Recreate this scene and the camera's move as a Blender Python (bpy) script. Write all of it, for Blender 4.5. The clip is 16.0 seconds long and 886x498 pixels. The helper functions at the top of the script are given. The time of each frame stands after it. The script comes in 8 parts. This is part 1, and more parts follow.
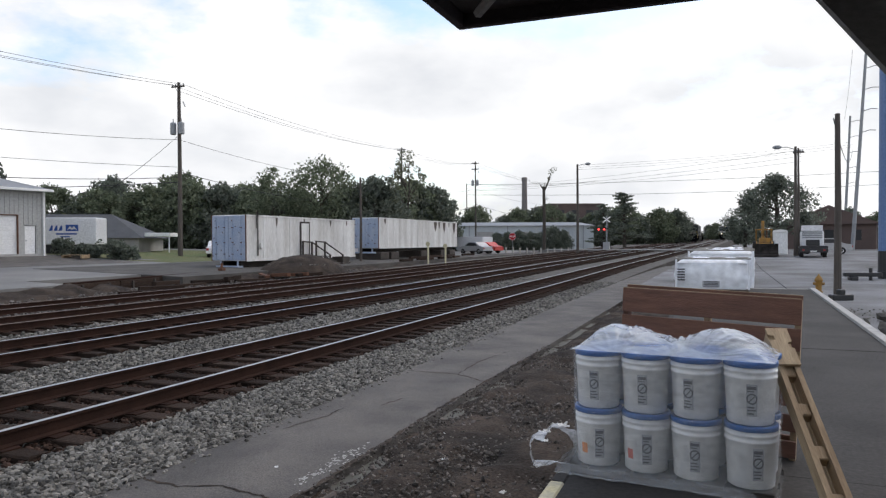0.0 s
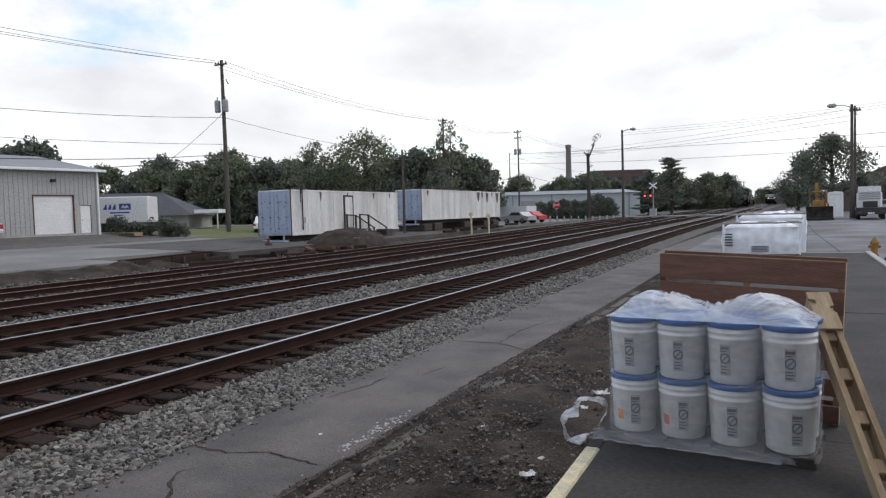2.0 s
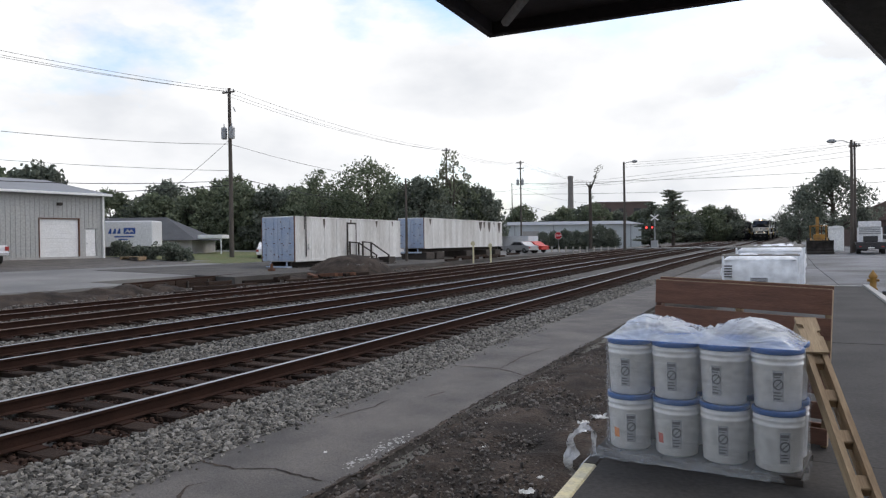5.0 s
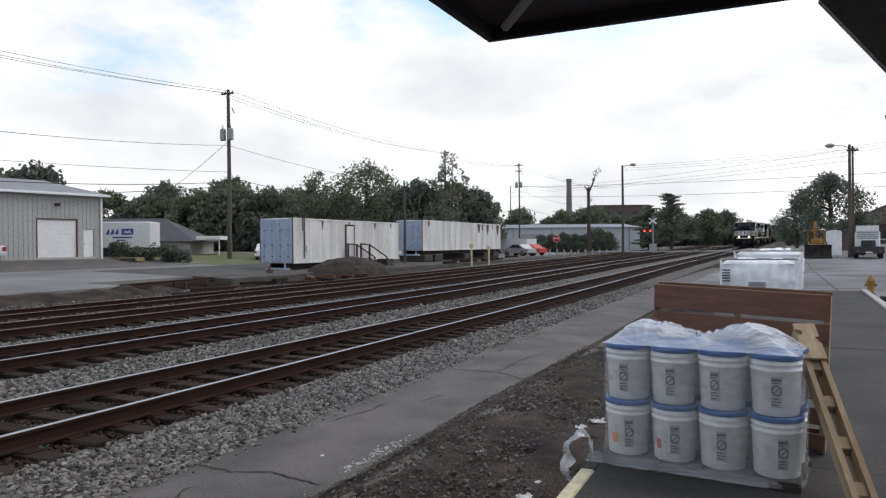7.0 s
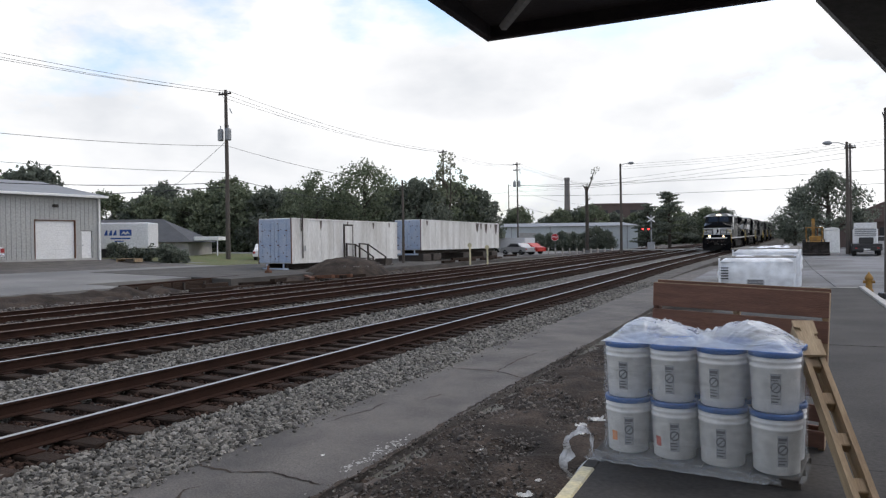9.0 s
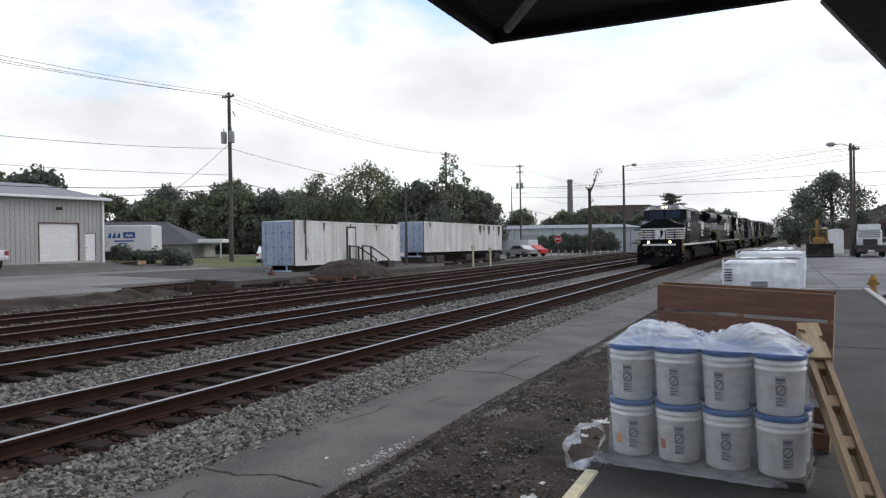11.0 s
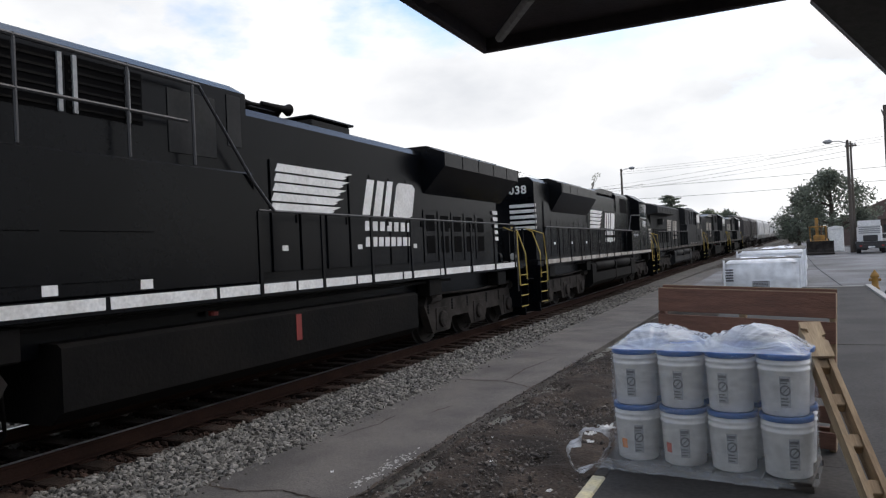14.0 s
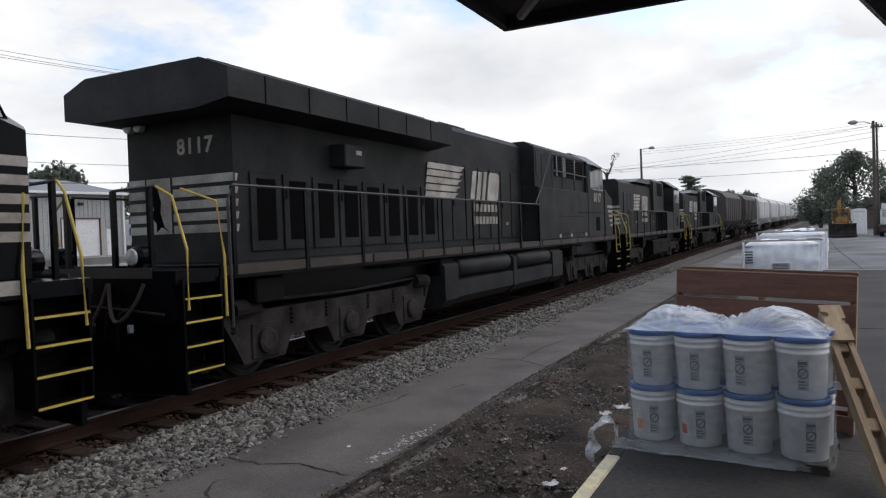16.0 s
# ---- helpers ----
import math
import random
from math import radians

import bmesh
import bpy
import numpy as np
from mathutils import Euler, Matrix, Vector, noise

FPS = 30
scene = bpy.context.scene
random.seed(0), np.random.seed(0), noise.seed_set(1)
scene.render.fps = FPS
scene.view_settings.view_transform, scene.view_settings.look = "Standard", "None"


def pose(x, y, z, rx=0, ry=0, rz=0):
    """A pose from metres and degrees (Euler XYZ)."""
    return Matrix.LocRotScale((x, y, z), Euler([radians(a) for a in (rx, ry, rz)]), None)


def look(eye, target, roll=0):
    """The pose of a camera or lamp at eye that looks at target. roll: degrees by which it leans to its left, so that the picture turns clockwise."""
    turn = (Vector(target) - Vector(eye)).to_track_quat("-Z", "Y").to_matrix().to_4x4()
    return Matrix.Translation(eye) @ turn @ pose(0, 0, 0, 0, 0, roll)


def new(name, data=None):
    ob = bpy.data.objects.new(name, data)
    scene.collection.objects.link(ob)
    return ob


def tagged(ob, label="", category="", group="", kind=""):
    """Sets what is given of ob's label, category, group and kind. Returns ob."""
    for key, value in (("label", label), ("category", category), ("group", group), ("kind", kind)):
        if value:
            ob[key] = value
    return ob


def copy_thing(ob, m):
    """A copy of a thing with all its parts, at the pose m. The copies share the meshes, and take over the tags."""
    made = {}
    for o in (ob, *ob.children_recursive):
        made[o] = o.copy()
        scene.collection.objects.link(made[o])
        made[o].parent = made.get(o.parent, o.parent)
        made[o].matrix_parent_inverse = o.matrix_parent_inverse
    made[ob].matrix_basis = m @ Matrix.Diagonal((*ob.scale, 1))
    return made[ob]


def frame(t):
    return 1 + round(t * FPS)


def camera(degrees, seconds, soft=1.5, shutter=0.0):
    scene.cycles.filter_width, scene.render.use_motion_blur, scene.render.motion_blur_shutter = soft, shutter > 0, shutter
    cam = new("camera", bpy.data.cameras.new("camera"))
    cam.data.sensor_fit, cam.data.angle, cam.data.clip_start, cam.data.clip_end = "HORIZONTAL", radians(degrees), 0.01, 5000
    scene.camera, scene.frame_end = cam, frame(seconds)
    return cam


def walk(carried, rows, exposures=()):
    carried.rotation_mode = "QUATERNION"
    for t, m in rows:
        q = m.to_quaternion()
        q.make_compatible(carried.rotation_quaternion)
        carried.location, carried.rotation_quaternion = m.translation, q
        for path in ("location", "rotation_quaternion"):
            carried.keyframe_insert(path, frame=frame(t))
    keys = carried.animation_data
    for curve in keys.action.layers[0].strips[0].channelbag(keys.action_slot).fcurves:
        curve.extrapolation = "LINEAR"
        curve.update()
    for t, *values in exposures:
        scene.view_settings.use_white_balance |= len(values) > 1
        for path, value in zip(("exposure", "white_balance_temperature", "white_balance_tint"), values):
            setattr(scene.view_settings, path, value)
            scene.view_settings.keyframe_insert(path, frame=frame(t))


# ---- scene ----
cam = camera(64.5, 16.0, soft=1.25)
PATH = [
    (0, (-0.237, 0.704, 1.493), (-0.979, 2.561, 1.472), -0.3),
    (0.5, (-0.22, 0.705, 1.498), (-0.978, 2.555, 1.476), -1.1),
    (1, (-0.205, 0.721, 1.495), (-0.99, 2.56, 1.446), -1.5),
    (1.5, (-0.177, 0.721, 1.49), (-1.016, 2.535, 1.452), -1.5),
    (2, (-0.157, 0.712, 1.486), (-1.015, 2.516, 1.384), -1.6),
    (2.5, (-0.136, 0.583, 1.463), (-1.005, 2.379, 1.329), -0.3),
    (3, (-0.086, 0.462, 1.455), (-1.043, 2.213, 1.324), 0.1),
    (3.5, (-0.078, 0.49, 1.445), (-0.963, 2.281, 1.356), 0.7),
    (4, (-0.076, 0.481, 1.457), (-0.966, 2.271, 1.416), 0.0),
    (4.5, (-0.076, 0.505, 1.461), (-0.937, 2.31, 1.423), -0.8),
    (4.7, (-0.08, 0.485, 1.453), (-0.942, 2.289, 1.433), -0.8),
    (6.8, (-0.083, 0.49, 1.469), (-0.935, 2.3, 1.449), -0.5),
    (7, (-0.086, 0.492, 1.466), (-0.943, 2.299, 1.453), -0.5),
    (7.5, (-0.091, 0.484, 1.463), (-0.954, 2.288, 1.438), -0.6),
    (8, (-0.09, 0.486, 1.463), (-0.942, 2.295, 1.44), -0.7),
    (8.5, (-0.091, 0.49, 1.463), (-0.936, 2.302, 1.445), -0.5),
    (9, (-0.089, 0.484, 1.465), (-0.942, 2.293, 1.45), -0.8),
    (11.5, (-0.095, 0.483, 1.47), (-0.961, 2.286, 1.466), -0.9),
    (12, (-0.093, 0.481, 1.472), (-0.968, 2.279, 1.476), -1.0),
    (12.5, (-0.094, 0.491, 1.472), (-0.936, 2.305, 1.451), -1.7),
    (13, (-0.089, 0.494, 1.473), (-0.935, 2.307, 1.456), -2.5),
    (13.5, (-0.087, 0.491, 1.48), (-0.949, 2.296, 1.479), -2.6),
    (14, (-0.087, 0.488, 1.475), (-0.948, 2.293, 1.491), -2.6),
    (14.5, (-0.082, 0.482, 1.474), (-0.956, 2.281, 1.491), -2.6),
    (15, (-0.089, 0.476, 1.477), (-0.964, 2.275, 1.474), -2.2),
    (15.5, (-0.091, 0.477, 1.479), (-0.978, 2.269, 1.443), -2.2),
    (16, (-0.089, 0.476, 1.477), (-0.995, 2.259, 1.434), -2.0),
]
walk(cam, [(t, look(eye, target, roll)) for t, eye, target, roll in PATH], ((0, 0.0), (14.5, 0.0), (16, -0.1)))

# ---------------------------------------------------------------- light
world = bpy.data.worlds.new("sky")
scene.world = world
world.use_nodes = True
wt = world.node_tree
wt.nodes.clear()
w_out = wt.nodes.new("ShaderNodeOutputWorld")
w_bg = wt.nodes.new("ShaderNodeBackground")
w_sky = wt.nodes.new("ShaderNodeTexSky")
w_sky.sky_type = "NISHITA"
w_sky.sun_disc = False
w_sky.sun_elevation = radians(48)
w_sky.sun_rotation = radians(40)
w_sky.dust_density = 2.0
w_co = wt.nodes.new("ShaderNodeTexCoord")
w_map = wt.nodes.new("ShaderNodeMapping")
w_map.inputs["Scale"].default_value = (1.0, 1.0, 2.2)
w_map.inputs["Location"].default_value = (0.35, 0.2, 0.1)
w_n1 = wt.nodes.new("ShaderNodeTexNoise")
w_n1.inputs["Scale"].default_value = 2.6
w_n1.inputs["Detail"].default_value = 7
w_n1.inputs["Roughness"].default_value = 0.55
w_r1 = wt.nodes.new("ShaderNodeValToRGB")
w_r1.color_ramp.elements[0].position = 0.36
w_r1.color_ramp.elements[1].position = 0.47
w_n2 = wt.nodes.new("ShaderNodeTexNoise")
w_n2.inputs["Scale"].default_value = 3.4
w_n2.inputs["Detail"].default_value = 6
w_r2 = wt.nodes.new("ShaderNodeValToRGB")
w_r2.color_ramp.elements[0].position, w_r2.color_ramp.elements[0].color = 0.36, (7.7, 7.9, 8.3, 1)
w_r2.color_ramp.elements[1].position, w_r2.color_ramp.elements[1].color = 0.58, (10.4, 10.4, 10.5, 1)
w_scale = wt.nodes.new("ShaderNodeVectorMath")
w_scale.operation = "SCALE"
w_scale.inputs["Scale"].default_value = 2.4
# the cloud thins upwards
w_sep = wt.nodes.new("ShaderNodeSeparateXYZ")
w_high = wt.nodes.new("ShaderNodeMapRange")
w_high.inputs[1].default_value, w_high.inputs[2].default_value = 0.2, 0.42
w_high.inputs[3].default_value, w_high.inputs[4].default_value = 0.02, -0.1
w_sum = wt.nodes.new("ShaderNodeMath")
wt.links.new(w_co.outputs["Generated"], w_sep.inputs[0])
wt.links.new(w_sep.outputs["Z"], w_high.inputs[0])
wt.links.new(w_high.outputs[0], w_sum.inputs[1])
w_mix = wt.nodes.new("ShaderNodeMix")
w_mix.data_type = "RGBA"
for a, b in ((w_co.outputs["Generated"], w_map.inputs["Vector"]), (w_map.outputs[0], w_n1.inputs["Vector"]),
             (w_map.outputs[0], w_n2.inputs["Vector"]), (w_n1.outputs["Fac"], w_sum.inputs[0]), (w_sum.outputs[0], w_r1.inputs[0]),
             (w_n2.outputs["Fac"], w_r2.inputs[0]), (w_r1.outputs[0], w_mix.inputs["Factor"]),
             (w_sky.outputs[0], w_scale.inputs[0]), (w_scale.outputs[0], w_mix.inputs["A"]), (w_r2.outputs[0], w_mix.inputs["B"]),
             (w_mix.outputs["Result"], w_bg.inputs["Color"]), (w_bg.outputs[0], w_out.inputs[0])):
    wt.links.new(a, b)
w_bg.inputs["Strength"].default_value = 0.105

sun = new("sun", bpy.data.lights.new("sun", "SUN"))
sun.data.energy, sun.data.angle, sun.data.color = 0.45, radians(14), (1.0, 0.96, 0.9)
sun.matrix_world = look((0, 0, 60), (-26.8, -32, 0))


# ---------------------------------------------------------------- materials
def material(name, base, rough=0.7, metal=0.0, alt=None, scale=3.0, fine=40.0, bump=0.0, bump_scale=60.0, amount=0.6,
             stretch=(1, 1, 1), per_object=0.0, per_island=0.0, spec=0.5, grain=0.18):
    """Two scales of colour variation, fine relief, and a shift per object or per island."""
    m = bpy.data.materials.new(name)
    m.use_nodes = True
    t = m.node_tree
    p = t.nodes["Principled BSDF"]
    p.inputs["Roughness"].default_value = rough
    p.inputs["Metallic"].default_value = metal
    p.inputs["Specular IOR Level"].default_value = spec
    co = t.nodes.new("ShaderNodeTexCoord")
    mp = t.nodes.new("ShaderNodeMapping")
    mp.inputs["Scale"].default_value = stretch
    t.links.new(co.outputs["Object"], mp.inputs["Vector"])
    n1 = t.nodes.new("ShaderNodeTexNoise")
    n1.inputs["Scale"].default_value = scale
    n1.inputs["Detail"].default_value = 5
    n2 = t.nodes.new("ShaderNodeTexNoise")
    n2.inputs["Scale"].default_value = fine
    n2.inputs["Detail"].default_value = 3
    for n in (n1, n2):
        t.links.new(mp.outputs[0], n.inputs["Vector"])
    ramp = t.nodes.new("ShaderNodeValToRGB")
    ramp.color_ramp.elements[0].position, ramp.color_ramp.elements[1].position = 0.35, 0.66
    alt = alt or tuple(c * 0.75 for c in base)
    ramp.color_ramp.elements[0].color = (*base, 1)
    ramp.color_ramp.elements[1].color = (*[b + (a - b) * amount for a, b in zip(alt, base)], 1)
    t.links.new(n1.outputs["Fac"], ramp.inputs[0])
    hsv = t.nodes.new("ShaderNodeHueSaturation")
    t.links.new(ramp.outputs[0], hsv.inputs["Color"])
    ma = t.nodes.new("ShaderNodeMapRange")
    ma.inputs[1].default_value, ma.inputs[2].default_value = 0.25, 0.75
    ma.inputs[3].default_value, ma.inputs[4].default_value = 1 - grain, 1 + grain
    t.links.new(n2.outputs["Fac"], ma.inputs[0])
    value = ma.outputs[0]
    for share, kind, socket in ((per_object, "ShaderNodeObjectInfo", "Random"), (per_island, "ShaderNodeNewGeometry", "Random Per Island")):
        if share:
            info = t.nodes.new(kind)
            mr = t.nodes.new("ShaderNodeMapRange")
            mr.inputs[3].default_value, mr.inputs[4].default_value = 1 - share, 1 + share
            t.links.new(info.outputs[socket], mr.inputs[0])
            mu = t.nodes.new("ShaderNodeMath")
            mu.operation = "MULTIPLY"
            t.links.new(value, mu.inputs[0])
            t.links.new(mr.outputs[0], mu.inputs[1])
            value = mu.outputs[0]
    t.links.new(value, hsv.inputs["Value"])
    t.links.new(hsv.outputs[0], p.inputs["Base Color"])
    if bump:
        n3 = t.nodes.new("ShaderNodeTexNoise")
        n3.inputs["Scale"].default_value = bump_scale
        n3.inputs["Detail"].default_value = 4
        t.links.new(mp.outputs[0], n3.inputs["Vector"])
        bp = t.nodes.new("ShaderNodeBump")
        bp.inputs["Strength"].default_value = bump
        bp.inputs["Distance"].default_value = 0.02
        t.links.new(n3.outputs["Fac"], bp.inputs["Height"])
        t.links.new(bp.outputs[0], p.inputs["Normal"])
    return m


def glow(name, colour, strength):
    m = bpy.data.materials.new(name)
    m.use_nodes = True
    p = m.node_tree.nodes["Principled BSDF"]
    p.inputs["Base Color"].default_value = (*colour, 1)
    p.inputs["Emission Color"].default_value = (*colour, 1)
    p.inputs["Emission Strength"].default_value = strength
    return m


def film_material(name, colour, opacity, rough, crease=2.5):
    """Stretch film: clear plastic mixed with a milky, glossy share where it is creased."""
    m = bpy.data.materials.new(name)
    m.use_nodes = True
    t = m.node_tree
    p = t.nodes["Principled BSDF"]
    p.inputs["Base Color"].default_value = (*colour, 1)
    p.inputs["Roughness"].default_value = rough
    p.inputs["Specular IOR Level"].default_value = 0.7
    co = t.nodes.new("ShaderNodeTexCoord")
    mp = t.nodes.new("ShaderNodeMapping")
    mp.inputs["Scale"].default_value = (2.0, 2.0, 9.0)
    n = t.nodes.new("ShaderNodeTexNoise")
    n.inputs["Scale"].default_value = crease
    n.inputs["Detail"].default_value = 6
    n.inputs["Distortion"].default_value = 1.2
    r = t.nodes.new("ShaderNodeMapRange")
    r.inputs[1].default_value, r.inputs[2].default_value = 0.3, 0.75
    r.inputs[3].default_value, r.inputs[4].default_value = opacity * 0.6, min(1.0, opacity * 1.5)
    bp = t.nodes.new("ShaderNodeBump")
    bp.inputs["Strength"].default_value = 0.6
    bp.inputs["Distance"].default_value = 0.03
    t.links.new(co.outputs["Object"], mp.inputs["Vector"])
    t.links.new(mp.outputs[0], n.inputs["Vector"])
    t.links.new(n.outputs["Fac"], r.inputs[0])
    t.links.new(n.outputs["Fac"], bp.inputs["Height"])
    t.links.new(bp.outputs[0], p.inputs["Normal"])
    t.links.new(r.outputs[0], p.inputs["Alpha"])
    return m


M = {}
M["asphalt"] = material("asphalt", (0.118, 0.106, 0.095), 0.8, spec=0.4, grain=0.5, alt=(0.066, 0.06, 0.055), scale=1.3, fine=75, bump=0.35, bump_scale=140, amount=1.0)
M["asphalt_pale"] = material("asphalt_pale", (0.2, 0.195, 0.185), 0.9, alt=(0.13, 0.128, 0.125), scale=0.25, fine=20, bump=0.2, bump_scale=50, amount=1.0)
M["dirt"] = material("dirt", (0.062, 0.047, 0.037), 0.95, spec=0.2, grain=0.6, alt=(0.022, 0.018, 0.015), scale=1.6, fine=38, bump=1.0, bump_scale=34, amount=1.0)
M["gravel_lot"] = material("gravel_lot", (0.21, 0.212, 0.22), 0.95, alt=(0.10, 0.098, 0.095), scale=0.3, fine=30, bump=0.8, bump_scale=45, amount=1.0)
M["ballast_bed"] = material("ballast_bed", (0.1, 0.092, 0.083), 0.95, grain=0.5, alt=(0.05, 0.043, 0.037), scale=1.6, fine=45, bump=1.0, bump_scale=28, amount=0.9)
M["stone"] = material("ballast_stone", (0.175, 0.165, 0.147), 0.9, spec=0.3, alt=(0.065, 0.06, 0.052), scale=9, fine=60, per_island=0.75, bump=0.4, bump_scale=80)
# rust brown of the stones by the rails, deepened for shade under the train
M["stone_rusty_shaded"] = material("rusty_shaded_stone", (0.05, 0.03, 0.022), 0.95, spec=0.15, alt=(0.018, 0.012, 0.0095), scale=9, fine=60, per_island=0.6)
M["dirt_clod"] = material("dirt_clod", (0.125, 0.11, 0.098), 0.95, alt=(0.035, 0.029, 0.025), scale=9, fine=60, per_island=0.7)
M["sill_dust"] = material("dusty_sill", (0.052, 0.041, 0.032), 0.85, alt=(0.03, 0.025, 0.021), scale=1.5, fine=14, amount=1.0)
M["stone_brown"] = material("stone_brown", (0.15, 0.137, 0.125), 0.95, alt=(0.05, 0.044, 0.04), scale=9, fine=60, per_island=0.45)
M["ground"] = material("ground", (0.13, 0.125, 0.11), 0.95, alt=(0.085, 0.085, 0.07), scale=0.06, fine=2.0, bump=0.4, bump_scale=9, amount=1.0)
M["cinder"] = material("cinder", (0.085, 0.078, 0.07), 0.95, alt=(0.05, 0.046, 0.042), scale=0.5, fine=16, bump=0.9, bump_scale=24, amount=1.0)
M["grass"] = material("grass", (0.09, 0.115, 0.035), 0.95, alt=(0.12, 0.115, 0.05), scale=0.5, fine=14, bump=1.0, bump_scale=40, amount=1.0)
M["concrete"] = material("concrete", (0.058, 0.054, 0.05), 0.85, spec=0.25, grain=0.3, alt=(0.033, 0.031, 0.029), scale=0.8, fine=30, bump=0.15, bump_scale=90, amount=1.0)
M["concrete_pale"] = material("concrete_pale", (0.42, 0.41, 0.39), 0.9, alt=(0.28, 0.27, 0.25), scale=2, fine=30, bump=0.3, bump_scale=60)
M["edge_yellow"] = material("edge_yellow", (0.66, 0.59, 0.36), 0.8, alt=(0.5, 0.46, 0.34), scale=9, fine=40, bump=0.2, amount=1.0)
M["tie"] = material("tie_wood", (0.044, 0.03, 0.023), 0.95, spec=0.15, alt=(0.02, 0.014, 0.011), scale=4, fine=40, bump=0.8, bump_scale=25, stretch=(1, 6, 6), per_object=0.35)
M["rail_rust"] = material("rail_rust", (0.036, 0.0195, 0.0145), 0.92, spec=0.08, alt=(0.019, 0.0115, 0.0092), scale=3, fine=50, bump=0.2)
M["rail_head"] = material("rail_head", (0.42, 0.42, 0.42), 0.36, 1.0, alt=(0.42, 0.42, 0.43), scale=6, fine=60)
M["rail_dull"] = material("rail_dull", (0.3, 0.24, 0.2), 0.5, 0.8, alt=(0.16, 0.1, 0.07), scale=6, fine=60)
M["wood_weathered"] = material("wood_weathered", (0.12, 0.1, 0.085), 0.9, alt=(0.06, 0.05, 0.045), scale=2, fine=30, stretch=(4, 4, 0.4), bump=0.5, bump_scale=30)
M["pole_wood"] = material("pole_wood", (0.10, 0.085, 0.072), 0.9, alt=(0.05, 0.043, 0.038), scale=3, fine=30, stretch=(5, 5, 0.3), bump=0.5, bump_scale=30)
M["pallet_brown"] = material("pallet_brown", (0.18, 0.09, 0.062), 0.85, alt=(0.1, 0.053, 0.039), scale=3, fine=24, stretch=(1, 5, 8), bump=0.35, bump_scale=30, per_object=0.2)
M["pallet_end"] = material("pallet_end_wood", (0.33, 0.24, 0.15), 0.9, alt=(0.2, 0.14, 0.09), scale=6, fine=40)
M["ladder_wood"] = material("raw_wood", (0.4, 0.3, 0.185), 0.8, alt=(0.24, 0.165, 0.095), scale=3, fine=30, stretch=(4, 4, 0.6), bump=0.3, bump_scale=40, amount=1.0)
M["dark_wood"] = material("dark_stained_wood", (0.05, 0.04, 0.034), 0.85, alt=(0.028, 0.024, 0.02), scale=3, fine=25, bump=0.4)
M["bucket"] = material("white_plastic", (0.88, 0.88, 0.87), 0.35, alt=(0.82, 0.83, 0.84), scale=3, fine=20)
M["blue_lid"] = material("blue_plastic", (0.008, 0.1, 0.36), 0.35, alt=(0.01, 0.075, 0.25), scale=5, fine=20)
M["label_grey"] = material("label_grey", (0.44, 0.45, 0.47), 0.6, alt=(0.3, 0.31, 0.33), scale=20, fine=90)
M["print_dark"] = material("print_dark", (0.09, 0.09, 0.1), 0.6)
M["print_orange"] = material("print_orange", (0.75, 0.26, 0.05), 0.6)
M["print_red"] = material("print_red", (0.6, 0.16, 0.12), 0.6)
M["film"] = film_material("stretch_film", (0.9, 0.95, 1.0), 0.15, 0.06)
M["film_top"] = film_material("crumpled_film", (0.9, 0.96, 1.0), 0.42, 0.05, 2.2)
M["film_loose"] = film_material("loose_film", (0.84, 0.87, 0.9), 0.15, 0.15, 4.0)
M["film_loop"] = film_material("gathered_film", (0.9, 0.92, 0.94), 0.42, 0.12, 4.0)
M["bag_white"] = material("woven_sack", (0.82, 0.84, 0.87), 0.4, alt=(0.76, 0.78, 0.82), scale=2, fine=5, bump=0.35, bump_scale=4)
M["bag_strap"] = material("grey_batten", (0.3, 0.28, 0.25), 0.8, alt=(0.2, 0.19, 0.17), scale=5, fine=30)
M["litter"] = material("white_litter", (0.72, 0.72, 0.7), 0.6, alt=(0.5, 0.5, 0.48), scale=12, fine=40)
M["roof_dark"] = material("canopy_brown", (0.06, 0.048, 0.05), 0.75, alt=(0.04, 0.032, 0.034), scale=3, fine=30, bump=0.2)
M["roof_steel"] = material("canopy_brace", (0.4, 0.39, 0.38), 0.7)
M["panel_grey"] = material("weathered_grey_panel", (0.2, 0.19, 0.18), 0.7, alt=(0.1, 0.095, 0.09), scale=1.2, fine=30, stretch=(1, 1, 2), bump=0.2)
M["black"] = material("locomotive_black", (0.0017, 0.0022, 0.0034), 0.26, spec=0.1, alt=(0.0038, 0.0044, 0.0058), scale=0.8, fine=14, bump=0.06, bump_scale=14, amount=1.0)
M["black_dusty"] = material("dusty_black_paint", (0.026, 0.0265, 0.0262), 0.6, spec=0.15, alt=(0.012, 0.0125, 0.0135), scale=1.5, fine=16, bump=0.1, bump_scale=14, amount=1.0)
M["black_low"] = material("underframe_black", (0.0042, 0.0042, 0.0044), 0.6, spec=0.06, alt=(0.0085, 0.0076, 0.007), scale=1.2, fine=18, bump=0.3, bump_scale=20, amount=1.0)
M["bogie"] = material("dusty_cast_steel", (0.042, 0.037, 0.034), 0.9, spec=0.1, alt=(0.016, 0.014, 0.0125), scale=2.5, fine=22, bump=0.3, bump_scale=22, amount=1.0)
M["wheel"] = material("wheel_steel", (0.022, 0.018, 0.016), 0.75, 0.2, alt=(0.012, 0.01, 0.009), scale=4, fine=30)
M["white_paint"] = material("white_paint", (0.74, 0.74, 0.73), 0.5, alt=(0.58, 0.57, 0.55), scale=2.0, fine=25, amount=1.0)
M["white_dirty"] = material("dirty_white_paint", (0.42, 0.4, 0.36), 0.7, alt=(0.22, 0.19, 0.16), scale=2.0, fine=20, amount=1.0)
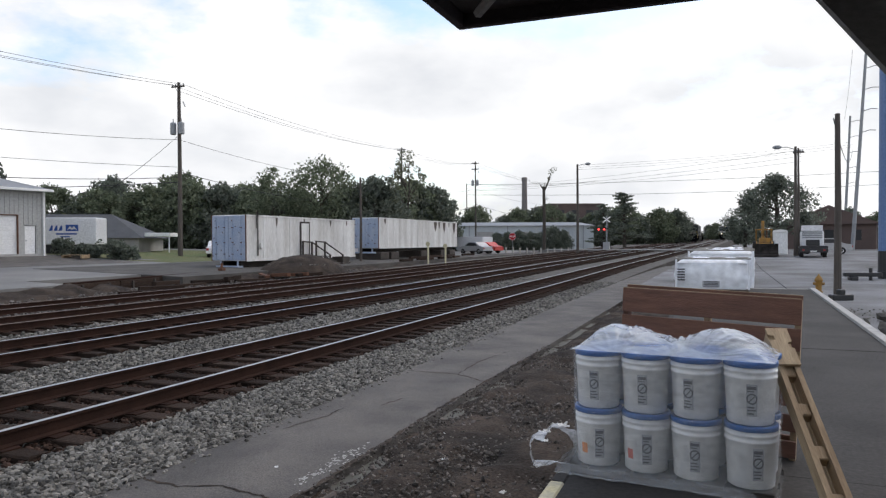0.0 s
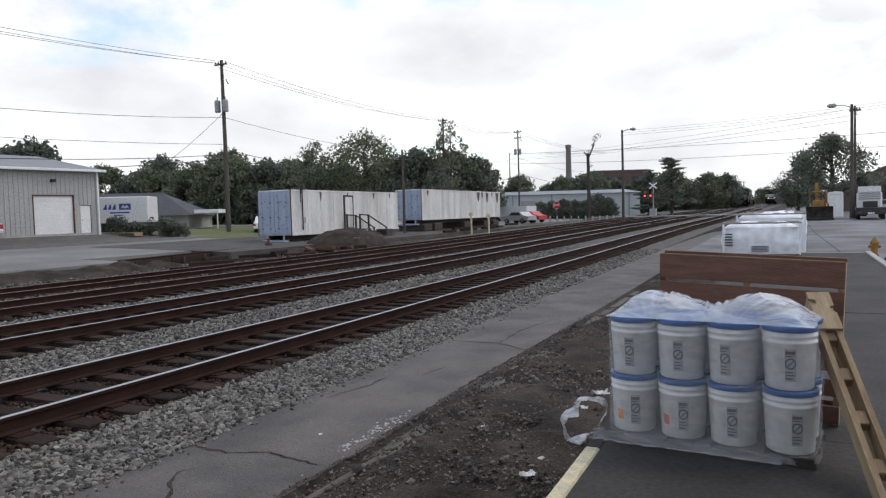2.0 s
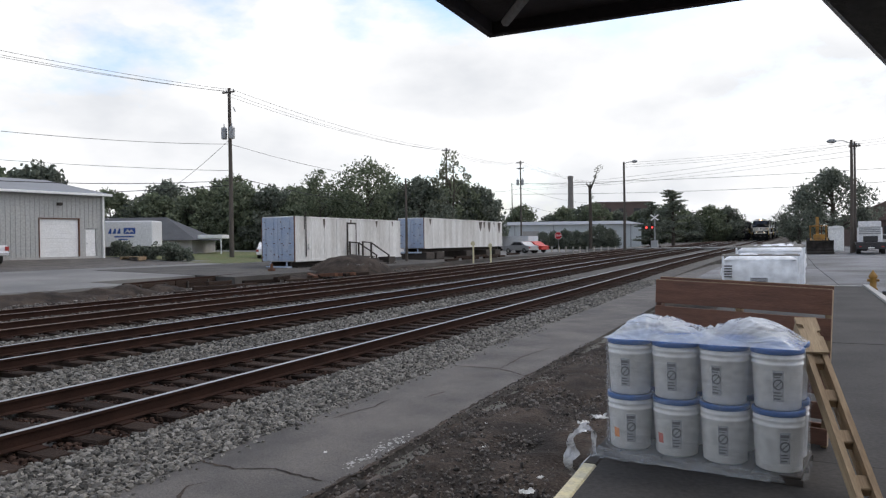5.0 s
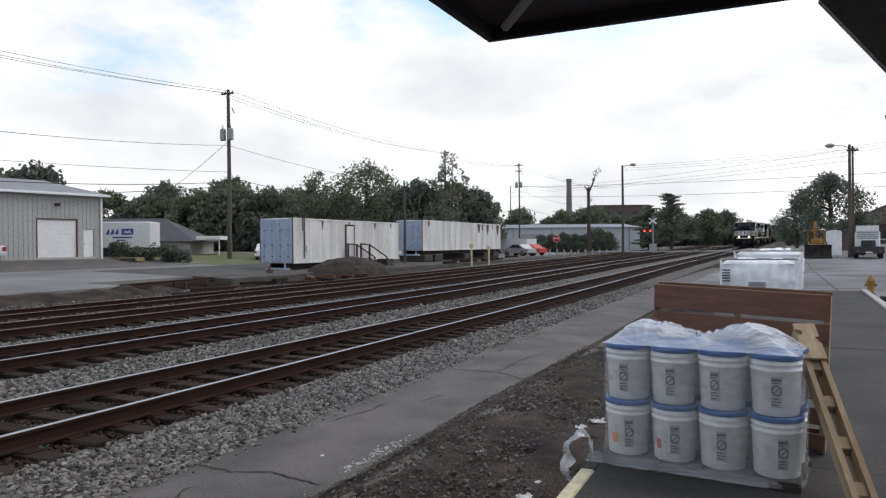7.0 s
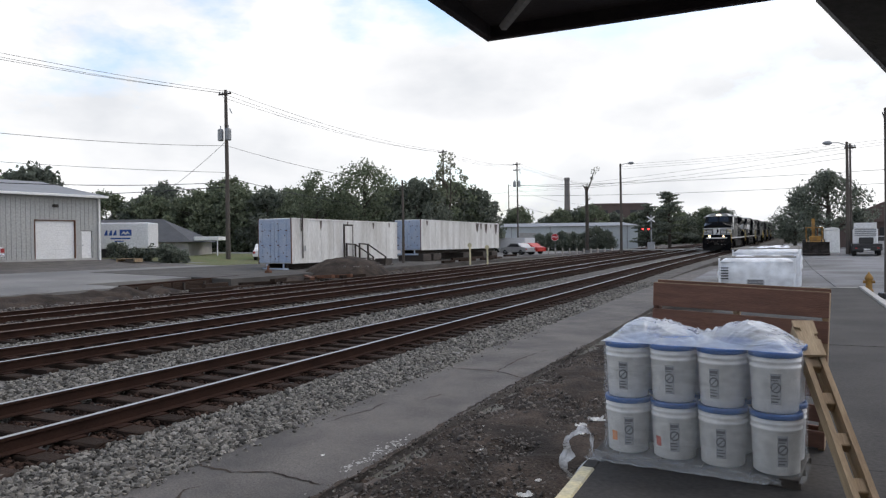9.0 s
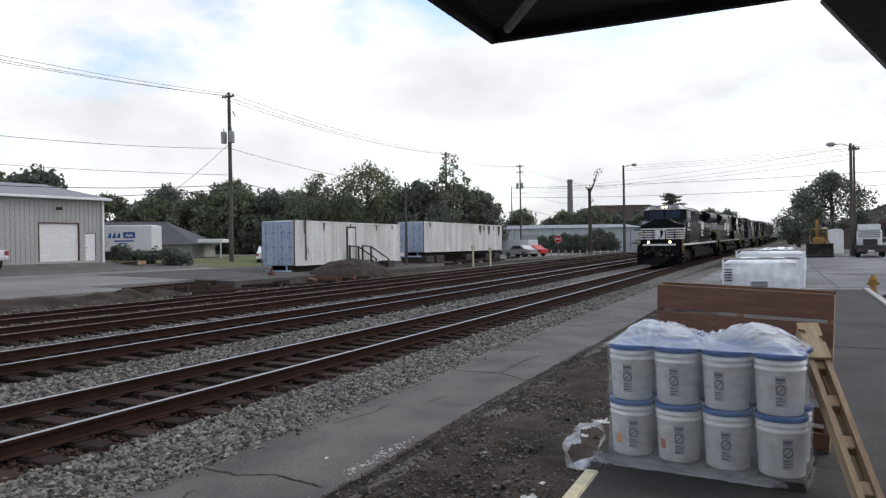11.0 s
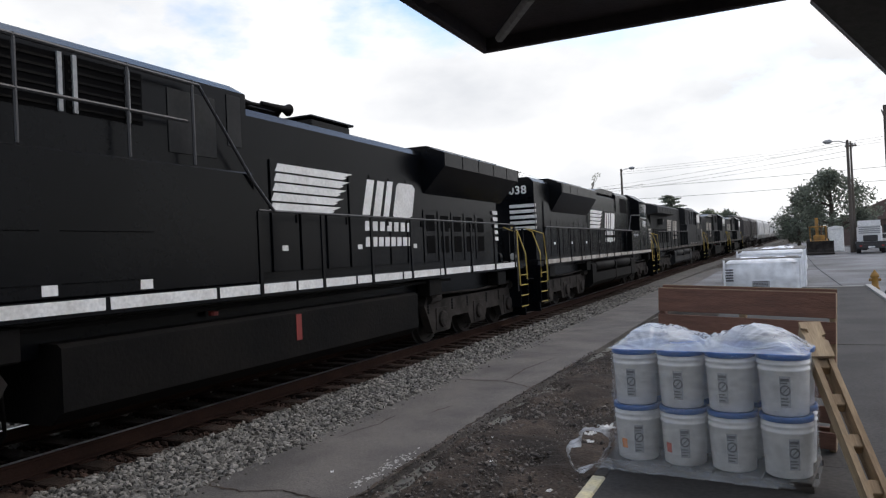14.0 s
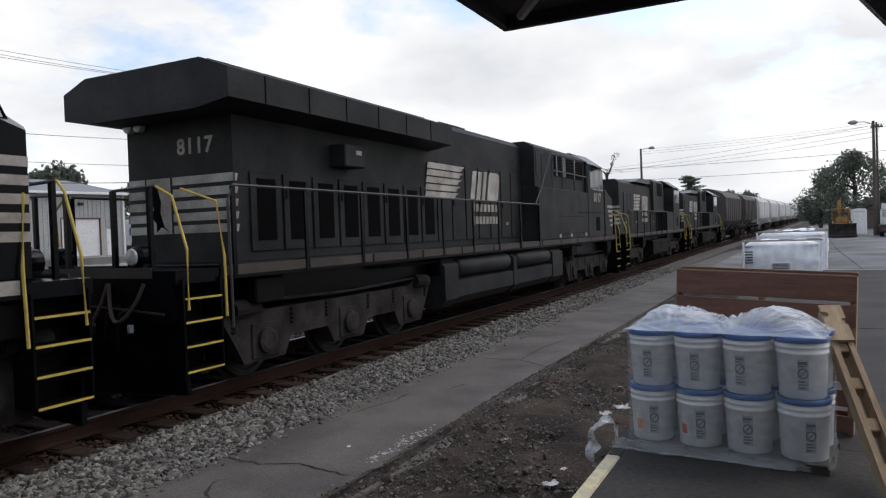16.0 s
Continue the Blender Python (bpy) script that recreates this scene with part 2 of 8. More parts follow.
M["yellow_rail"] = material("handrail_yellow", (0.52, 0.37, 0.06), 0.5, alt=(0.36, 0.26, 0.06), scale=5, fine=30)
M["grey_rail"] = material("handrail_dark", (0.03, 0.03, 0.032), 0.5)
M["loco_glass"] = material("cab_glass", (0.01, 0.0165, 0.03), 0.06, spec=0.4)
M["grille"] = material("grille_dark", (0.002, 0.002, 0.0024), 0.8, spec=0.05)
M["lamp_on"] = glow("headlight_reflector", (1.0, 0.66, 0.33), 2.0)
M["lamp_bulb"] = glow("headlight_bulb", (1.0, 0.8, 0.52), 60.0)
M["hose_brown"] = material("faded_hose", (0.06, 0.038, 0.034), 0.8, alt=(0.03, 0.02, 0.018), scale=4, fine=20)
M["lamp_off"] = material("lamp_glass", (0.5, 0.5, 0.5), 0.1)
M["orange_red"] = material("marker_red", (0.2, 0.02, 0.015), 0.6)
M["signal_red"] = glow("signal_red", (1.0, 0.05, 0.04), 3.0)
M["cont_blue"] = material("faded_blue_paint", (0.3, 0.37, 0.5), 0.7, alt=(0.42, 0.46, 0.53), scale=1.4, fine=14, bump=0.1, amount=0.7)
M["cont_white"] = material("chalky_white_panel", (0.69, 0.69, 0.675), 0.65, alt=(0.5, 0.49, 0.465), scale=0.9, fine=12, stretch=(1, 1.3, 0.22), amount=1.0)
M["rust"] = material("rust", (0.13, 0.055, 0.028), 0.9, alt=(0.06, 0.03, 0.02), scale=5, fine=30)
M["garage_wall"] = material("grey_ribbed_metal", (0.40, 0.40, 0.385), 0.55, alt=(0.35, 0.35, 0.335), scale=0.4, fine=8)
M["garage_roof"] = material("grey_roof_metal", (0.2, 0.205, 0.215), 0.55, alt=(0.16, 0.165, 0.17), scale=0.5, fine=8)
M["white_metal"] = material("white_metal", (0.78, 0.78, 0.77), 0.5, alt=(0.7, 0.7, 0.68), scale=1.5, fine=12)
M["shingle"] = material("dark_shingles", (0.075, 0.078, 0.085), 0.9, alt=(0.05, 0.052, 0.056), scale=0.8, fine=14, bump=0.3)
M["house_wall"] = material("grey_siding", (0.36, 0.35, 0.33), 0.8, alt=(0.28, 0.27, 0.26), scale=1, fine=14)
M["brick"] = material("brown_brick", (0.12, 0.085, 0.075), 0.9, alt=(0.08, 0.06, 0.055), scale=0.4, fine=10)
M["ware_wall"] = material("pale_warehouse_wall", (0.46, 0.49, 0.5), 0.7, alt=(0.38, 0.4, 0.41), scale=0.3, fine=6)
# leaf and leaf_dark are lifted and greyed to stand in for distance haze
M["leaf"] = material("leaf", (0.18, 0.205, 0.14), 0.75, spec=0.25, alt=(0.1, 0.125, 0.07), scale=0.6, fine=3, per_island=0.45)
M["leaf_dark"] = material("leaf_dark", (0.17, 0.19, 0.155), 0.75, spec=0.25, alt=(0.1, 0.118, 0.088), scale=0.4, fine=3, per_island=0.45)
M["leaf_pale"] = material("leaf_pale", (0.17, 0.18, 0.12), 0.7, alt=(0.09, 0.1, 0.06), scale=0.6, fine=3, per_island=0.4)
def let_light_through(m, share):
    """Leaves pass some light: mix a translucent share in."""
    t = m.node_tree
    p, out = t.nodes["Principled BSDF"], t.nodes["Material Output"]
    tr_ = t.nodes.new("ShaderNodeBsdfTranslucent")
    mx = t.nodes.new("ShaderNodeMixShader")
    mx.inputs[0].default_value = share
    t.links.new(p.inputs["Base Color"].links[0].from_socket, tr_.inputs["Color"])
    t.links.new(p.outputs[0], mx.inputs[1])
    t.links.new(tr_.outputs[0], mx.inputs[2])
    t.links.new(mx.outputs[0], out.inputs["Surface"])


for leaf_name in ("leaf", "leaf_dark", "leaf_pale"):
    let_light_through(M[leaf_name], 0.5)
M["bark"] = material("bark", (0.07, 0.058, 0.047), 0.95, alt=(0.04, 0.034, 0.03), scale=4, fine=20, bump=0.6, bump_scale=14)
M["vehicle_white"] = material("vehicle_white", (0.75, 0.75, 0.76), 0.25, alt=(0.7, 0.7, 0.71), scale=1, fine=8)
M["vehicle_silver"] = material("vehicle_silver", (0.42, 0.42, 0.43), 0.3, 0.5)
M["vehicle_dark"] = material("vehicle_dark", (0.02, 0.021, 0.024), 0.35)
M["vehicle_red"] = material("vehicle_red", (0.5, 0.03, 0.02), 0.35)
M["tyre"] = material("tyre", (0.018, 0.018, 0.018), 0.9)
M["chrome"] = material("chrome", (0.6, 0.6, 0.62), 0.2, 1.0)
M["tail_red"] = material("tail_lamp", (0.35, 0.02, 0.02), 0.3)
M["machine_yellow"] = material("machine_yellow", (0.36, 0.19, 0.03), 0.7, alt=(0.17, 0.1, 0.04), scale=2, fine=20, amount=1.0)
M["sign_red"] = material("sign_red", (0.5, 0.02, 0.03), 0.5)
M["sign_blue"] = material("sign_blue", (0.02, 0.08, 0.32), 0.5)
M["blue_column"] = material("blue_painted_steel", (0.1, 0.17, 0.34), 0.55, alt=(0.14, 0.21, 0.36), scale=1, fine=12)
M["steel_grey"] = material("galvanised_steel", (0.32, 0.33, 0.34), 0.6, 0.3, alt=(0.25, 0.255, 0.26), scale=2, fine=20)
M["cable"] = material("cable", (0.03, 0.03, 0.032), 0.7)
M["chimney"] = material("chimney_brick", (0.19, 0.175, 0.165), 0.9, alt=(0.13, 0.12, 0.115), scale=0.3, fine=4)
M["hopper_white"] = material("hopper_grey_white", (0.6, 0.6, 0.59), 0.6, alt=(0.42, 0.41, 0.4), scale=0.8, fine=10, stretch=(1, 1, 0.3), amount=1.0)
M["hopper_dark"] = material("hopper_dark", (0.045, 0.04, 0.038), 0.7, alt=(0.07, 0.06, 0.055), scale=0.9, fine=10, amount=1.0)


# ---------------------------------------------------------------- mesh tools
class Shape:
    """A mesh under construction, from boxes, tubes, extruded outlines and lathed rings."""

    def __init__(self):
        self.v, self.f = [], []

    def add(self, verts, faces):
        n = len(self.v)
        self.v += [tuple(p) for p in verts]
        self.f += [tuple(n + i for i in f) for f in faces]
        return self

    def box(self, x0, y0, z0, x1, y1, z1, bevel=0.0):
        x0, x1, y0, y1, z0, z1 = min(x0, x1), max(x0, x1), min(y0, y1), max(y0, y1), min(z0, z1), max(z0, z1)
        b = min(bevel, (x1 - x0) * 0.45, (y1 - y0) * 0.45, (z1 - z0) * 0.45)
        if b <= 0:
            return self.add([(x0, y0, z0), (x1, y0, z0), (x1, y1, z0), (x0, y1, z0), (x0, y0, z1), (x1, y0, z1), (x1, y1, z1), (x0, y1, z1)],
                            [(3, 2, 1, 0), (4, 5, 6, 7), (0, 1, 5, 4), (1, 2, 6, 5), (2, 3, 7, 6), (3, 0, 4, 7)])
        bm = bmesh.new()
        bmesh.ops.create_cube(bm, size=1, matrix=Matrix.Translation(((x0 + x1) / 2, (y0 + y1) / 2, (z0 + z1) / 2)) @ Matrix.Diagonal((x1 - x0, y1 - y0, z1 - z0, 1)))
        bmesh.ops.bevel(bm, geom=bm.edges[:], offset=b, segments=1, affect="EDGES")
        bm.verts.index_update()
        self.add([v.co[:] for v in bm.verts], [[v.index for v in f.verts] for f in bm.faces])
        bm.free()
        return self

    def prism(self, outline, a, b, axis="x"):
        """An outline of (u, v) pairs, extruded from a to b. axis x: (y, z); y: (x, z); z: (x, y)."""
        put = {"x": lambda u, v, w: (w, u, v), "y": lambda u, v, w: (u, w, v), "z": lambda u, v, w: (u, v, w)}[axis]
        n = len(outline)
        verts = [put(u, v, w) for w in (a, b) for u, v in outline]
        faces = [tuple(range(n))[::-1], tuple(range(n, 2 * n))] + [(i, (i + 1) % n, n + (i + 1) % n, n + i) for i in range(n)]
        return self.add(verts, faces)

    def tube(self, points, radius, sides=8, radius_end=None):
        """A round bar through points, tapering evenly to radius_end."""
        points = [Vector(p) for p in points]
        end = radius if radius_end is None else radius_end
        n, verts, faces = len(points), [], []
        for i, p in enumerate(points):
            d = (points[min(i + 1, n - 1)] - points[max(i - 1, 0)]).normalized()
            u = d.orthogonal().normalized() if abs(d.z) > 0.99 else d.cross(Vector((0, 0, 1))).normalized()
            w = d.cross(u)
            r = radius + (end - radius) * i / max(1, n - 1)
            verts += [p + (u * math.cos(a) + w * math.sin(a)) * r for a in (2 * math.pi * k / sides for k in range(sides))]
        for i in range(n - 1):
            faces += [(i * sides + k, i * sides + (k + 1) % sides, (i + 1) * sides + (k + 1) % sides, (i + 1) * sides + k) for k in range(sides)]
        faces += [tuple(range(sides))[::-1], tuple((n - 1) * sides + k for k in range(sides))]
        return self.add(verts, faces)

    def lathe(self, profile, centre=(0, 0, 0), sides=24, axis="z", sweep=None):
        """Rings of (radius, height) about an axis through centre."""
        put = {"z": lambda c, s, h: (c, s, h), "x": lambda c, s, h: (h, c, s), "y": lambda c, s, h: (c, h, s)}[axis]
        verts = [tuple(Vector(put(r * math.cos(a), r * math.sin(a), h)) + Vector(centre)) for r, h in profile for a in (2 * math.pi * k / sides for k in range(sides))]
        faces = [(i * sides + k, i * sides + (k + 1) % sides, (i + 1) * sides + (k + 1) % sides, (i + 1) * sides + k) for i in range(len(profile) - 1) for k in range(sides)]
        faces += [tuple(range(sides))[::-1], tuple((len(profile) - 1) * sides + k for k in range(sides))]
        return self.add(verts, faces)

    def moved(self, m, shape):
        return self.add([m @ Vector(p) for p in shape.v], shape.f)

    def mesh(self, name, mat, smooth=False):
        me = bpy.data.meshes.new(name)
        me.from_pydata(self.v, [], self.f)
        me.materials.append(mat)
        if smooth:
            me.polygons.foreach_set("use_smooth", [True] * len(me.polygons))
        bm = bmesh.new()
        bm.from_mesh(me)
        bmesh.ops.recalc_face_normals(bm, faces=bm.faces[:])
        bm.to_mesh(me)
        bm.free()
        return me


def part(name, shape, mat, parent=None, label="", smooth=False):
    me = shape if isinstance(shape, bpy.types.Mesh) else shape.mesh(name, M[mat] if isinstance(mat, str) else mat, smooth)
    ob = new(name, me)
    if parent:
        ob.parent = parent
    if label:
        ob["label"] = label
    return ob


def thing(name, label, category, m=None, group="", kind=""):
    ob = new(name)
    ob.empty_display_size = 0.2
    if m is not None:
        ob.matrix_basis = m
    return tagged(ob, label, category, group, kind)


def lettering(text, size, mat, parent, m, name="lettering", label="", slant=0.0, spacing=1.0):
    """Letters in the built-in font, as a thin mesh; m places its middle, letters lying in local x and y."""
    cu = bpy.data.curves.new(name, "FONT")
    cu.body, cu.size, cu.extrude, cu.align_x, cu.align_y, cu.shear, cu.resolution_u = text, size, 0.004, "CENTER", "CENTER", slant, 3
    cu.space_character, cu.offset = spacing, size * 0.022
    tmp = bpy.data.objects.new("tmp", cu)
    scene.collection.objects.link(tmp)
    me = bpy.data.meshes.new_from_object(tmp.evaluated_get(bpy.context.evaluated_depsgraph_get()))
    bpy.data.objects.remove(tmp)
    me.materials.clear()
    me.materials.append(M[mat])
    ob = part(name, me, mat, parent, label)
    ob.matrix_basis = m
    return ob


rng = random.Random(7)
RAIL_Z, TRACK_X = -0.345, -7.60      # rail top; middle of the nearest track
GROUND_Z = -0.565


def bend(y):
    """How far the line has swung to the right of straight at y."""
    if y < 34:
        return 0.0
    if y < 60:
        return 0.045 * (y - 34) ** 2 / 52
    return 0.585 + 0.045 * (y - 60) if y < 90 else 1.935 + 0.038 * (y - 90)


def slope(y):
    return 0.0 if y < 34 else 0.045 * (y - 34) / 26 if y < 60 else 0.045 if y < 90 else 0.038


def rise(y):
    """How far the line has climbed at y."""
    return 0.0 if y < 20 else 0.0105 * (y - 20) ** 2 / 60 if y < 50 else 0.1575 + 0.0105 * (y - 50)


# ---------------------------------------------------------------- ground
def sheet(name, x0, x1, y0, y1, z, mat, label, category, step=0, wave=0.0, along=False):
    """A ground strip with thickness; along: it follows the line's bend."""
    s = Shape()
    ny = max(1, int((y1 - y0) / step)) if step else 1
    nx = max(1, int((x1 - x0) / step)) if step and wave else 1
    rows = []
    for j in range(ny + 1):
        y = y0 + (y1 - y0) * j / ny
        row = []
        for i in range(nx + 1):
            x = x0 + (x1 - x0) * i / nx
            h = wave * (noise.noise((x * 1.7, y * 1.7, 1.3)) + 0.5 * noise.noise((x * 5, y * 5, 4.1))) if 0 < i < nx or not wave else 0
            row.append(len(s.v))
            s.v.append((x + (bend(y) if along else 0), y, z + h + (rise(y) if along else 0)))
        rows.append(row)
    for j in range(ny):
        for i in range(nx):
            s.f.append((rows[j][i], rows[j][i + 1], rows[j + 1][i + 1], rows[j + 1][i]))
    rim = [rows[0][i] for i in range(nx + 1)] + [rows[j][nx] for j in range(1, ny + 1)] + [rows[ny][i] for i in range(nx - 1, -1, -1)] + [rows[j][0] for j in range(ny - 1, 0, -1)]
    if not wave and z > -0.61:
        base = len(s.v)
        s.v += [(s.v[i][0], s.v[i][1], -0.75) for i in rim]
        s.f += [(rim[k], base + k, base + (k + 1) % len(rim), rim[(k + 1) % len(rim)]) for k in range(len(rim))]
    me = s.mesh(name, M[mat], bool(wave))
    return tagged(part(name, me, mat), label, category, kind="structure")


sheet("ground", -900, 900, -300, 2400, -0.66, "ground", "bare grey-brown ground reaching the horizon", "ground")
sheet("ballast", -24.2, -5.15, -30, 330, -0.60, "ballast_bed", "grey crushed-stone track bed with brown dirt", "ballast", step=6, along=True)
sheet("pavement", -6.0, -3.45, -30, 60, GROUND_Z, "asphalt", "cracked dark asphalt strip beside the tracks", "pavement")
dirt = sheet("dirt_strip", -3.5, -1.2, -12, 40, -0.5, "dirt", "dark loose dirt and gravel below the platform", "dirt", step=0.07, wave=0.085)
for v in dirt.data.vertices:      # a trench along the asphalt's broken edge, heaped soil beyond it
    u = min(1.0, max(0.0, (v.co.x + 3.32) / 0.3))
    v.co.z += -0.16 * (1 - u * u * (3 - 2 * u)) + 0.05 * u * noise.noise((v.co.x * 2.1, v.co.y * 0.9, 3.7))
# platform slabs with joints, and its painted and concrete edges
platform = thing("platform", "low dark concrete loading platform with a painted edge", "platform", kind="structure")
def edge_x(y):
    """The platform's right edge, which runs a little askew."""
    return 1.70 if y < 5 else 1.70 + 0.0235 * (y - 5)


for i, (y0, y1) in enumerate(((-9, -3.0), (-3.0, 1.2), (1.2, 5.62), (5.62, 11.5), (11.5, 17.4), (17.4, 24.3))):
    out = [(-1.147, y0 + 0.008), (edge_x(y0), y0 + 0.008), (edge_x(y1), y1 - 0.008), (-1.147, y1 - 0.008)]
    part("slab", Shape().prism(out, -0.62, -0.003 * (i % 2), "z"), "concrete", platform)
part("platform_edge", Shape().box(-1.245, -9, -0.62, -1.15, 5.0, 0.004, 0.012), "edge_yellow", platform, "pale yellow painted edge beam")
part("platform_edge", Shape().box(-1.245, 5.005, -0.62, -1.15, 24.3, 0.002, 0.012), "concrete", platform)
for y0, y1 in ((-9, 4.95), (4.97, 10.0), (10.02, 13.4), (13.42, 18.0), (18.02, 24.3)):
    part("kerb", Shape().prism([(edge_x(y0) + 0.003, y0), (edge_x(y0) + 0.14, y0), (edge_x(y1) + 0.14, y1), (edge_x(y1) + 0.003, y1)], -0.5, 0.05, "z"), "concrete_pale", platform, "pale concrete edge kerb")
part("kerb", Shape().box(-1.235, 24.303, -0.5, 2.12, 24.4, 0.012, 0.01), "concrete_pale", platform, "pale concrete end kerb")
# unseen wall, added to close the back; with the canopy it shades the slabs
part("unseen_back_wall", Shape().box(2.4, -9, -0.6, 2.6, 3.0, 4.0), "panel_grey", platform, "plain unseen wall added behind the platform")


# ---------------------------------------------------------------- tracks
def rail_run(xc, y0, y1, step):
    """A rail along the line: foot, web and head, and the bright top apart."""
    prof = [(-0.07, -0.172), (0.07, -0.172), (0.07, -0.16), (0.012, -0.145), (0.012, -0.045), (0.037, -0.035), (0.037, -0.004), (-0.037, -0.004), (-0.037, -0.035), (-0.012, -0.045), (-0.012, -0.145), (-0.07, -0.16)]
    body, top = Shape(), Shape()
    ys = [y0]
    while ys[-1] < y1:
        ys.append(ys[-1] + step)
    n = len(prof)
    for y in ys:
        body.v += [(xc + bend(y) + u, y, RAIL_Z + rise(y) + w) for u, w in prof]
        top.v += [(xc + bend(y) + u, y, RAIL_Z + rise(y) + w) for u, w in ((-0.034, -0.0035), (-0.026, 0), (0.026, 0), (0.034, -0.0035))]
    for j in range(len(ys) - 1):
        body.f += [(j * n + i, j * n + (i + 1) % n, (j + 1) * n + (i + 1) % n, (j + 1) * n + i) for i in range(n)]
        top.f += [(j * 4 + i, j * 4 + i + 1, j * 4 + 5 + i, j * 4 + 4 + i) for i in range(3)]
    return body, top


def track(xc, y0, y1, near, shiny, label, dz=0.0):
    t = thing("railway_track", label, "railway track", pose(0, 0, dz), "parallel tracks")
    for side in (-0.7525, 0.7525):
        body, top = rail_run(xc + side, y0, y1, 8)
        r = part("rail", body, "rail_rust", t)
        part("rail_head", top, "rail_head" if shiny else "rail_dull", r)
    shapes = []
    for k in range(3):
        s = Shape()
        s.box(-1.3, -0.115, -0.18, 1.3, 0.115, 0.0, 0.014)
        s.v = [(x + rng.uniform(-.012, .012), y + rng.uniform(-.012, .012), z + rng.uniform(-.006, .006)) for x, y, z in s.v]
        shapes.append(s)
    meshes = [s.mesh("tie", M["tie"]) for s in shapes]
    plate = Shape().box(-0.18, -0.1, 0.0, 0.18, 0.1, 0.014)
    plate_mesh = plate.mesh("tie_plate", M["rail_rust"])
    rest, y = Shape(), y0
    while y < min(y1, 140):
        m = pose(xc + bend(y) + rng.uniform(-0.05, 0.05), y, RAIL_Z - 0.186 + rise(y), 0, rng.uniform(-0.3, 0.3), rng.uniform(-1.2, 1.2) - math.degrees(slope(y)))
        if near[0] < y < near[1]:
            o = part("tie", meshes[rng.randrange(3)], "tie", t)
            o.matrix_basis = m
            for side in (-0.7525, 0.7525):
                part("tie_plate", plate_mesh, "rail_rust", o).location = (side, 0, 0)
        else:
            rest.moved(m, shapes[rng.randrange(3)])
        y += 0.53
    tagged(part("tie_bed", rest, "tie", t), kind="stuff")
    return t


track(TRACK_X, -30, 620, (1.5, 42), True, "main track with polished rails on dark wooden ties")
track(-12.07, -30, 620, (4, 34), True, "second track with polished rails on dark wooden ties", 0.02)
track(-16.3, -30, 330, (9, 30), False, "third track with duller rails on old ties", 0.0)
track(-20.2, -30, 110, (12, 26), False, "old siding with rusty rails half sunk in dirt", -0.04)


# ---------------------------------------------------------------- loose stone
def stones(name, regions, mat, label, seed):
    """Joined low, angular stones scattered over (x0, x1, y0, y1, z, count, size) regions."""
    r = np.random.RandomState(seed)
    t = (1 + 5 ** 0.5) / 2
    ico = np.array([(-1, t, 0), (1, t, 0), (-1, -t, 0), (1, -t, 0), (0, -1, t), (0, 1, t), (0, -1, -t), (0, 1, -t), (t, 0, -1), (t, 0, 1), (-t, 0, -1), (-t, 0, 1)]) / 1.9
    tri = np.array([(0, 11, 5), (0, 5, 1), (0, 1, 7), (0, 7, 10), (0, 10, 11), (1, 5, 9), (5, 11, 4), (11, 10, 2), (10, 7, 6), (7, 1, 8), (3, 9, 4), (3, 4, 2), (3, 2, 6), (3, 6, 8), (3, 8, 9), (4, 9, 5), (2, 4, 11), (6, 2, 10), (8, 6, 7), (9, 8, 1)])
    vs, fs, n = [], [], 0
    for x0, x1, y0, y1, z, count, size in regions:
        c = np.stack([r.uniform(x0, x1, count), y0 + (y1 - y0) * r.uniform(0, 1, count) ** 1.5, np.full(count, z)], 1)
        s = size * r.uniform(0.5, 1.35, (count, 1, 1)) * r.uniform(0.6, 1.25, (count, 1, 3)) * np.array([1, 1, 0.8])
        a = r.uniform(0, 6.28, count)
        base = ico[None] * s * r.uniform(0.55, 1.3, (count, 12, 1))
        ca, sa = np.cos(a)[:, None], np.sin(a)[:, None]
        xr, yr = base[:, :, 0] * ca - base[:, :, 1] * sa, base[:, :, 0] * sa + base[:, :, 1] * ca
        p = np.stack([xr, yr, base[:, :, 2]], 2) + c[:, None] + np.array([0, 0, 1]) * r.uniform(-0.25, 0.75, (count, 1, 1)) * size
        vs.append(p.reshape(-1, 3))
        fs.append((tri[None] + 12 * np.arange(count)[:, None, None] + n).reshape(-1, 3))
        n += 12 * count
    me = bpy.data.meshes.new(name)
    me.from_pydata(np.concatenate(vs).tolist(), [], np.concatenate(fs).tolist())
    me.materials.append(M[mat])
    return tagged(new(name, me), label, "stones", kind="stuff")


stones("ballast_stones", [(-6.32, -4.98, 2.2, 12, -0.575, 14500, 0.032), (-6.3, -5.1, 12, 36, -0.58, 10000, 0.039), 
                          (-10.75, -8.4, 4.5, 16, -0.58, 13000, 0.036), (-10.75, -8.4, 16, 45, -0.58, 8000, 0.048),
                          (-15.0, -13.4, 7.5, 40, -0.58, 6500, 0.045), (-17.2, -15.4, 8, 40, -0.6, 4200, 0.038), (-21.4, -19.0, 10, 44, -0.6, 3000, 0.042), (-5.1, -4.82, 2.5, 16, -0.572, 420, 0.022)],
       "stone", "loose grey crushed-stone ballast", 3)
# rusty stones whose tone also carries the shade beneath the train
stones("rusty_shaded_ballast", [(-6.9, -6.3, 2.2, 30, -0.585, 4200, 0.032), (-8.25, -6.95, 3.5, 30, -0.59, 6500, 0.03), (-12.7, -11.4, 6, 30, -0.585, 3000, 0.032)],
       "stone_rusty_shaded", "rust-stained brown ballast round the rails, darkened for shade", 4)
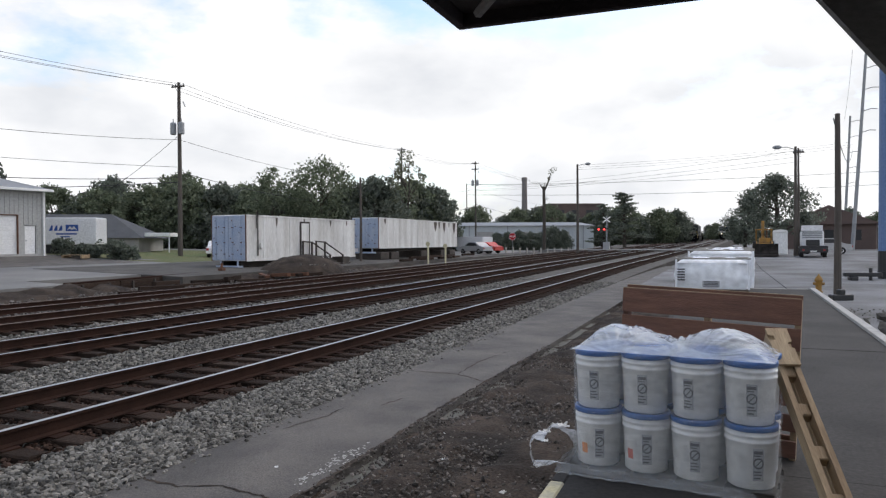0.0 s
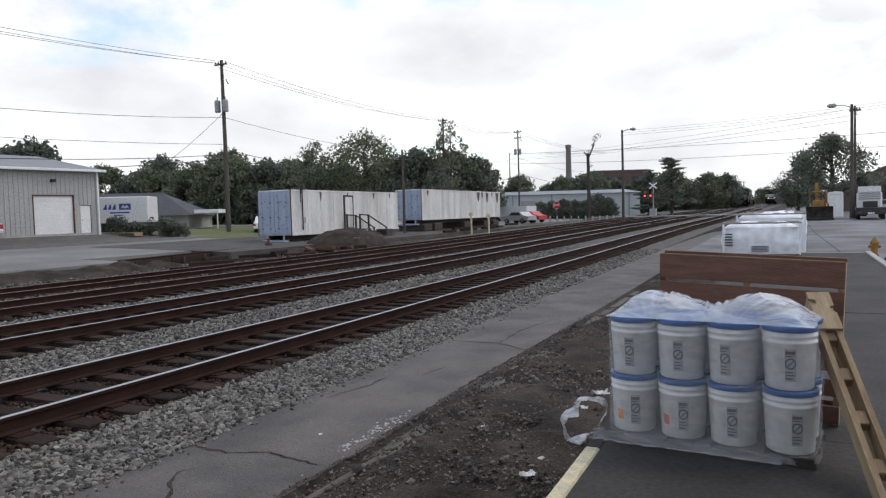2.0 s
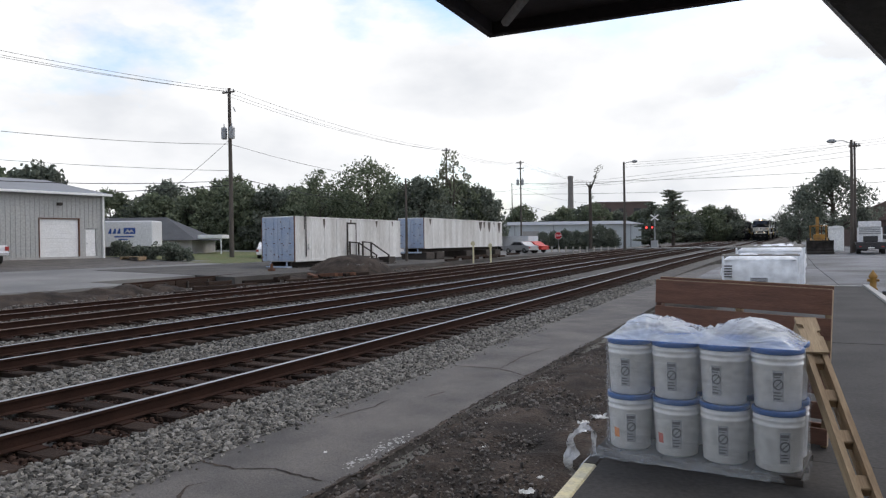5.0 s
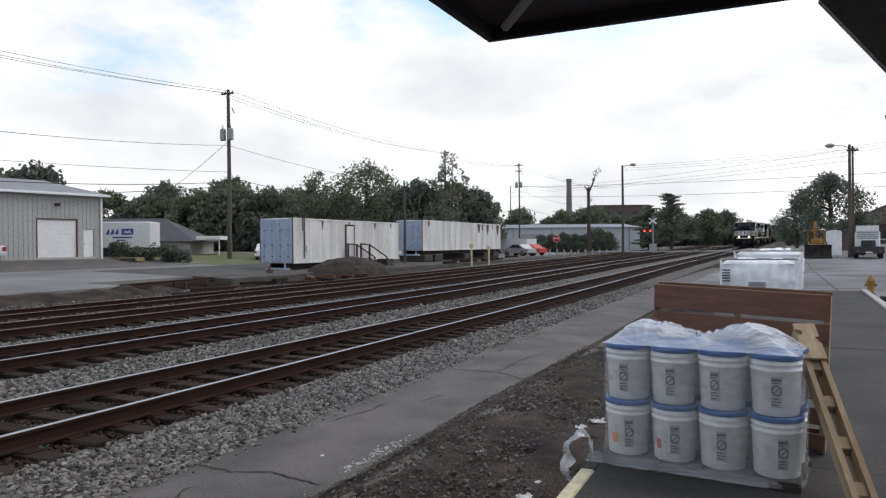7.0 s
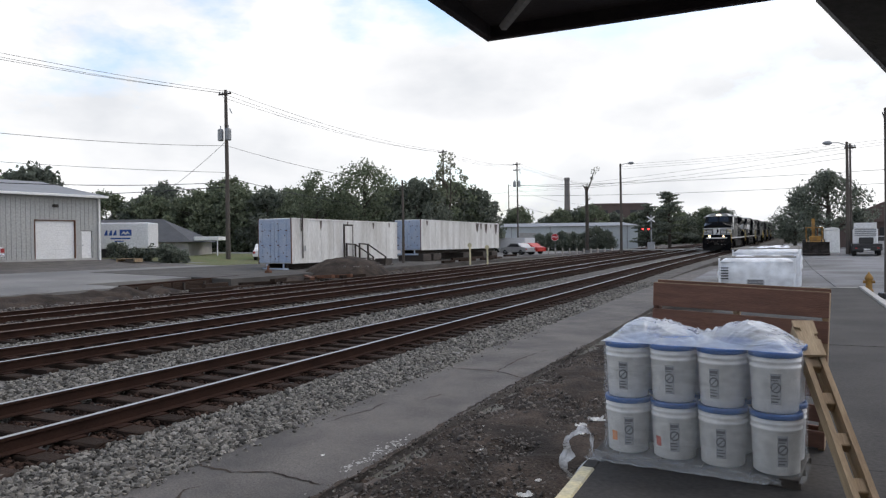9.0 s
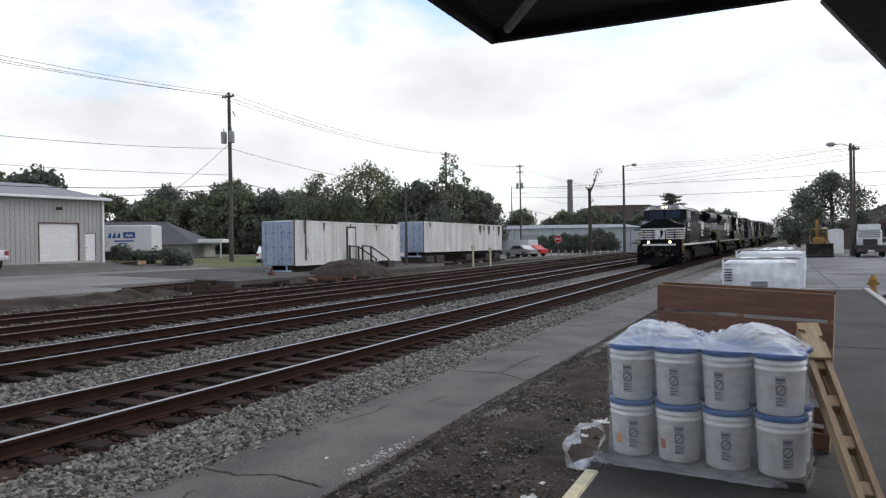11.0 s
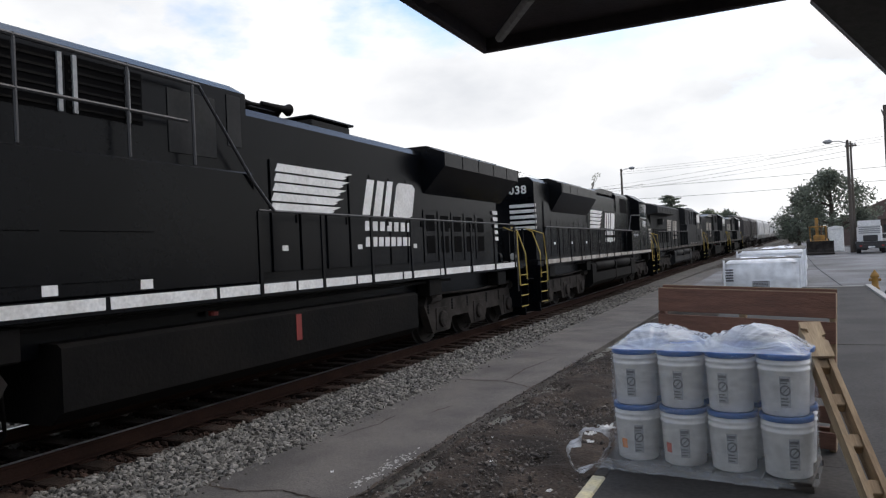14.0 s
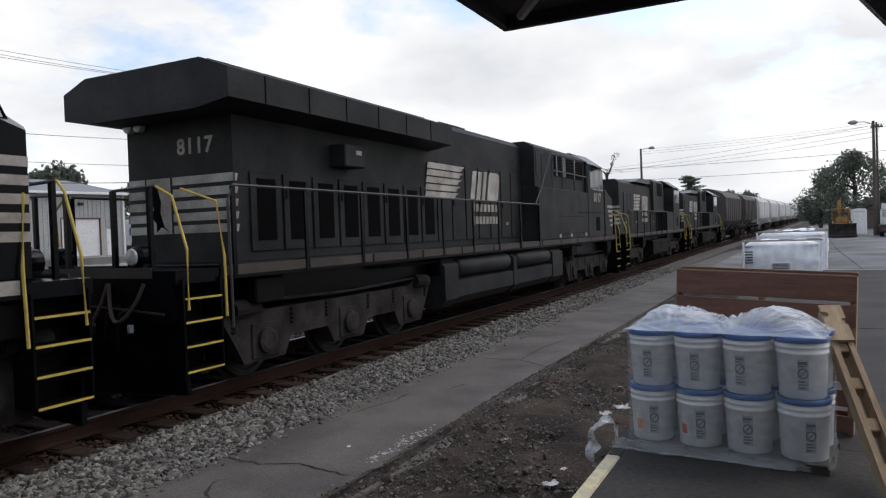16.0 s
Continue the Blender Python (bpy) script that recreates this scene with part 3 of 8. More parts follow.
stones("dirt_clods", [(-3.4, -1.3, 2.5, 14, -0.5, 9000, 0.012), (-3.2, -1.35, 2.5, 12, -0.49, 2200, 0.019), (-3.15, -1.4, 2.5, 12, -0.495, 260, 0.032)],
       "dirt_clod", "dark clods and small stones in the loose dirt", 6)
stones("dirt_gravel", [(-3.2, -1.35, 2.5, 12, -0.485, 1500, 0.012), (-19, -17.2, 9, 32, -0.53, 1800, 0.04), (1.8, 4.5, 8, 20, -0.17, 1200, 0.025), (-24.5, -21.5, 14, 40, -0.5, 900, 0.05)],
       "stone_brown", "brown gravel and clods in the dirt", 5)
stones("rubble", [(2.1, 3.2, 11.5, 18, -0.15, 52, 0.12)], "stone", "grey broken concrete rubble beside the kerb", 9)
# earth bank down from the lot to the sidings
bank = Shape()
for j in range(121):
    y = -20 + j * 0.62
    xe = -22.6 - 0.02 * max(0, y - 20) + 0.5 * noise.noise((y * 0.3, 2, 1))
    for i in range(9):
        u = i / 8
        bank.v.append((xe - 1.6 * u, y, -0.64 + (0.1 if 19.8 < y < 30.6 else 0.53) * u ** 0.7 + 0.09 * noise.noise((u * 3, y * 0.9, 7)) * (1 - (2 * u - 1) ** 4)))
bank.f = [(j * 9 + i, j * 9 + i + 1, j * 9 + 10 + i, j * 9 + 9 + i) for j in range(120) for i in range(8)]
tagged(part("earth_bank", bank, "dirt", smooth=True), "low dark earth bank beside the sidings", "bank", kind="structure")
# cracks in the asphalt: thin open seams
def crack(name, pts, width, seed):
    r, s, line = random.Random(seed), Shape(), []
    for (x0, y0), (x1, y1) in zip(pts, pts[1:]):
        n = max(2, int(math.hypot(x1 - x0, y1 - y0) / 0.07))
        line += [(x0 + (x1 - x0) * k / n + r.uniform(-.018, .018), y0 + (y1 - y0) * k / n + r.uniform(-.018, .018)) for k in range(n)]
    for i, (x, y) in enumerate(line):
        w = width * r.uniform(0.4, 1.5) * (0.3 if i in (0, len(line) - 1) else 1)
        a, b = line[max(0, i - 1)], line[min(len(line) - 1, i + 1)]
        d = math.hypot(b[0] - a[0], b[1] - a[1]) or 1.0
        nx_, ny_ = (b[1] - a[1]) / d * w, -(b[0] - a[0]) / d * w
        s.v += [(x - nx_, y - ny_, GROUND_Z + 0.004), (x + nx_, y + ny_, GROUND_Z + 0.004)]
        if i:
            s.f.append((2 * i - 2, 2 * i - 1, 2 * i + 1, 2 * i))
    return tagged(part(name, s, "dirt"), "dark open crack across the asphalt strip", "crack", "asphalt cracks", "structure")


crack("asphalt_crack", [(-5.18, 5.44), (-4.53, 5.36), (-4.18, 5.51), (-3.52, 5.38)], 0.013, 1)
crack("asphalt_crack", [(-4.5, 4.97), (-4.58, 4.84), (-4.46, 4.66), (-4.18, 4.37), (-4.17, 4.05)], 0.014, 2)
crack("asphalt_crack", [(-4.92, 10.88), (-4.08, 10.88), (-3.4, 10.4)], 0.014, 3)
crack("asphalt_crack", [(-4.07, 10.95), (-4.13, 12.1), (-3.95, 13.4)], 0.012, 4)
crack("asphalt_crack", [(-4.25, 8.57), (-4.14, 9.12)], 0.012, 5)
crack("asphalt_crack", [(-3.52, 3.0), (-3.44, 6.0), (-3.5, 9.0), (-3.42, 14.0)], 0.026, 6)
crack("asphalt_crack", [(-4.75, 7.2), (-4.6, 7.9), (-4.62, 8.4)], 0.008, 7)
pipe = part("buried_pipe", Shape().tube([(-3.15, 2.2, -0.515), (-3.15, 3.95, -0.5), (-3.12, 5.55, -0.52)], 0.032, 10), "wood_weathered")
tagged(pipe, "weathered grey-brown pipe half buried in the dirt", "pipe")
s = Shape()
for k in range(110):
    x, y, w = rng.gauss(-3.6, 0.05), rng.gauss(6.3, 0.35), rng.uniform(0.004, 0.014)
    s.add([(x - w, y - w, GROUND_Z + .003), (x + w, y - 2 * w, GROUND_Z + .003), (x + w * .6, y + 2 * w, GROUND_Z + .003), (x - w, y + w, GROUND_Z + .003)], [(0, 1, 2, 3)])
tagged(part("chalky_scuff", s, "concrete_pale"), "pale chalky scuff on the asphalt", "stain", kind="stuff")


# ---------------------------------------------------------------- canopy over the platform
canopy = thing("canopy", "dark brown platform canopy with steel braces", "canopy", kind="structure")
part("canopy_soffit", Shape().box(-1.30, -9, 2.50, 2.4, 3.63, 2.56), "roof_dark", canopy)
part("canopy_roof", Shape().box(-1.34, -9, 2.563, 2.4, 3.67, 2.75, 0.01), "roof_dark", canopy)
part("fascia", Shape().box(-1.34, -9, 2.44, -1.303, 3.63, 2.56, 0.006), "roof_dark", canopy)
part("fascia", Shape().box(-1.34, 3.632, 2.44, 2.4, 3.67, 2.56, 0.006), "roof_dark", canopy)
for y in (0.0, -1.6):
    part("brace", Shape().tube([(-1.19, y + 3.5, 2.45), (-0.9, y + 3.08, 2.45)], 0.022, 6), "roof_steel", canopy)
part("joist", Shape().box(-1.28, 2.9, 2.455, 2.4, 2.95, 2.5, 0.004), "roof_dark", canopy)
for x in (-0.6, 0.4):
    part("joist", Shape().box(x, -9, 2.46, x + 0.04, 2.89, 2.5, 0.004), "roof_dark", canopy)
part("end_panel", Shape().prism([(0.075, 2.44), (2.4, 2.44), (2.4, 0.3), (0.95, 1.28)], 3.70, 3.76, "y"), "panel_grey", canopy, "weathered grey sloping end panel")


# ---------------------------------------------------------------- buckets on a pallet
def bucket_mesh():
    p = [(0.122, 0.0), (0.13, 0.006), (0.142, 0.235), (0.147, 0.238), (0.147, 0.247), (0.142, 0.25), (0.143, 0.268), (0.148, 0.27), (0.148, 0.279), (0.143, 0.282), (0.144, 0.3), (0.1, 0.301)]
    return Shape().lathe(p, sides=28).mesh("pail", M["bucket"], True)


BUCKET = bucket_mesh()
LID = Shape().lathe([(0.145, 0.295), (0.1505, 0.297), (0.1515, 0.318), (0.149, 0.326), (0.136, 0.326), (0.132, 0.319), (0.02, 0.319)], sides=28).mesh("lid", M["blue_lid"], True)


def curved(w0, w1, z0, z1, r0, n=7):
    """A patch on a pail's wall between angles w0 and w1 (degrees from its front, -y)."""
    s = Shape()
    for k in range(n + 1):
        a = radians(-90 + w0 + (w1 - w0) * k / n)
        for z in (z0, z1):
            r = r0 + 0.0125 / 0.25 * z + 0.0015
            s.v.append((r * math.cos(a), r * math.sin(a), z))
    s.f = [(2 * k, 2 * k + 2, 2 * k + 3, 2 * k + 1) for k in range(n)]
    return s


def bucket(m, turn, orange=None):
    b = thing("bucket", "white plastic pail with a blue lid, wrapped in film", "bucket", m, "pails on the pallet")
    for o in (part("pail", BUCKET, None, b), part("lid", LID, None, b, "blue snap-on lid")):
        pass
    lab = part("label", curved(turn - 12, turn + 12, 0.05, 0.215, 0.1315), "label_grey", b, "grey printed label")
    ring = Shape()
    for k in range(20):
        a0, a1 = 2 * math.pi * k / 20, 2 * math.pi * (k + 1) / 20
        for a in (a0, a1):
            for rr in (0.021, 0.029):
                w = radians(-90 + turn) + rr * math.cos(a) / 0.139
                z = 0.14 + rr * math.sin(a)
                r = 0.1352 + 0.05 * z
                ring.v.append((r * math.cos(w), r * math.sin(w), z))
        n = len(ring.v)
        ring.f.append((n - 4, n - 3, n - 1, n - 2))
    for q in range(8):
        for dz in (-0.004, 0.004):
            for e in (q, q + 1):
                w = radians(-90 + turn) + (-0.017 + 0.034 * e / 8) / 0.139
                z = 0.14 + (-0.017 + 0.034 * e / 8) + dz
                ring.v.append(((0.1352 + 0.05 * z) * math.cos(w), (0.1352 + 0.05 * z) * math.sin(w), z))
        n = len(ring.v)
        ring.f.append((n - 4, n - 3, n - 1, n - 2))
    for i, (z0, z1) in enumerate(((0.176, 0.182), (0.188, 0.204), (0.06, 0.068), (0.078, 0.084), (0.093, 0.1))):
        ring.moved(Matrix(), curved(turn - 10, turn + (9 if i % 2 else 5), z0, z1, 0.134, 4))
    part("print", ring, "print_dark", lab, "dark printed ring and bars")
    if orange:
        part("sticker", curved(turn + orange[1] - 9, turn + orange[1] + 9, 0.07, 0.125, 0.1305), orange[0], b, "orange hazard sticker" if orange[0] == "print_orange" else "red hazard sticker")
    return b


STACK = pose(-0.525, 5.43, 0, 0, 0, -7.5)      # middle of the pallet
pal = thing("pallet", "grey worn wooden pallet under the wrapped pails", "pallet", STACK)
for x in (-0.54, -0.27, 0.0, 0.27, 0.54):
    part("deck_board", Shape().box(x - 0.06 if x else -0.05, -0.31, 0.0385, x + 0.06 if x else 0.05, 0.31, 0.0555, 0.003), "dark_wood", pal)
for y in (-0.29, 0.0, 0.29):
    part("stringer", Shape().box(-0.595, y - 0.02, 0.0, 0.61, y + 0.02, 0.038, 0.003), "dark_wood", pal)
for level, z in enumerate((0.057, 0.425)):
    for row, y in enumerate((-0.153, 0.153)):
        for col in range(4):
            o = None
            if level == 0 and row == 0 and col < 2:
                o = (("print_orange", -42), ("print_red", -46))[col]
            bucket(STACK @ pose(-0.4575 + 0.305 * col + rng.uniform(-.004, .004), y, z) @ Matrix.Diagonal((1, 1, 1.125, 1)), (8, 2, -4, 10)[col] + rng.uniform(-6, 6) - (0 if row == 0 else 180) + (14 if level == 0 else 0), o)


def wrap():
    """Stretch film pulled round the pails: a band that bulges over each pail, and a crumpled hood."""
    n, outline = 160, []
    for k in range(n):
        a = 2 * math.pi * k / n
        c, s_ = math.cos(a), math.sin(a)
        x = 0.612 * math.copysign(abs(c) ** 0.25, c)
        y = 0.312 * math.copysign(abs(s_) ** 0.25, s_)
        outline.append((x, y))
    s = Shape()
    zs = [0.012, 0.07, 0.1, 0.16, 0.24, 0.32, 0.38, 0.42, 0.45, 0.52, 0.6, 0.68, 0.74, 0.758]
    for z in zs:
        lift = 1.05 if z > 0.08 else 1.0
        for k, (x, y) in enumerate(outline):
            scallop = 0.012 * abs(math.sin(math.pi * (x + 0.608) / 0.304)) if abs(y) > 0.25 else 0.012 * abs(math.sin(math.pi * y / 0.304))
            tuck = 0.012 if 0.1 < z < 0.38 or 0.45 < z < 0.72 else 0.0
            g = 1 - (0.013 - scallop) * 0.9 - tuck + 0.016 * noise.noise((x * 9, y * 9, z * 14))
            flare = 0.012 * max(0, 0.09 - z) / 0.06
            s.v.append((x * (g + flare), y * (g + flare * 2), z * lift))
    for j in range(len(zs) - 1):
        s.f += [(j * n + k, j * n + (k + 1) % n, (j + 1) * n + (k + 1) % n, (j + 1) * n + k) for k in range(n)]
    hood = Shape()
    nx, ny = 120, 60
    for j in range(ny + 1):
        for i in range(nx + 1):
            u, v = -1 + 2 * i / nx, -1 + 2 * j / ny
            edge = max(abs(u), abs(v))
            x, y = 0.602 * u, 0.298 * v
            ridge = ((-0.62, 0.0), (-0.585, 0.03), (-0.54, 0.1), (-0.48, 0.138), (-0.36, 0.138), (-0.22, 0.105), (-0.08, 0.06), (0.0, 0.055), (0.12, 0.095), (0.26, 0.135), (0.38, 0.135), (0.5, 0.1), (0.58, 0.05), (0.62, 0.0))
            lump = float(np.interp(x, [p_[0] for p_ in ridge], [p_[1] for p_ in ridge])) * max(0.0, 1 - abs(v) ** 2.4) ** 0.75
            lump *= 0.9 + 0.2 * noise.noise((x * 3, y * 3, 6.1))
            px_, side = (0.1, 1) if x > -0.1 else (-0.3, 0)
            ca = math.atan2(v * 0.305 + 0.36, x - px_)
            far_ = math.hypot(x - px_, y + 0.36)
            crease = (1 - abs(noise.noise((ca * 6, far_ * 0.9, 4.0 + side)))) ** 9
            fold = 0.015 * crease + 0.009 * (1 - abs(noise.noise((x * 7 + y * 3, y * 6, 9.2)))) ** 6
            k = max(0.0, 1 - edge ** 6)
            hood.v.append((x, y, 0.796 + k * (lump * 1.12 + fold + 0.004)))
    hood.f = [(j * (nx + 1) + i, j * (nx + 1) + i + 1, (j + 1) * (nx + 1) + i + 1, (j + 1) * (nx + 1) + i) for j in range(ny) for i in range(nx)]
    w = thing("stretch_wrap", "clear crumpled stretch film wrapped round the pails", "plastic wrap", STACK)
    part("film_band", s, "film", w, smooth=True)
    part("film_hood", hood, "film_top", w, "crumpled milky film over the lids", smooth=True)
    # loose skirt of film lying at the pallet's foot, and a torn loop of it at the corner
    tail = Shape()
    r = random.Random(4)
    n_ = 12
    for i in range(90):
        u = i / 89
        x = -0.68 + 1.12 * u
        wide = 0.06 * (1 - u) ** 0.8 * (0.7 + 0.3 * math.sin(9 * u)) + 0.03
        for k in range(n_):
            q = k / (n_ - 1)
            y = -0.315 - wide * q + 0.012 * noise.noise((u * 14, q * 3, 1.0))
            z = 0.05 * (1 - q) ** 2 + 0.008 + 0.022 * abs(noise.noise((u * 22, q * 4, 5.5)))
            tail.v.append((x + 0.01 * noise.noise((u * 30, q * 5, 3)), y, z))
    tail.f = [(i * n_ + k, i * n_ + k + 1, i * n_ + n_ + 1 + k, i * n_ + n_ + k) for i in range(89) for k in range(n_ - 1)]
    hem = [tail.v[i * n_ + n_ - 1] for i in range(0, 88, 3)]
    tail.tube([(x, y, z + 0.006) for x, y, z in hem], 0.007, 5)
    part("film_tail", tail, "film_loose", w, "loose skirt of crumpled film", smooth=True)
    loop = Shape()
    n_ = 64
    for i in range(n_):
        a = 2 * math.pi * i / n_
        rad = 0.125 + 0.03 * math.sin(2 * a + 0.5) + 0.014 * math.sin(5 * a)
        cx, cz = -0.74 + 1.05 * rad * math.cos(a), 0.13 + 1.1 * rad * math.sin(a)
        half = 0.034 + 0.018 * math.sin(3 * a + 1) + 0.06 * max(0, -math.sin(a))
        for k in range(5):
            q = k / 4 - 0.5
            loop.v.append((cx + 0.014 * noise.noise((a * 3, q * 4, 2)) + q * half * 0.7 * math.cos(a), -0.25 + q * half * 2 + 0.03 * math.cos(a), max(0.004, cz + q * half * 0.8 * math.sin(a) + 0.012 * noise.noise((a * 5, q * 6, 8)))))
    loop.f = [(i * 5 + k, i * 5 + k + 1, ((i + 1) % n_) * 5 + k + 1, ((i + 1) % n_) * 5 + k) for i in range(n_) for k in range(4)]
    hinge = Vector((-0.62, -0.25, 0.02))
    loop.v = [tuple(Vector(p) - hinge) for p in loop.v]
    lp = part("film_loop", loop, "film_loop", w, "torn loop of loose film", smooth=True)
    lp.location = hinge
    return lp


FILM_LOOP = wrap()

# big brown pallet standing on its edge behind the pails
crate = thing("standing_pallet", "red-brown wooden pallet standing on its edge", "pallet", pose(-0.385, 6.03, 0.024, 0, 2.3, -8))
for i, z in enumerate((0.02, 0.2, 0.37, 0.55, 0.745, 0.92)):
    part("deck_board", Shape().box(-0.6, -0.011, z, 0.6, 0.011, z + (0.175 if i == 5 else 0.115 if i < 4 else 0.15), 0.003), "pallet_brown", crate)
for z in (0.02, 0.45, 0.985):
    part("deck_board", Shape().box(-0.6, 0.105, z, 0.6, 0.127, z + 0.125, 0.003), "pallet_brown", crate)
part("top_edge", Shape().box(-0.598, -0.0105, 1.0955, 0.598, 0.0105, 1.0985), "pallet_end", crate, "raw sawn top edge")
part("top_edge", Shape().box(-0.598, 0.1055, 1.1105, 0.598, 0.1265, 1.1135), "pallet_end", crate, "raw sawn top edge")
for x in (-0.58, 0.0, 0.58):
    part("stringer", Shape().box(x - 0.02, 0.0115, 0.0, x + 0.02, 0.1045, 1.085, 0.003), "pallet_end" if x >= 0 else "pallet_brown", crate)

# unfinished wooden stair stringers leaning on the pails
lean = thing("wooden_ladder", "raw wooden ladder with notched blocks leaning on the pallet", "ladder", look((0.07, 5.72, 0.86), (0.36, 4.55, -0.02)))
def board(parent, x0, x1, y0, y1, length, notches, mat="ladder_wood"):
    s, n = Shape(), 9
    out = [(0.0, y0), (-length, y0)]
    out += [(-length, y1)]
    for k in range(notches):
        z = -length + (k + 0.5) * length / notches
        d = 0.04
        out += [(z - 0.07, y1), (z - 0.06, y1 - d), (z + 0.06, y1 - d), (z + 0.07, y1)]
    out += [(0.0, y1)]
    s.prism([(v, u) for u, v in out], x0, x1, "x")
    return part("rail_board", s, mat, parent)
board(lean, -0.062, -0.03, -0.045, 0.045, 1.47, 0)
board(lean, 0.03, 0.062, -0.045, 0.045, 1.47, 0)
for k, z in enumerate((-0.06, -0.32, -0.62, -0.92, -1.22)):
    part("cross_block", Shape().box(-0.0295, -0.035, z - (0.1 if k == 0 else 0.045), 0.0295, 0.03, z + 0.045, 0.006), "ladder_wood", lean)
part("notched_cap", Shape().prism([(-0.066, 0.02), (0.066, 0.02), (0.066, -0.04), (0.03, -0.05), (0.03, -0.085), (0.066, -0.095), (0.066, -0.2), (0.03, -0.21), (0.03, -0.25), (0.066, -0.26), (0.066, -0.3), (-0.066, -0.3), (-0.066, -0.16), (-0.04, -0.15), (-0.04, -0.11), (-0.066, -0.1)], 0.047, 0.065, "y"), "ladder_wood", lean, "notched pale wooden cap board")
part("back_strut", Shape().box(-0.085, -0.14, -1.1, -0.05, -0.1, 0.0, 0.004), "ladder_wood", lean)

# litter on the dirt
def litter(x, y, size, seed):
    r, s = random.Random(seed), Shape()
    n = 9
    for j in range(n):
        for i in range(n):
            u, v = i / (n - 1) - 0.5, j / (n - 1) - 0.5
            s.v.append((u * size * (1 + r.uniform(-.2, .2)), v * size * 0.7, 0.02 + size * 0.35 * abs(noise.noise((u * 4, v * 4, seed)))))
    s.f = [(j * n + i, j * n + i + 1, j * n + n + i + 1, j * n + n + i) for j in range(n - 1) for i in range(n - 1)]
    o = part("litter", s, "litter")
    o.matrix_basis = pose(x, y, -0.5, 0, 0, seed * 40)
    return tagged(o, "crumpled white plastic scrap on the dirt", "litter", "litter on the dirt")


for k, (x, y, sz) in enumerate(((-1.84, 5.62, 0.12), (-1.85, 5.98, 0.06), (-3.89, 5.87, 0.045), (-1.9, 7.5, 0.1), (-1.86, 8.1, 0.17), (-1.95, 7.8, 0.12), (-2.6, 6.6, 0.04), (-2.9, 7.4, 0.04))):
    litter(x, y, sz, k + 1)


# white bulk sacks further along the platform
def bulk_sack(m, seed, tall):
    b = thing("bulk_sack", "white woven bulk sacks on a pallet, edged with battens", "bulk sack", m, "bulk sacks along the platform")
    s, nx, nz = Shape(), 26, 12
    ring = []
    for j in range(nz + 1):
        z = 0.1 + (tall - 0.1) * j / nz
        for k in range(48):
            a = 2 * math.pi * k / 48
            c, q = math.cos(a), math.sin(a)
            bulge = 0.97 + 0.07 * math.sin(math.pi * j / nz) + 0.09 * noise.noise((c * 2.5, q * 2.5, z * 3 + seed)) + 0.03 * noise.noise((c * 8, q * 8, z * 9 + seed))
            s.v.append((0.97 * math.copysign(abs(c) ** 0.42, c) * bulge, 0.55 * math.copysign(abs(q) ** 0.42, q) * bulge, z + 0.02 * noise.noise((c * 3, q * 3, seed))))
    s.f = [(j * 48 + k, j * 48 + (k + 1) % 48, (j + 1) * 48 + (k + 1) % 48, (j + 1) * 48 + k) for j in range(nz) for k in range(48)]
    s.f.append(tuple(nz * 48 + k for k in range(48)))
    part("sack", s, "bag_white", b, smooth=True)
    t = Shape()
    for j in range(15):
        for i in range(25):
            u, v = -1 + i / 12, -1 + j / 7
            e = 1 - max(abs(u), abs(v)) ** 4
            t.v.append((u * 0.95, v * 0.52, tall - 0.01 + e * (0.13 + 0.12 * noise.noise((u * 2.5, v * 2, seed)) + 0.04 * noise.noise((u * 7, v * 7, seed + 3)))))
    t.f = [(j * 25 + i, j * 25 + i + 1, j * 25 + 26 + i, j * 25 + 25 + i) for j in range(14) for i in range(24)]
    part("sack_top", t, "bag_white", b, smooth=True)
    part("batten", Shape().box(-1.0, -0.6, tall + 0.1, 1.0, -0.53, tall + 0.14, 0.006), "bag_strap", b, "grey wooden batten")
    part("batten", Shape().box(-1.0, 0.5, tall + 0.1, 1.0, 0.57, tall + 0.14, 0.006), "bag_strap", b, "grey wooden batten")
    for x in (-0.98, 0.93):
        part("batten", Shape().box(x, -0.525, tall + 0.09, x + 0.05, 0.495, tall + 0.13, 0.006), "bag_strap", b, "grey wooden batten")
        part("corner_post", Shape().box(x, -0.6, 0.1, x + 0.05, -0.55, tall + 0.098, 0.005), "bag_white", b)
    part("pallet_base", Shape().box(-0.95, -0.55, 0.0, 0.95, 0.55, 0.1, 0.01), "wood_weathered", b)
    if seed == 1:
        part("label_panel", Shape().box(-0.25, -0.612, 0.16, 0.2, -0.604, 0.34), "label_grey", b, "printed grey label")
        q = Shape()
        for z in (0.305, 0.265, 0.225, 0.185):
            q.box(-0.22, -0.617, z, 0.16, -0.613, z + 0.02)
        part("label_print", q, "print_dark", b, "dark printed bars")
        q = Shape()
        for k in range(5):
            q.box(-0.92, -0.612, 0.34 + 0.075 * k, -0.72, -0.606, 0.38 + 0.075 * k)
        part("side_print", q, "print_dark", b, "dark printed bars")
    return b


bulk_sack(pose(-0.56, 22.4, 0.012, 0, 0, 2), 1, 0.84)
for k, (x, y) in enumerate(((-0.32, 25.4), (-0.25, 27.4), (-0.2, 29.4), (-0.2, 31.6))):
    bulk_sack(pose(x, y, -0.19, 0, 0, rng.uniform(-3, 3)), k + 2, 1.24)


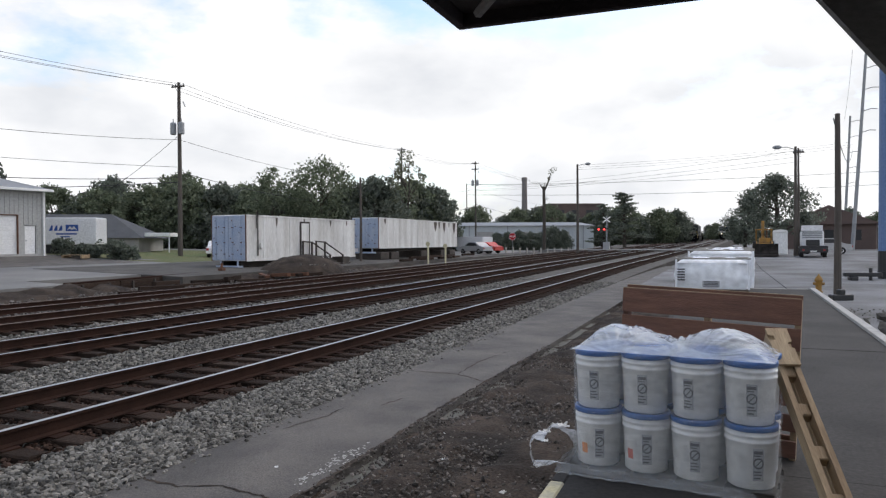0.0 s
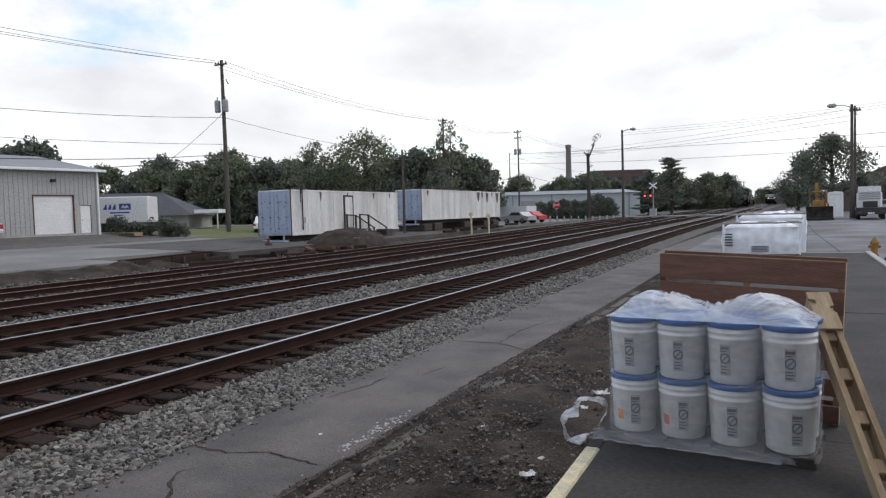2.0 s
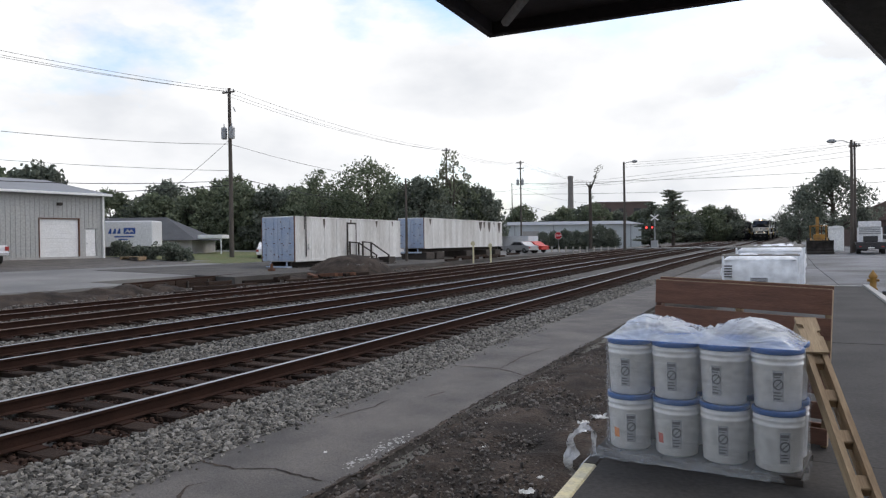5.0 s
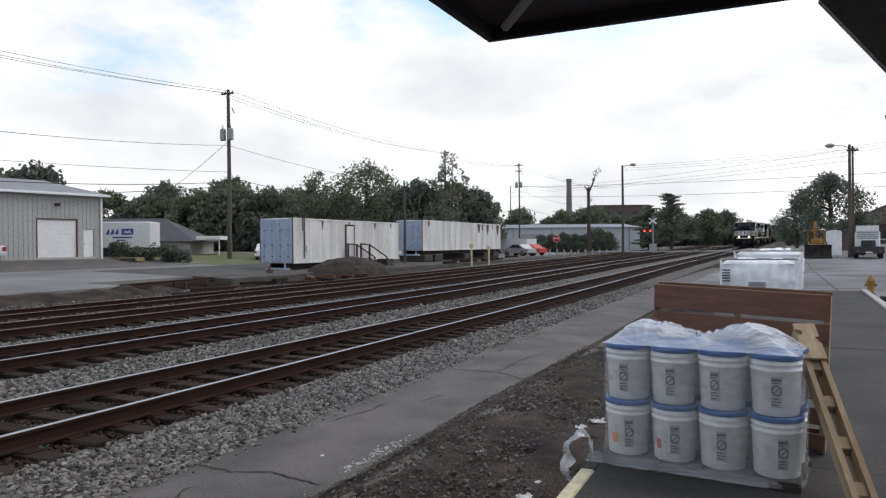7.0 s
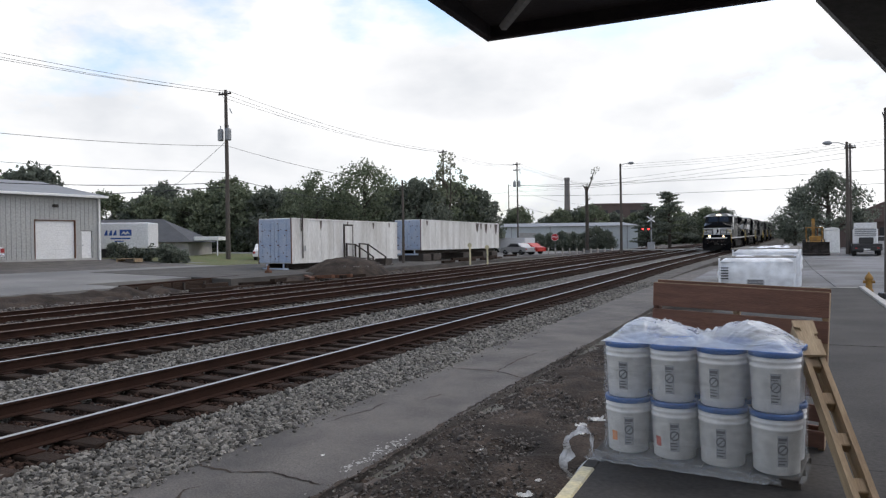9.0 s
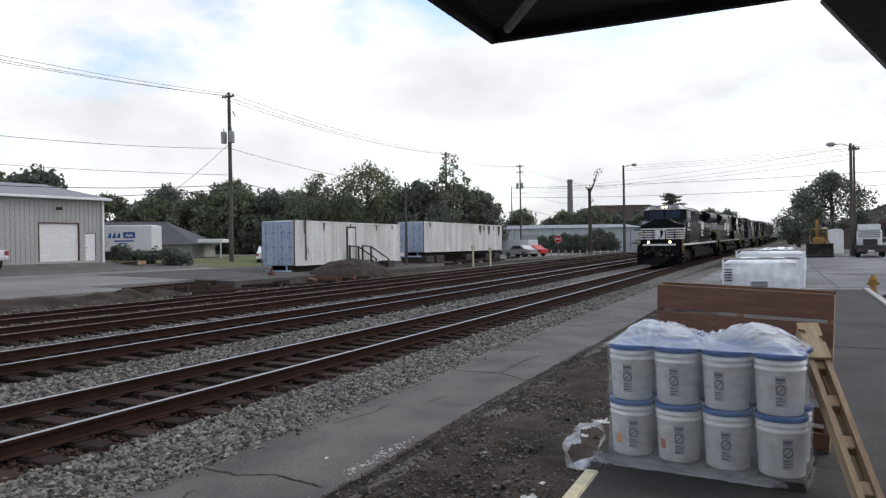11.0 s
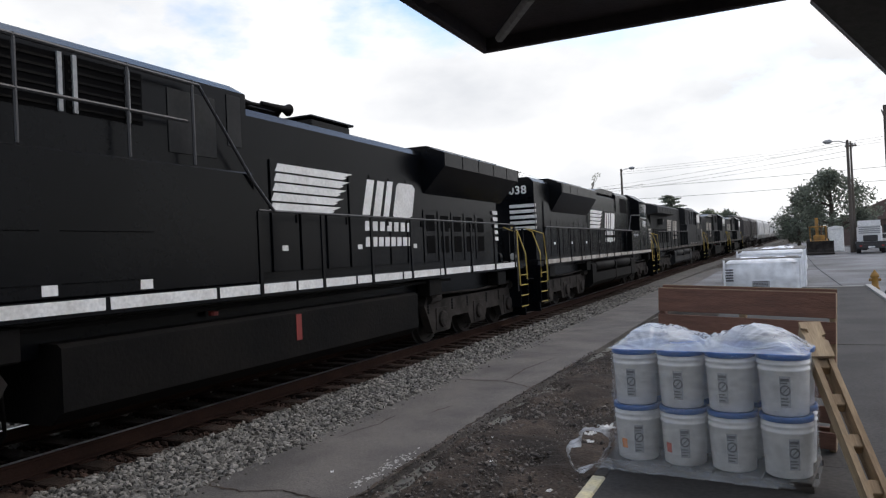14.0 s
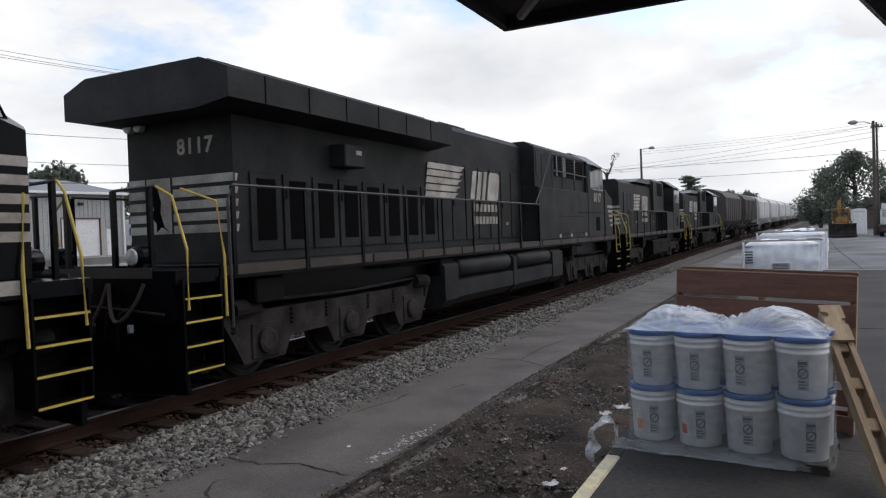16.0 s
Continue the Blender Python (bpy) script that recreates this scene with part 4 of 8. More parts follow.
# ---------------------------------------------------------------- the train
# A vehicle's own space: y runs from the front coupler (0) to the rear, z from the rail top, both sides alike.
WHEELSET = Shape()
for k in (-1, 1):
    WHEELSET.lathe([(0.05, 0.66 * k), (0.5, 0.68 * k), (0.545, 0.69 * k), (0.55, 0.71 * k), (0.505, 0.72 * k), (0.49, 0.82 * k), (0.42, 0.825 * k), (0.4, 0.79 * k), (0.16, 0.77 * k), (0.15, 0.86 * k), (0.05, 0.86 * k)], sides=28, axis="x")
WHEELSET.tube([(-0.68, 0, 0), (0.68, 0, 0)], 0.09, 10)
WHEELSET = WHEELSET.mesh("wheelset", M["wheel"])


def bogie(parent, yc, axles, wheels, radius=0.5):
    """Side frames with pedestals, journal boxes, springs and brake gear."""
    b = new("bogie")
    b.parent = parent
    b.matrix_basis = pose(0, yc, 0)
    half = max(axles) + 0.75
    out = [(-half, 0.82), (-half + 0.1, 0.98), (-half + 0.55, 1.0), (-half + 0.8, 0.9), (half - 0.8, 0.9), (half - 0.55, 1.0), (half - 0.1, 0.98), (half, 0.82)]
    low = []
    for a in sorted(axles, reverse=True):
        low += [(a + 0.55, 0.5), (a + 0.4, 0.24), (a - 0.4, 0.24), (a - 0.55, 0.5)]
    for k in (-1, 1):
        part("side_frame", Shape().prism(out + low, k * 1.0, k * 1.16, "x"), "bogie", b, "dusty cast side frame")
        for a in axles:
            part("journal_box", Shape().lathe([(0.17, k * 1.16), (0.17, k * 1.24), (0.12, k * 1.26), (0.03, k * 1.26)], (0, a, 0.5), 14, "x"), "bogie", b)
            part("axle_guard", Shape().box(k * 1.161, a - 0.26, 0.28, k * 1.185, a + 0.26, 0.74, 0.02), "bogie", b)
            for dy in (-0.3, 0.3):
                part("spring", Shape().lathe([(0.07 + 0.012 * (i % 2), 0.6 + 0.03 * i) for i in range(9)], (k * 1.1, a + dy * 1.9, 0.05), 10), "black_low", b)
        part("brake_cylinder", Shape().tube([(k * 1.16, -half + 0.15, 0.95), (k * 1.16, -half + 0.6, 0.97)], 0.12, 12), "bogie", b)
        part("brake_cylinder", Shape().tube([(k * 1.16, half - 0.6, 0.97), (k * 1.16, half - 0.15, 0.95)], 0.12, 12), "bogie", b)
        part("brake_rod", Shape().tube([(k * 1.16, -half + 0.5, 1.03), (k * 1.17, 0, 0.98), (k * 1.16, half - 0.5, 1.03)], 0.025, 6), "bogie", b)
        part("sand_pipe", Shape().tube([(k * 1.05, half, 0.8), (k * 0.85, half + 0.15, 0.3), (k * 0.76, half + 0.05, 0.12)], 0.02, 6), "black_low", b)
    part("bolster", Shape().box(-1.0, -half + 0.3, 0.72, 1.0, half - 0.3, 0.9), "black_low", b)
    for a in axles:
        w = part("wheelset", WHEELSET, None, parent)
        w.matrix_basis = pose(0, yc + a, radius)
        wheels.append((w, yc + a))
    return b


def nose_stripes(loco, y, half, face, back, z0, n, gap=0.165, centre=0.42, mat="white_paint"):
    """Bars across the end, round its bevelled corners and back along the sides, cut on a slant."""
    for i in range(n):
        z, h = z0 + gap * i, 0.09
        a = centre if i < n - 1 else 0.0
        end = y + back + 0.32 + 0.1 * i
        for k in (-1, 1):
            plan = [(k * a, y), (k * face, y), (k * half, y + back), (k * half, end)]
            s = Shape()
            for (xa, ya), (xb, yb) in zip(plan, plan[1:]):
                d = Vector((yb - ya, -(xb - xa), 0)).normalized() * 0.005 * k
                last = 0.05 if yb == end else 0.0
                out = [(xa, ya, z), (xb, yb, z), (xb, yb + last, z + h), (xa, ya, z + h)]
                s.add([(p[0] + d.x * f, p[1] + d.y * f, p[2]) for f in (0.4, 1.2) for p in out],
                      [(0, 1, 2, 3), (4, 5, 6, 7), (0, 1, 5, 4), (1, 2, 6, 5), (2, 3, 7, 6), (3, 0, 4, 7)])
            part("end_stripe", s, mat, loco, "white painted stripe" if mat == "white_paint" else "grimy white stripe")


def logo(loco, y0, y1, z, half, mat="white_paint"):
    """Slanted bars, three leaning strokes and a rounded block, with bars for the words below, on both sides."""
    for k in (-1, 1):
        x0, x1 = k * (half + 0.002), k * (half + 0.007)
        # the side seen from +x reads from small y to large y; from -x the other way round
        def yy(u):
            return y0 + (y1 - y0) * (u if k > 0 else 1 - u)
        bars = []
        for i in range(5):
            a, zz = 0.02 * i, z + 0.29 - 0.145 * i
            bars.append([(yy(0.03 - a * 0.4), zz), (yy(0.42 - a * 1.1), zz), (yy(0.445 - a * 1.1), zz + 0.04), (yy(0.43 - a * 1.1), zz + 0.05), (yy(0.485 - a * 1.1), zz + 0.115), (yy(0.045 - a * 0.4), zz + 0.115)])
        for o in bars:
            part("logo_bar", Shape().prism(o, x0, x1, "x"), mat, loco, "white slanted emblem bar")
        for o in ([(0.545, -0.27), (0.6, -0.27), (0.645, 0.36), (0.59, 0.36)], [(0.625, -0.28), (0.68, -0.28), (0.725, 0.36), (0.67, 0.36)],
                  [(0.705, -0.28), (0.75, -0.28), (0.795, 0.38), (0.75, 0.38)], [(0.785, -0.26), (0.81, -0.3), (0.92, -0.3), (0.955, -0.24), (0.99, 0.3), (0.965, 0.38), (0.85, 0.38), (0.825, 0.32)]):
            part("logo_stroke", Shape().prism([(yy(u), z + v) for u, v in o], x0, x1), mat, loco, "white slanted emblem stroke")
        for row, n in ((-0.55, 7), (-0.83, 8)):
            for i in range(n):
                u = 0.56 + 0.4 * i / n
                part("word_bar", Shape().prism([(yy(u), z + row), (yy(u + 0.036), z + row), (yy(u + 0.04), z + row + 0.17), (yy(u + 0.004), z + row + 0.17)], x0, x1, "x"), mat, loco, "white bar standing for a letter")


def steps(loco, y0, y1, yellow):
    """A stepwell at a corner, both sides: side plates, treads and the grab rails."""
    for k in (-1, 1):
        for yy_ in (y0, y1):
            part("step_side", Shape().box(k * 1.2, yy_ - 0.012, 0.38, k * 1.5, yy_ + 0.012, 1.42), "black", loco)
        part("step_back", Shape().box(k * 1.17, y0 + 0.013, 0.38, k * 1.198, y1 - 0.013, 1.5), "black_low", loco)
        for z in (0.4, 0.68, 0.95, 1.21):
            t = part("step_tread", Shape().box(k * 1.199, y0 + 0.013, z - 0.02, k * 1.5, y1 - 0.013, z, 0.004), "black_low", loco)
            part("tread_edge", Shape().box(k * 1.501, y0 + 0.01, z - 0.018, k * 1.512, y1 - 0.01, z + 0.004), yellow, t, "painted tread edge")


def loco(name, m, L, label, number, cab_z=3.9, ge=True, rad=None, tank=(6.8, 14.0), logo_y=(10.5, 14.9), logo_z=2.85, roof=4.28, grimy=False,
         stripe=True, lights=False, axles=(-1.95, 0.0, 1.95), hood_end=1.75, round_tank=False, number_front=True, wing=None, cab_len=4.75, wide=True, trucks=(3.75, 3.75), hood_w=0.98, rear_z=1.95, number_z=3.12, hood_top=None, porch=0.0, number_x=0.12):
    lo = thing(name, label, "locomotive", m, "train")
    wheels = []
    paint = "white_dirty" if grimy else "white_paint"
    body = "black_dusty" if grimy else "black"
    hw = hood_w
    # frame, deck and the painted sill
    part("underframe", Shape().box(-1.1, 0.55 + porch, 1.0, 1.1, L - 0.55, 1.36).box(-1.46, 1.15 + porch, 1.37, 1.46, L - 1.15, 1.56, 0.01).box(-1.46, 0.5 + porch, 1.37, 1.46, 1.14 + porch, 1.52).box(-1.46, L - 1.14, 1.37, 1.46, L - 0.5, 1.52), "black", lo)
    if stripe:
        n = 12
        for i in range(n):
            a, b = 1.18 + porch + (L - 2.36 - porch) * i / n, 1.18 + porch + (L - 2.36 - porch) * (i + 1) / n
            for k in (-1, 1):
                part("sill_stripe", Shape().box(k * 1.462, a + 0.03, 1.42, k * 1.468, b - 0.03, 1.545), paint if lights else "sill_dust" if grimy else "white_dirty", lo, "dusty brown sill" if grimy else "white sill stripe")
    # pilots, plow, couplers, hoses
    for front in (True, False):
        f = (lambda y: y + porch) if front else (lambda y: L - y)
        s = Shape().box(-1.4, f(0.5), 0.95, 1.4, f(0.56), 1.5)
        part("pilot_plate", s, "black", lo)
        part("plow", Shape().add([(-1.45, f(0.62), 0.13), (0, f(0.46), 0.13), (1.45, f(0.62), 0.13), (-1.4, f(0.54), 0.95), (0, f(0.5), 0.95), (1.4, f(0.54), 0.95),
                                  (-1.45, f(0.68), 0.13), (0, f(0.52), 0.13), (1.45, f(0.68), 0.13), (-1.4, f(0.6), 0.95), (0, f(0.56), 0.95), (1.4, f(0.6), 0.95)],
                                 [(0, 1, 4, 3), (1, 2, 5, 4), (6, 9, 10, 7), (7, 10, 11, 8), (0, 6, 7, 1), (1, 7, 8, 2), (3, 4, 10, 9), (4, 5, 11, 10), (0, 3, 9, 6), (2, 8, 11, 5)]), "black", lo)
        part("coupler", Shape().box(-0.11, f(0.06), 0.75, 0.11, f(0.6), 0.95, 0.03).box(-0.17, f(0.0), 0.72, 0.12, f(0.22), 1.0, 0.05), "wheel", lo, "rusty knuckle coupler")
        for x in (-0.75, -0.55, 0.5, 0.72):
            part("air_hose", Shape().tube([(x, f(0.5), 1.12), (x + 0.02, f(0.36), 1.05), (x + 0.05, f(0.32), 0.75), (x + 0.12, f(0.4), 0.62), (x + 0.2, f(0.36), 0.8)], 0.022, 6), "black_low", lo)
        for xa, xb, dip in ((-1.0, -0.42, 0.42), (-0.4, 0.2, 0.55), (0.45, 0.8, 0.3)):
            part("mu_hose", Shape().tube([(xa + (xb - xa) * q / 10, f(0.47 - 0.14 * math.sin(math.pi * q / 10)), 1.38 - dip * math.sin(math.pi * q / 10) ** 0.8) for q in range(11)], 0.022, 6), "hose_brown", lo, "faded brown cable loop")
        for x, z in ((-0.95, 0.85), (-0.2, 0.7), (0.15, 0.78), (0.5, 0.72), (0.85, 0.75)):
            part("glad_hand", Shape().box(x, f(0.36), z, x + 0.05, f(0.3), z + 0.09, 0.01), "steel_grey", lo, "pale hose coupling")
        # dark brown instead of white on all but the lead locomotive
        part("end_sill_stripe", Shape().box(-1.1, f(0.488), 1.44, 1.1, f(0.498), 1.56), paint if lights else "sill_dust", lo, "white end sill stripe" if lights else "dark brown end sill")
        # end rails
        for k in (-1, 1):
            part("end_post", Shape().box(k * 0.42 - 0.03, f(0.55), 1.52, k * 0.42 + 0.03, f(0.6), 2.45), "black", lo)
            part("end_post", Shape().box(k * 1.02 - 0.025, f(0.55), 1.52, k * 1.02 + 0.025, f(0.6), 2.45), "black", lo)
            part("end_rail", Shape().tube([(k * 0.42, f(0.57), 2.45), (k * 1.12, f(0.58), 2.47)], 0.018, 6), "grey_rail", lo)
            part("grab_rail", Shape().tube([(k * 1.1, f(0.58), 2.475), (k * 1.3, f(0.64), 2.35), (k * 1.5, f(0.64), 1.75), (k * 1.515, f(0.62), 1.08)], 0.0165, 6), "yellow_rail", lo, "yellow grab rail")
            part("step_rail", Shape().tube([(k * 1.05, f(1.0), 2.46), (k * 1.46, f(1.14), 2.3), (k * 1.5, f(1.2), 1.65), (k * 1.515, f(1.19), 0.95)], 0.0165, 6), "yellow_rail", lo, "yellow grab rail")
        lever = Shape().tube([(-1.35, f(0.42), 1.05), (-0.3, f(0.42), 1.12), (0.3, f(0.42), 1.12), (1.35, f(0.42), 1.05)], 0.016, 6)
        part("cut_lever", lever, "bogie", lo)
        y0, y1 = (0.57 + porch, 1.13 + porch) if front else (L - 1.13, L - 0.57)
        steps(lo, y0, y1, "yellow_rail")
        for k in (-1, 1):
            dl = part("ditch_light", Shape().lathe([(0.13, 0.0), (0.13, 0.16), (0.06, 0.22)], (k * 0.72, f(0.56) if front else f(0.56) - 0.22, 1.68), 16, "y").box(k * 0.72 - 0.13, f(0.6), 1.525, k * 0.72 + 0.13, f(0.76), 1.6), "black", lo)
            part("lens", Shape().lathe([(0.1, 0.0), (0.09, -0.02), (0.02, -0.03)] if front else [(0.1, 0.0), (0.09, 0.02), (0.02, 0.03)], (k * 0.72, f(0.555), 1.68), 16, "y"), "lamp_on" if (lights and front) else "lamp_off", dl, "round lamp lens")
            if lights and front:
                part("bulb", Shape().lathe([(0.045, -0.03), (0.04, -0.045), (0.01, -0.05)], (k * 0.72, f(0.555), 1.68), 12, "y"), "lamp_bulb", dl, "bright bulb")
    # nose and cab
    nf = 1.2
    c = 1.46 if wide else 1.0
    face, back = (0.95, 0.31) if wide else (0.85, 0.12)
    plan = [(-face, nf), (face, nf), (c, nf + back), (c, 2.55), (-c, 2.55), (-c, nf + back)]
    tops = (2.98, 2.98, 2.86, 3.2, 3.2, 2.86)
    nose = Shape().add([(x, y, 1.56) for x, y in plan] + [(x, y, z) for (x, y), z in zip(plan, tops)] + [(-0.5, nf + 0.1, 3.27), (0.5, nf + 0.1, 3.27), (0.8, 2.55, 3.38), (-0.8, 2.55, 3.38)],
                       [(5, 4, 3, 2, 1, 0)] + [(i, (i + 1) % 6, 6 + (i + 1) % 6, 6 + i) for i in (0, 1, 2, 4, 5)]
                       + [(3, 4, 10, 15, 14, 9), (6, 7, 13, 12), (7, 8, 13), (8, 9, 14, 13), (11, 6, 12), (10, 11, 12, 15), (12, 13, 14, 15)])
    part("nose", nose, body, lo)
    part("nose_door", Shape().box(-0.5, nf - 0.02, 2.66, 0.05, nf - 0.001, 2.95, 0.005), "black", lo)
    part("nose_handhold", Shape().tube([(-1.2, 1.5, 2.95), (-1.2, 1.6, 3.15), (-1.1, 2.3, 3.42), (-1.1, 2.5, 3.3)], 0.014, 6), "black", lo)
    cl = cab_len
    ring = lambda z, y0, y1: [(-1.14, y0, z), (1.14, y0, z), (1.47, y1, z), (1.47, cl, z), (-1.47, cl, z), (-1.47, y1, z)]
    cab = Shape().add(ring(1.56, 2.45, 2.75) + ring(3.2, 2.45, 2.75) + ring(cab_z, 2.72, 2.95),
                      [(5, 4, 3, 2, 1, 0), (12, 13, 14, 15, 16, 17)] + [(a + q, a + (q + 1) % 6, a + 6 + (q + 1) % 6, a + 6 + q) for a in (0, 6) for q in range(6)])
    part("cab", cab, body, lo)
    roofs = Shape().add([(-1.17, 2.64, cab_z + 0.003), (1.17, 2.64, cab_z + 0.003), (1.5, 2.93, cab_z + 0.003), (1.5, cl + 0.05, cab_z + 0.003), (-1.5, cl + 0.05, cab_z + 0.003), (-1.5, 2.93, cab_z + 0.003),
                         (-0.9, 2.8, roof), (0.9, 2.8, roof), (0.96, 3.05, roof), (0.9, cl + 0.05, roof), (-0.9, cl + 0.05, roof), (-0.96, 3.05, roof)],
                        [(5, 4, 3, 2, 1, 0), (6, 7, 8, 9, 10, 11)] + [(q, (q + 1) % 6, 6 + (q + 1) % 6, 6 + q) for q in range(6)])
    part("cab_roof", roofs, paint if lights else "black", lo, "white-fronted cab roof" if lights else "")
    if lights:
        part("roof_deck", Shape().add([(-1.5, 3.25, cab_z + 0.012), (1.5, 3.25, cab_z + 0.012), (1.5, cl + 0.06, cab_z + 0.012), (-1.5, cl + 0.06, cab_z + 0.012), (-0.92, 3.0, roof + 0.006), (0.92, 3.0, roof + 0.006), (0.92, cl + 0.06, roof + 0.006), (-0.92, cl + 0.06, roof + 0.006)],
                                      [(3, 2, 1, 0), (4, 5, 6, 7), (0, 1, 5, 4), (1, 2, 6, 5), (2, 3, 7, 6), (3, 0, 4, 7)]), "garage_roof", lo, "grey cab roof top")
    for k in (-1, 1):
        # windscreens lie on the sloping front
        def on(u, v, lift=0.012):
            return (u, 2.45 + (2.72 - 2.45) * (v - 3.2) / (cab_z - 3.2) - lift, v)
        ws = Shape().add([on(k * 0.08, 3.36), on(k * 1.08, 3.33), on(k * 1.06, cab_z - 0.07), on(k * 0.08, cab_z - 0.05)], [(0, 1, 2, 3)])
        part("windscreen", ws, "loco_glass", lo, "dark windscreen")
        part("wiper", Shape().tube([on(k * 0.5, cab_z + 0.05, 0.06), on(k * 0.58, cab_z - 0.12, 0.03), on(k * 0.72, 3.5, 0.03)], 0.01, 5), "grey_rail", lo)
        part("roof_grab", Shape().tube([on(k * 0.35, cab_z + 0.0, 0.05), on(k * 0.4, cab_z + 0.05, 0.14), on(k * 1.0, cab_z + 0.05, 0.14), on(k * 1.05, cab_z, 0.05)], 0.01, 5), "grey_rail", lo)
        sw = part("window_frame", Shape().box(k * 1.472, 2.86, cab_z - 0.78, k * 1.478, 4.55, cab_z - 0.08), "vehicle_dark", lo, "dark metal window frame")
        part("window_strip", Shape().box(k * 1.479, 3.285, cab_z - 0.78, k * 1.488, 3.325, cab_z - 0.1).box(k * 1.479, 2.86, cab_z - 0.8, k * 1.486, 4.2, cab_z - 0.77), "steel_grey", lo, "pale window strip")
        for a, b in ((2.92, 3.28), (3.33, 4.0), (4.05, 4.5)):
            part("side_window", Shape().box(k * 1.479, a, cab_z - 0.73, k * 1.484, b, cab_z - 0.13), "loco_glass", sw, "dark cab side window")
        part("sunshade", Shape().add([(k * 1.48, 3.2, cab_z - 0.02), (k * 1.48, 4.3, cab_z - 0.02), (k * 1.78, 4.3, cab_z - 0.13), (k * 1.78, 3.2, cab_z - 0.13), (k * 1.48, 3.2, cab_z), (k * 1.48, 4.3, cab_z), (k * 1.78, 4.3, cab_z - 0.115), (k * 1.78, 3.2, cab_z - 0.115)],
                                      [(0, 1, 2, 3), (4, 5, 6, 7), (0, 1, 5, 4), (2, 3, 7, 6), (1, 2, 6, 5), (0, 3, 7, 4)]), "white_metal" if lights else "black", lo, "window sunshade")
        part("cab_vent", Shape().box(k * 1.473, 3.35, 1.75, k * 1.479, 3.85, 2.2), "grille", lo)
        part("panel_seam", Shape().box(k * 1.473, 2.6, 2.34, k * 1.477, 6.0, 2.355), "grille", lo)
    nose_stripes(lo, nf, c, face, back, 1.88, 5, mat=paint if lights else "white_dirty")
    horse = Shape().prism([(-0.2, 1.93), (-0.1, 2.0), (-0.02, 2.2), (-0.06, 2.38), (-0.02, 2.52), (0.08, 2.58), (0.07, 2.47), (0.14, 2.42), (0.24, 2.42), (0.26, 2.36), (0.16, 2.36), (0.12, 2.28), (0.18, 2.22), (0.1, 2.16), (0.06, 2.1), (0.08, 1.96), (0.0, 2.04), (-0.06, 1.98), (-0.08, 1.9), (-0.15, 1.86)], nf - 0.012, nf - 0.007, "y")
    field = Shape().box(-0.4, nf - 0.006, 1.88, 0.4, nf - 0.003, 2.53)
    part("nose_emblem_field", field, paint, lo, "white emblem field")
    part("nose_emblem", horse, "grille", lo, "black leaping emblem shape")
    # headlights and number boards over the windscreen
    def over(v):
        return 2.66 + (2.82 - 2.66) * (v - cab_z) / (roof - cab_z)
    zb = (cab_z + roof) / 2 + 0.01
    box_ = part("headlight_housing", Shape().box(-0.26, over(zb) - 0.11, zb - 0.12, 0.26, over(zb) + 0.08, zb + 0.13, 0.02), "steel_grey", lo)
    for k in (-1, 1):
        part("headlight", Shape().lathe([(0.095, 0.0), (0.09, -0.015), (0.02, -0.02)], (k * 0.12, over(zb) - 0.112, zb), 16, "y"), "lamp_on" if lights else "lamp_off", box_, "bright sealed-beam headlight" if lights else "unlit headlight")
        if lights:
            part("bulb", Shape().lathe([(0.04, -0.02), (0.035, -0.03), (0.01, -0.035)], (k * 0.12, over(zb) - 0.112, zb), 12, "y"), "lamp_bulb", box_, "bright bulb")
        nb = part("number_board", Shape().box(k * 0.62 - 0.33, over(zb) - 0.1, zb - 0.13, k * 0.62 + 0.33, over(zb) - 0.02, zb + 0.12, 0.02), "grille", lo, "black number board")
        part("board_face", Shape().box(k * 0.62 - 0.3, over(zb) - 0.104, zb - 0.1, k * 0.62 + 0.3, over(zb) - 0.101, zb + 0.09), paint, nb, "white number board face")
        if number:
            lettering(number, 0.23, "print_dark", nb, pose(k * 0.62, over(zb) - 0.108, zb - 0.005, 90, 0, 0), "number", "black road number")
            lettering(number, 0.41, paint, lo, Matrix.Translation((k * 1.482, 3.65, 2.84)) @ pose(0, 0, 0, 90, 0, 90 * k), "road_number", "white road number", spacing=1.12)
    # hood behind the cab
    h0 = cl
    top = hood_top or roof - 0.38
    hood = Shape().prism([(-hw, 1.56), (hw, 1.56), (hw, top - 0.14), (hw - 0.16, top), (-hw + 0.16, top), (-hw, top - 0.14)], h0 + 0.005, L - hood_end, "y")
    part("hood", hood, body, lo)
    if ge:
        part("control_box", Shape().box(-1.46, h0 + 0.004, 1.563, 1.46, 9.56, 2.98, 0.02), body, lo)
        part("blower_box", Shape().prism([(-1.36, 2.985), (1.36, 2.985), (1.36, roof - 0.27), (1.1, roof - 0.12), (-1.1, roof - 0.12), (-1.36, roof - 0.27)], h0 + 0.006, 9.56, "y"), body, lo)
        for k in (-1, 1):
            for i in range(3):
                g = part("blower_grille", Shape().box(k * 1.362, 5.0 + 1.0 * i, 3.36, k * 1.368, 5.9 + 1.0 * i, 3.92), "grille", lo)
                for q in range(6):
                    part("slat", Shape().box(k * 1.369, 5.02 + 1.0 * i, 3.4 + 0.088 * q, k * 1.378, 5.88 + 1.0 * i, 3.425 + 0.088 * q), "black_low", g)
            for y in (5.92, 6.9, 7.06, 7.68):
                part("grille_post", Shape().box(k * 1.37, y, 3.36, k * 1.395, y + 0.045, 3.93), "steel_grey", lo, "pale vertical strip")
